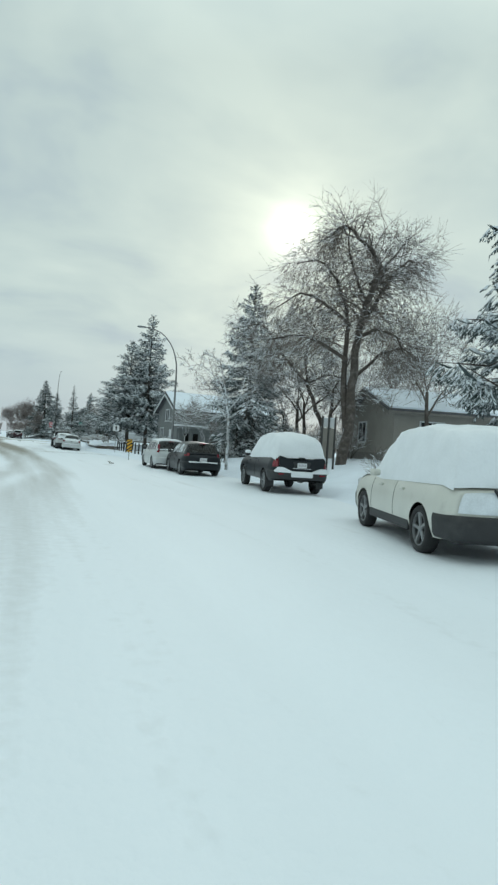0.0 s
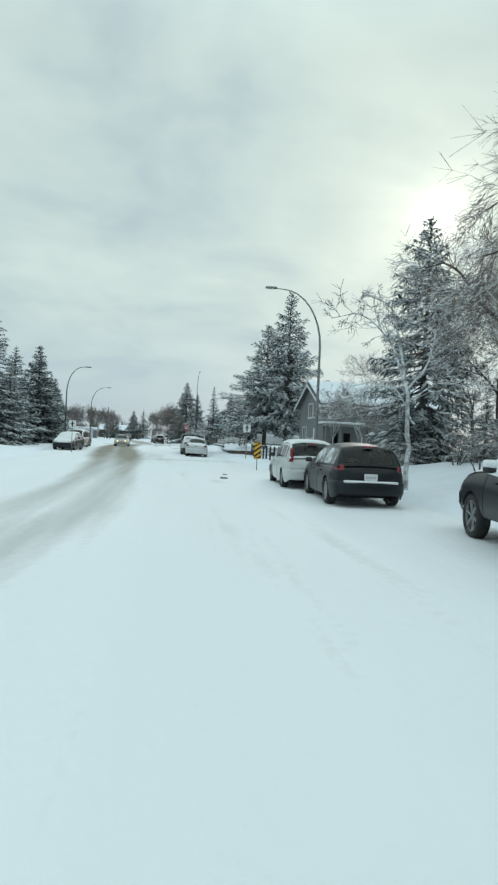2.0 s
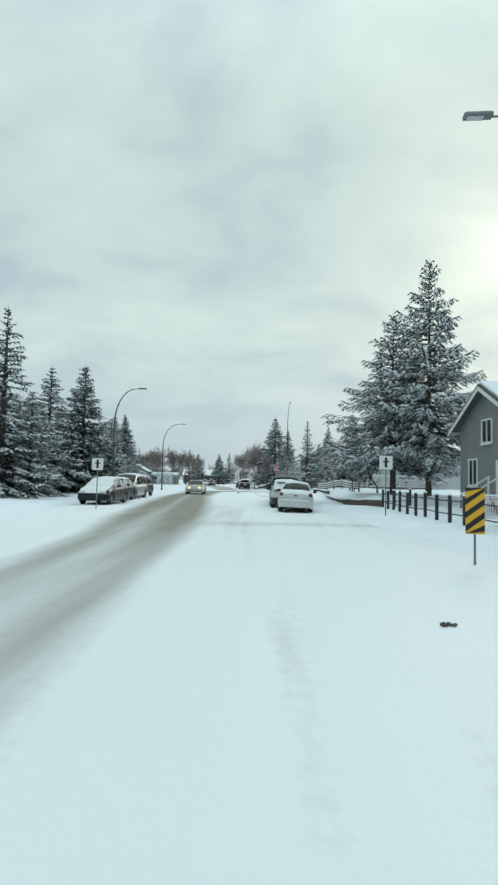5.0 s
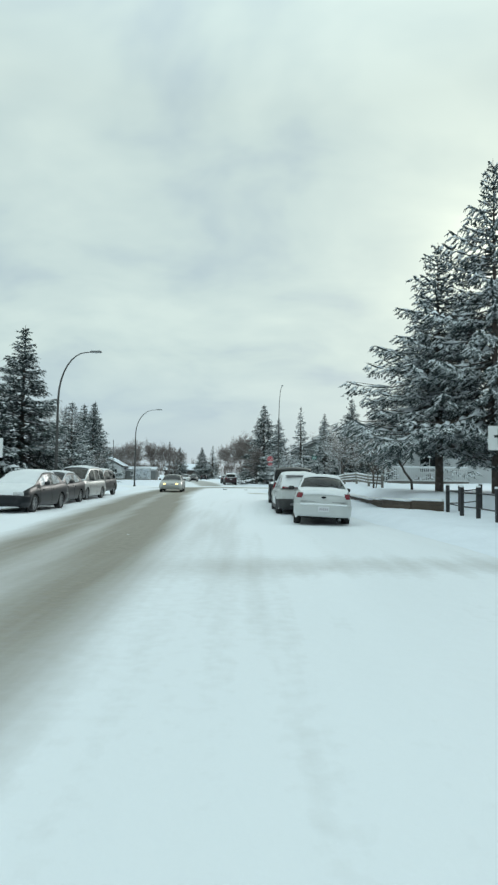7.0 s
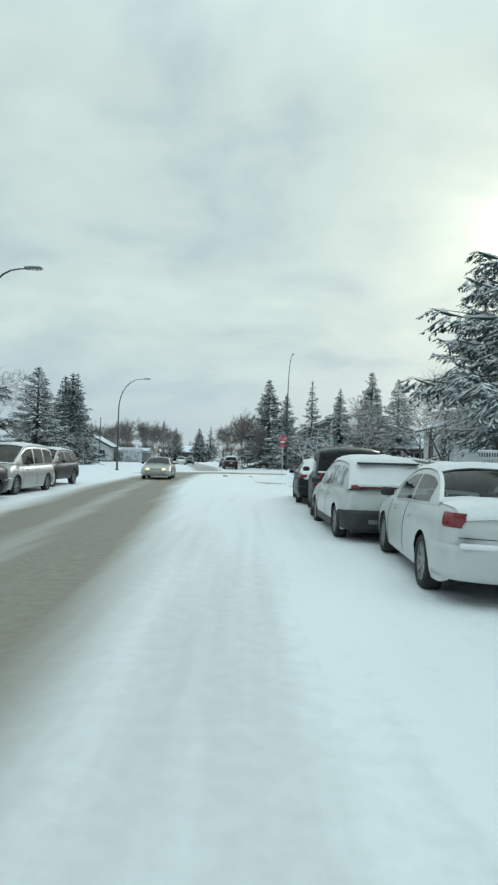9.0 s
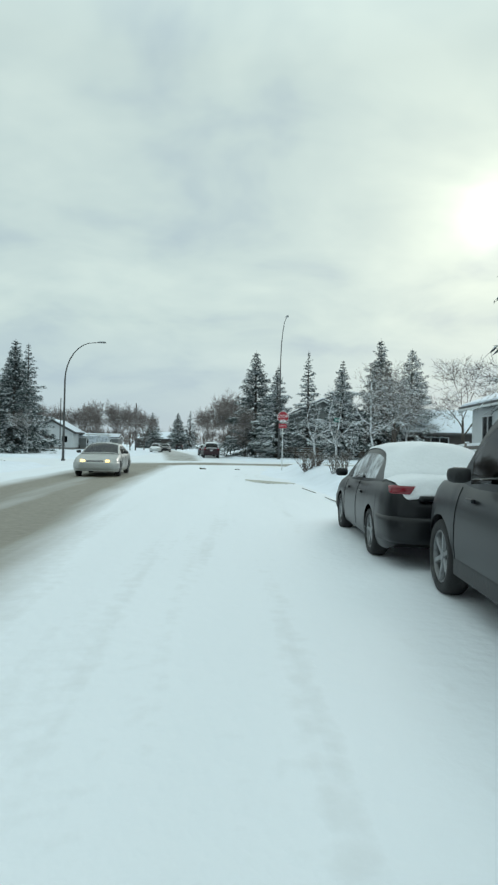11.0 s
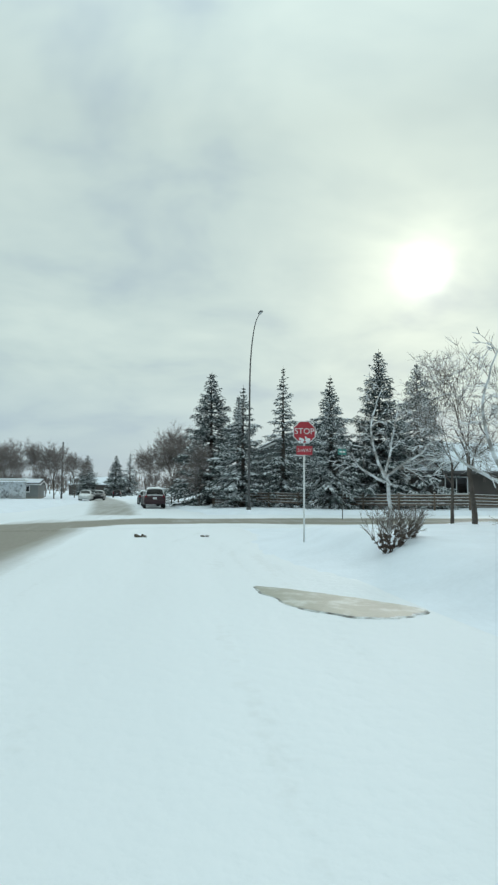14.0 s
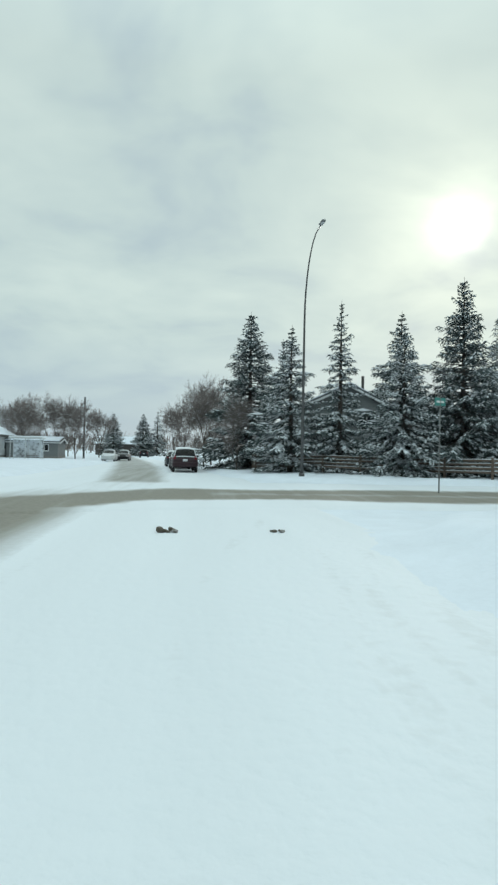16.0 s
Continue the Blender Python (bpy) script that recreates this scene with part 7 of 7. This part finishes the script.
def house(label, m, size_x, size_y, wall_h, roof_h, wall_mat, trim, windows=(), ridge="x", over=0.5, chimney=None, door=None, siding=0.0):
    """A gabled house with its middle at the origin of m; windows: (side, along, z, w, h)."""
    e = empty("house", m, label, "house", "houses along the street")
    X, Y = size_x / 2, size_y / 2
    bm = box_bm(-X, X, -Y, Y, -0.4, wall_h)
    part("wall", bm, wall_mat, e)
    part("foundation", box_bm(-X - 0.03, X + 0.03, -Y - 0.03, Y + 0.03, -0.45, 0.35), CONCRETE, e)
    if siding:
        for s in range(int(wall_h / siding)):
            z = 0.36 + s * siding
            if z > wall_h - 0.03:
                break
            for x0, x1, y0, y1 in ((-X - 0.018, X + 0.018, -Y - 0.018, -Y), (-X - 0.018, -X, -Y, Y)):
                part("siding_board", box_bm(x0, x1, y0, y1, z, z + siding - 0.025), wall_mat, e)
    A, B = (X, Y) if ridge == "x" else (Y, X)
    rot = pose(0, 0, 0) if ridge == "x" else pose(0, 0, 0, 0, 0, 90)
    L, S = A + over, B + over
    drop = roof_h * over / B
    for k, (t, up, mat, nm) in enumerate(((0.14, 0.0, ROOF, "roof"), (0.13, 0.142, SNOW, "roof_snow"))):
        cut = 0.0 if k == 0 else 0.10
        for s in (-1, 1):
            z0, z1 = wall_h - drop + up, wall_h + roof_h + up
            v = [(-L + cut, s * (S - cut), z0), (L - cut, s * (S - cut), z0), (L - cut, 0, z1), (-L + cut, 0, z1)]
            v += [(x, y, z + t) for x, y, z in v]
            f = [(0, 1, 2, 3), (7, 6, 5, 4), (0, 4, 5, 1), (1, 5, 6, 2), (2, 6, 7, 3), (3, 7, 4, 0)]
            o = mesh_object(nm, v, f, mat, e, "thick snow on the roof" if k else "dark shingle roof")
            o.matrix_basis = rot
    for s in (-1, 1):  # gable triangles and barge boards
        v = [(s * A, -B, wall_h), (s * A, B, wall_h), (s * A, 0, wall_h + roof_h - 0.02)]
        v += [(x - s * 0.1, y, z) for x, y, z in v]
        o = mesh_object("gable", v, [(0, 1, 2), (3, 5, 4), (0, 3, 4, 1), (1, 4, 5, 2), (2, 5, 3, 0)], wall_mat, e)
        o.matrix_basis = rot
        for q in (-1, 1):
            zl = wall_h - drop
            v = [(s * L, q * S, zl), (s * L, 0, wall_h + roof_h), (s * L, 0, wall_h + roof_h - 0.2), (s * L, q * S, zl - 0.2)]
            v += [(x + s * 0.03, y, z) for x, y, z in v]
            o = mesh_object("barge_board", v, [(0, 1, 2, 3), (7, 6, 5, 4), (0, 4, 5, 1), (1, 5, 6, 2), (2, 6, 7, 3), (3, 7, 4, 0)], trim, e)
            o.matrix_basis = rot
    for s in (-1, 1):
        o = part("gutter", box_bm(-L, L, s * S - 0.05, s * S + 0.05, wall_h - drop - 0.10, wall_h - drop + 0.02, 0.02), trim, e)
        o.matrix_basis = rot
    for side, along, z, w, h in windows:
        base = {"-y": pose(along, -Y - 0.03, z), "-x": pose(-X - 0.03, along, z, 0, 0, -90), "+x": pose(X + 0.03, along, z, 0, 0, 90)}[side]
        window(e, w, h, TRIM_WHITE, base)
    if door:
        side, along, w, h = door
        o = part("door", box_bm(-w / 2, w / 2, -0.04, 0.05, 0.0, h, 0.01), TRIM_WHITE if w < 1.5 else TRIM_DARK, e, "house door")
        o.matrix_basis = {"-y": pose(along, -Y - 0.02, 0.3), "-x": pose(-X - 0.02, along, 0.3, 0, 0, -90)}[side]
    if chimney:
        cx, cy, ch = chimney
        o = part("chimney", box_bm(cx - 0.10, cx + 0.10, cy - 0.10, cy + 0.10, wall_h, ch, 0.01), TRIM_DARK, e, "thin metal chimney")
    return e


house("beige stucco bungalow with snow on its low roof", at_ground(26.9, 23.2, -14), 11.0, 8.4, 2.95, 1.35, STUCCO_BEIGE, WOOD_GREY,
      (("-x", 1.2, 1.0, 1.5, 1.35), ("-y", -3.2, 1.0, 1.5, 1.3), ("-y", 2.4, 1.0, 1.6, 1.3)), "x", 0.6)
house("tall grey gabled house with white trim and snowy roof", at_ground(19.1, 48.9, 3), 10.0, 6.6, 4.2, 1.65, STUCCO_GREY, TRIM_WHITE,
      (("-x", 0.0, 3.2, 1.1, 1.1), ("-x", 1.6, 1.2, 1.0, 1.3), ("-y", 1.5, 3.0, 1.2, 1.1)), "x", 0.45, door=("-x", -1.4, 0.95, 2.05))
house("pale sided corner house with white trim", at_ground(20.2, 83.0, -4), 9.0, 8.0, 3.5, 1.7, SIDING_WHITE, TRIM_WHITE,
      (("-x", -1.8, 1.4, 1.7, 1.4), ("-x", 1.6, 1.4, 1.5, 1.4), ("-y", -2.2, 1.4, 1.6, 1.4)), "y", 0.6, siding=0.2)
house("grey-green house with a low snowy gable behind spruces", at_ground(13.7, 131.0, 0), 6.2, 10.0, 5.6, 1.45, STUCCO_GREY, TRIM_WHITE,
      (("-y", -1.6, 3.4, 1.4, 1.2), ("-y", 1.6, 3.4, 1.4, 1.2)), "y", 0.5, chimney=(1.5, -4.0, 8.0), siding=0.25)
house("dark brown house wing with a low snowy gable", at_ground(20.0, 131.5, 0), 6.0, 9.0, 4.6, 1.3, SIDING_BROWN, TRIM_DARK, (("-y", 0.0, 1.3, 1.8, 1.3),), "y", 0.5, siding=0.25)
house("low brown house with wide snowy roof", at_ground(26.6, 117.0, -2), 13.0, 9.0, 3.0, 2.2, SIDING_BROWN, TRIM_DARK, (("-x", 1.0, 1.1, 1.6, 1.3), ("-y", -3.0, 1.1, 1.8, 1.3)), "x", 0.7)
house("pale sided garage house with snowy gable far down the street", at_ground(-25.8, 152, 4), 6.4, 9.0, 2.9, 1.7, SIDING_WHITE, TRIM_DARK,
      (("-y", 1.9, 1.1, 1.0, 1.1), ("+x", 1.0, 1.1, 1.6, 1.2)), "y", 0.5, door=("-y", -1.0, 2.6, 2.1), siding=0.2)
house("low pale shed with a flat snowy roof far down the street", at_ground(-19.6, 156, 4), 6.2, 6.0, 2.1, 0.5, STUCCO_GREY, TRIM_WHITE, (("-y", -1.5, 1.0, 1.0, 0.8), ("-y", 1.5, 1.0, 1.0, 0.8)), "x", 0.3)
house("dark house closing the far end of the street", at_ground(-20, 252, 0), 16, 9, 3.4, 2.0, SIDING_BROWN, TRIM_DARK, (("-y", -3.0, 1.1, 1.6, 1.2), ("-y", 3.0, 1.1, 1.6, 1.2)), "x", 0.6)

# porch steps and picket fence of the grey house, and a red garden chair
pf = empty("picket_fence", at_ground(11.9, 41.0, 0), "white wooden picket fence capped with snow", "fence")
for k in range(34):
    o = part("picket", box_bm(-0.035, 0.035, -0.012, 0.012, -0.05, 0.86, 0.006), TRIM_WHITE, pf)
    o.matrix_basis = pose(0.10 * math.sin(k * 0.4), k * 0.14, 0, 0, 0, 90)
for z in (0.2, 0.68):
    part("rail", box_bm(0.012, 0.05, -0.05, 34 * 0.14, z - 0.04, z + 0.04), TRIM_WHITE, pf)
part("snow_cap", box_bm(-0.03, 0.06, 0, 34 * 0.14, 0.86, 0.92, 0.02), SNOW_CAR, pf)

st = empty("porch_steps", at_ground(12.6, 46.9, 90), "white wooden porch steps with hand rails and snow", "stairs")
for k in range(4):
    part("step", box_bm(-0.6, 0.6, -0.28 * k - 0.28, -0.28 * k, 0.18 * (k + 0.8), 0.18 * (k + 1)), WOOD_GREY, st)
    part("step_snow", box_bm(-0.57, 0.57, -0.28 * k - 0.26, -0.28 * k - 0.02, 0.18 * (k + 1) + 0.003, 0.18 * (k + 1) + 0.07, 0.02), SNOW_CAR, st)
for s in (-0.62, 0.62):
    v, f = tube([(s, 0.0, 0.95), (s, -1.15, 1.7)], [0.04, 0.04], 4)
    mesh_object("hand_rail", v, f, TRIM_WHITE, st)
    for q in (0.0, -1.1):
        post("rail_post", st, s, q, -0.1, 0.98 - q * 0.64, 0.045, TRIM_WHITE)

CHAIR_RED = material("red_painted_wood", (0.42, 0.03, 0.06), 0.5, var=0.12, scale=4, bump=0.1)
gc = empty("garden_chair", at_ground(11.3, 39.4, 70), "red slatted wooden garden chair in the snow", "chair")
for k in range(5):
    o = part("back_slat", box_bm(-0.055, 0.055, -0.012, 0.012, 0, 0.82 - 0.05 * abs(k - 2), 0.008), CHAIR_RED, gc)
    o.matrix_basis = pose(-0.26 + k * 0.13, 0.28, 0.26, -24, 0, 0)
for k in range(4):
    o = part("seat_slat", box_bm(-0.30, 0.30, -0.055, 0.055, -0.01, 0.012, 0.005), CHAIR_RED, gc)
    o.matrix_basis = pose(0, -0.26 + k * 0.13, 0.37 - k * 0.03, -12, 0, 0)
for s in (-1, 1):
    part("arm", box_bm(s * 0.36 - 0.06, s * 0.36 + 0.06, -0.34, 0.34, 0.52, 0.545, 0.008), CHAIR_RED, gc)
    for y in (-0.28, 0.28):
        part("leg", box_bm(s * 0.34 - 0.03, s * 0.34 + 0.03, y - 0.045, y + 0.045, -0.05, 0.52, 0.006), CHAIR_RED, gc)
part("seat_snow", box_bm(-0.27, 0.27, -0.28, 0.16, 0.37, 0.47, 0.04), SNOW_CAR, gc, "snow on the seat", smooth=True)

# white deck railing behind the retaining wall
dr = empty("deck_railing", at_ground(13.3, 73.1, -4), "white deck railing with close upright bars", "railing")
part("deck", box_bm(-0.1, 5.2, 0.0, 2.2, -0.3, 0.22, 0.02), WOOD_GREY, dr)
part("deck_snow", box_bm(-0.08, 5.18, 0.06, 2.1, 0.223, 0.31, 0.03), SNOW_CAR, dr, smooth=True)
for k in range(40):
    part("bar", box_bm(k * 0.13 - 0.022, k * 0.13 + 0.022, -0.02, 0.02, 0.24, 1.12), TRIM_WHITE, dr)
part("lower_rail", box_bm(-0.06, 5.15, -0.03, 0.03, 0.24, 0.31, 0.01), TRIM_WHITE, dr)
part("hand_rail", box_bm(-0.06, 5.15, -0.05, 0.05, 1.12, 1.20, 0.01), TRIM_WHITE, dr)
part("rail_snow", box_bm(-0.04, 5.13, -0.045, 0.045, 1.203, 1.27, 0.02), SNOW_CAR, dr)

# bus shelter past the crossing
bs = empty("bus_shelter", at_ground(-17.6, 144.0, 2), "glazed bus shelter with thin pale frame and snowy roof", "bus shelter")
for x in (-1.6, 0.0, 1.6):
    for y in (0.0, 1.3):
        part("frame_post", box_bm(x - 0.035, x + 0.035, y - 0.035, y + 0.035, -0.1, 2.3), SIDING_WHITE, bs)
part("roof", box_bm(-1.8, 1.8, -0.2, 1.5, 2.3, 2.42, 0.02), SIDING_WHITE, bs)
part("roof_snow", box_bm(-1.75, 1.75, -0.15, 1.45, 2.424, 2.56, 0.05), SNOW_CAR, bs, smooth=True)
for x in (-0.8, 0.8):
    p = part("pane", box_bm(x - 0.76, x + 0.76, 1.29, 1.31, 0.25, 2.2), GLASS_SNOWY, bs)
    p.visible_shadow = False
part("bench", box_bm(-1.2, 1.2, 0.85, 1.2, 0.42, 0.47, 0.01), WOOD_GREY, bs)

# porch of the grey house with its red double door
pc = empty("porch", at_ground(15.7, 44.3, 3), "grey posted porch with a red double door and snowy roof", "porch")
for x in (-1.5, -0.4, 1.5):
    part("porch_post", box_bm(x - 0.06, x + 0.06, -0.06, 0.06, -0.2, 2.5, 0.01), STUCCO_GREY, pc)
part("porch_roof", box_bm(-1.8, 1.8, -0.3, 1.25, 2.5, 2.66, 0.02), STUCCO_GREY, pc)
part("roof_snow", box_bm(-1.75, 1.75, -0.25, 1.2, 2.663, 2.82, 0.05), SNOW_CAR, pc, smooth=True)
part("floor", box_bm(-1.7, 1.7, -0.2, 1.2, -0.2, 0.3, 0.02), WOOD_GREY, pc)
for x in (-0.47, 0.47):
    d = part("door", box_bm(x - 0.45, x + 0.45, 1.12, 1.18, 0.31, 2.25, 0.01), CHAIR_RED, pc, "red painted door leaf")
    part("door_pane", box_bm(x - 0.25, x + 0.25, 1.105, 1.12, 1.3, 2.05, 0.005), WINDOW_GLASS, d)

# ---- far woods: crowds of stems and twigs round the horizon ----


def far_woods():
    rng = np.random.default_rng(77)
    v, f = [], []
    quads = []
    for ring, (dist, n, hmin, hmax) in enumerate(((235, 210, 5, 9), (330, 300, 7, 13), (420, 300, 9, 16))):
        for k in range(n):
            a = rng.uniform(-math.pi, math.pi)
            r = dist * rng.uniform(0.88, 1.12)
            x, y = r * math.sin(a), 60 + r * math.cos(a)
            h, w = rng.uniform(hmin, hmax), rng.uniform(2.5, 5.5)
            for j in range(46):
                bx, by = x + rng.normal(0, w * 0.4), y + rng.normal(0, w * 0.4)
                z0 = rng.uniform(0, h * 0.6)
                lean = rng.normal(0, 1.1, 2)
                z1 = min(h, z0 + rng.uniform(0.25, 0.5) * h) * rng.uniform(0.85, 1.0)
                ww = rng.uniform(0.10, 0.34)
                t = rng.uniform(0, math.pi)
                dx, dy = math.cos(t) * ww, math.sin(t) * ww
                quads += [(bx - dx, by - dy, z0), (bx + dx, by + dy, z0), (bx + lean[0] + dx * 0.3, by + lean[1] + dy * 0.3, z1), (bx + lean[0] - dx * 0.3, by + lean[1] - dy * 0.3, z1)]
    ob = mesh_object("far_woods", np.array(quads), quad_faces(len(quads) // 4), TWIGS)
    tagged(ob, "grey leafless woods along the horizon", "woods", kind="stuff")


far_woods()
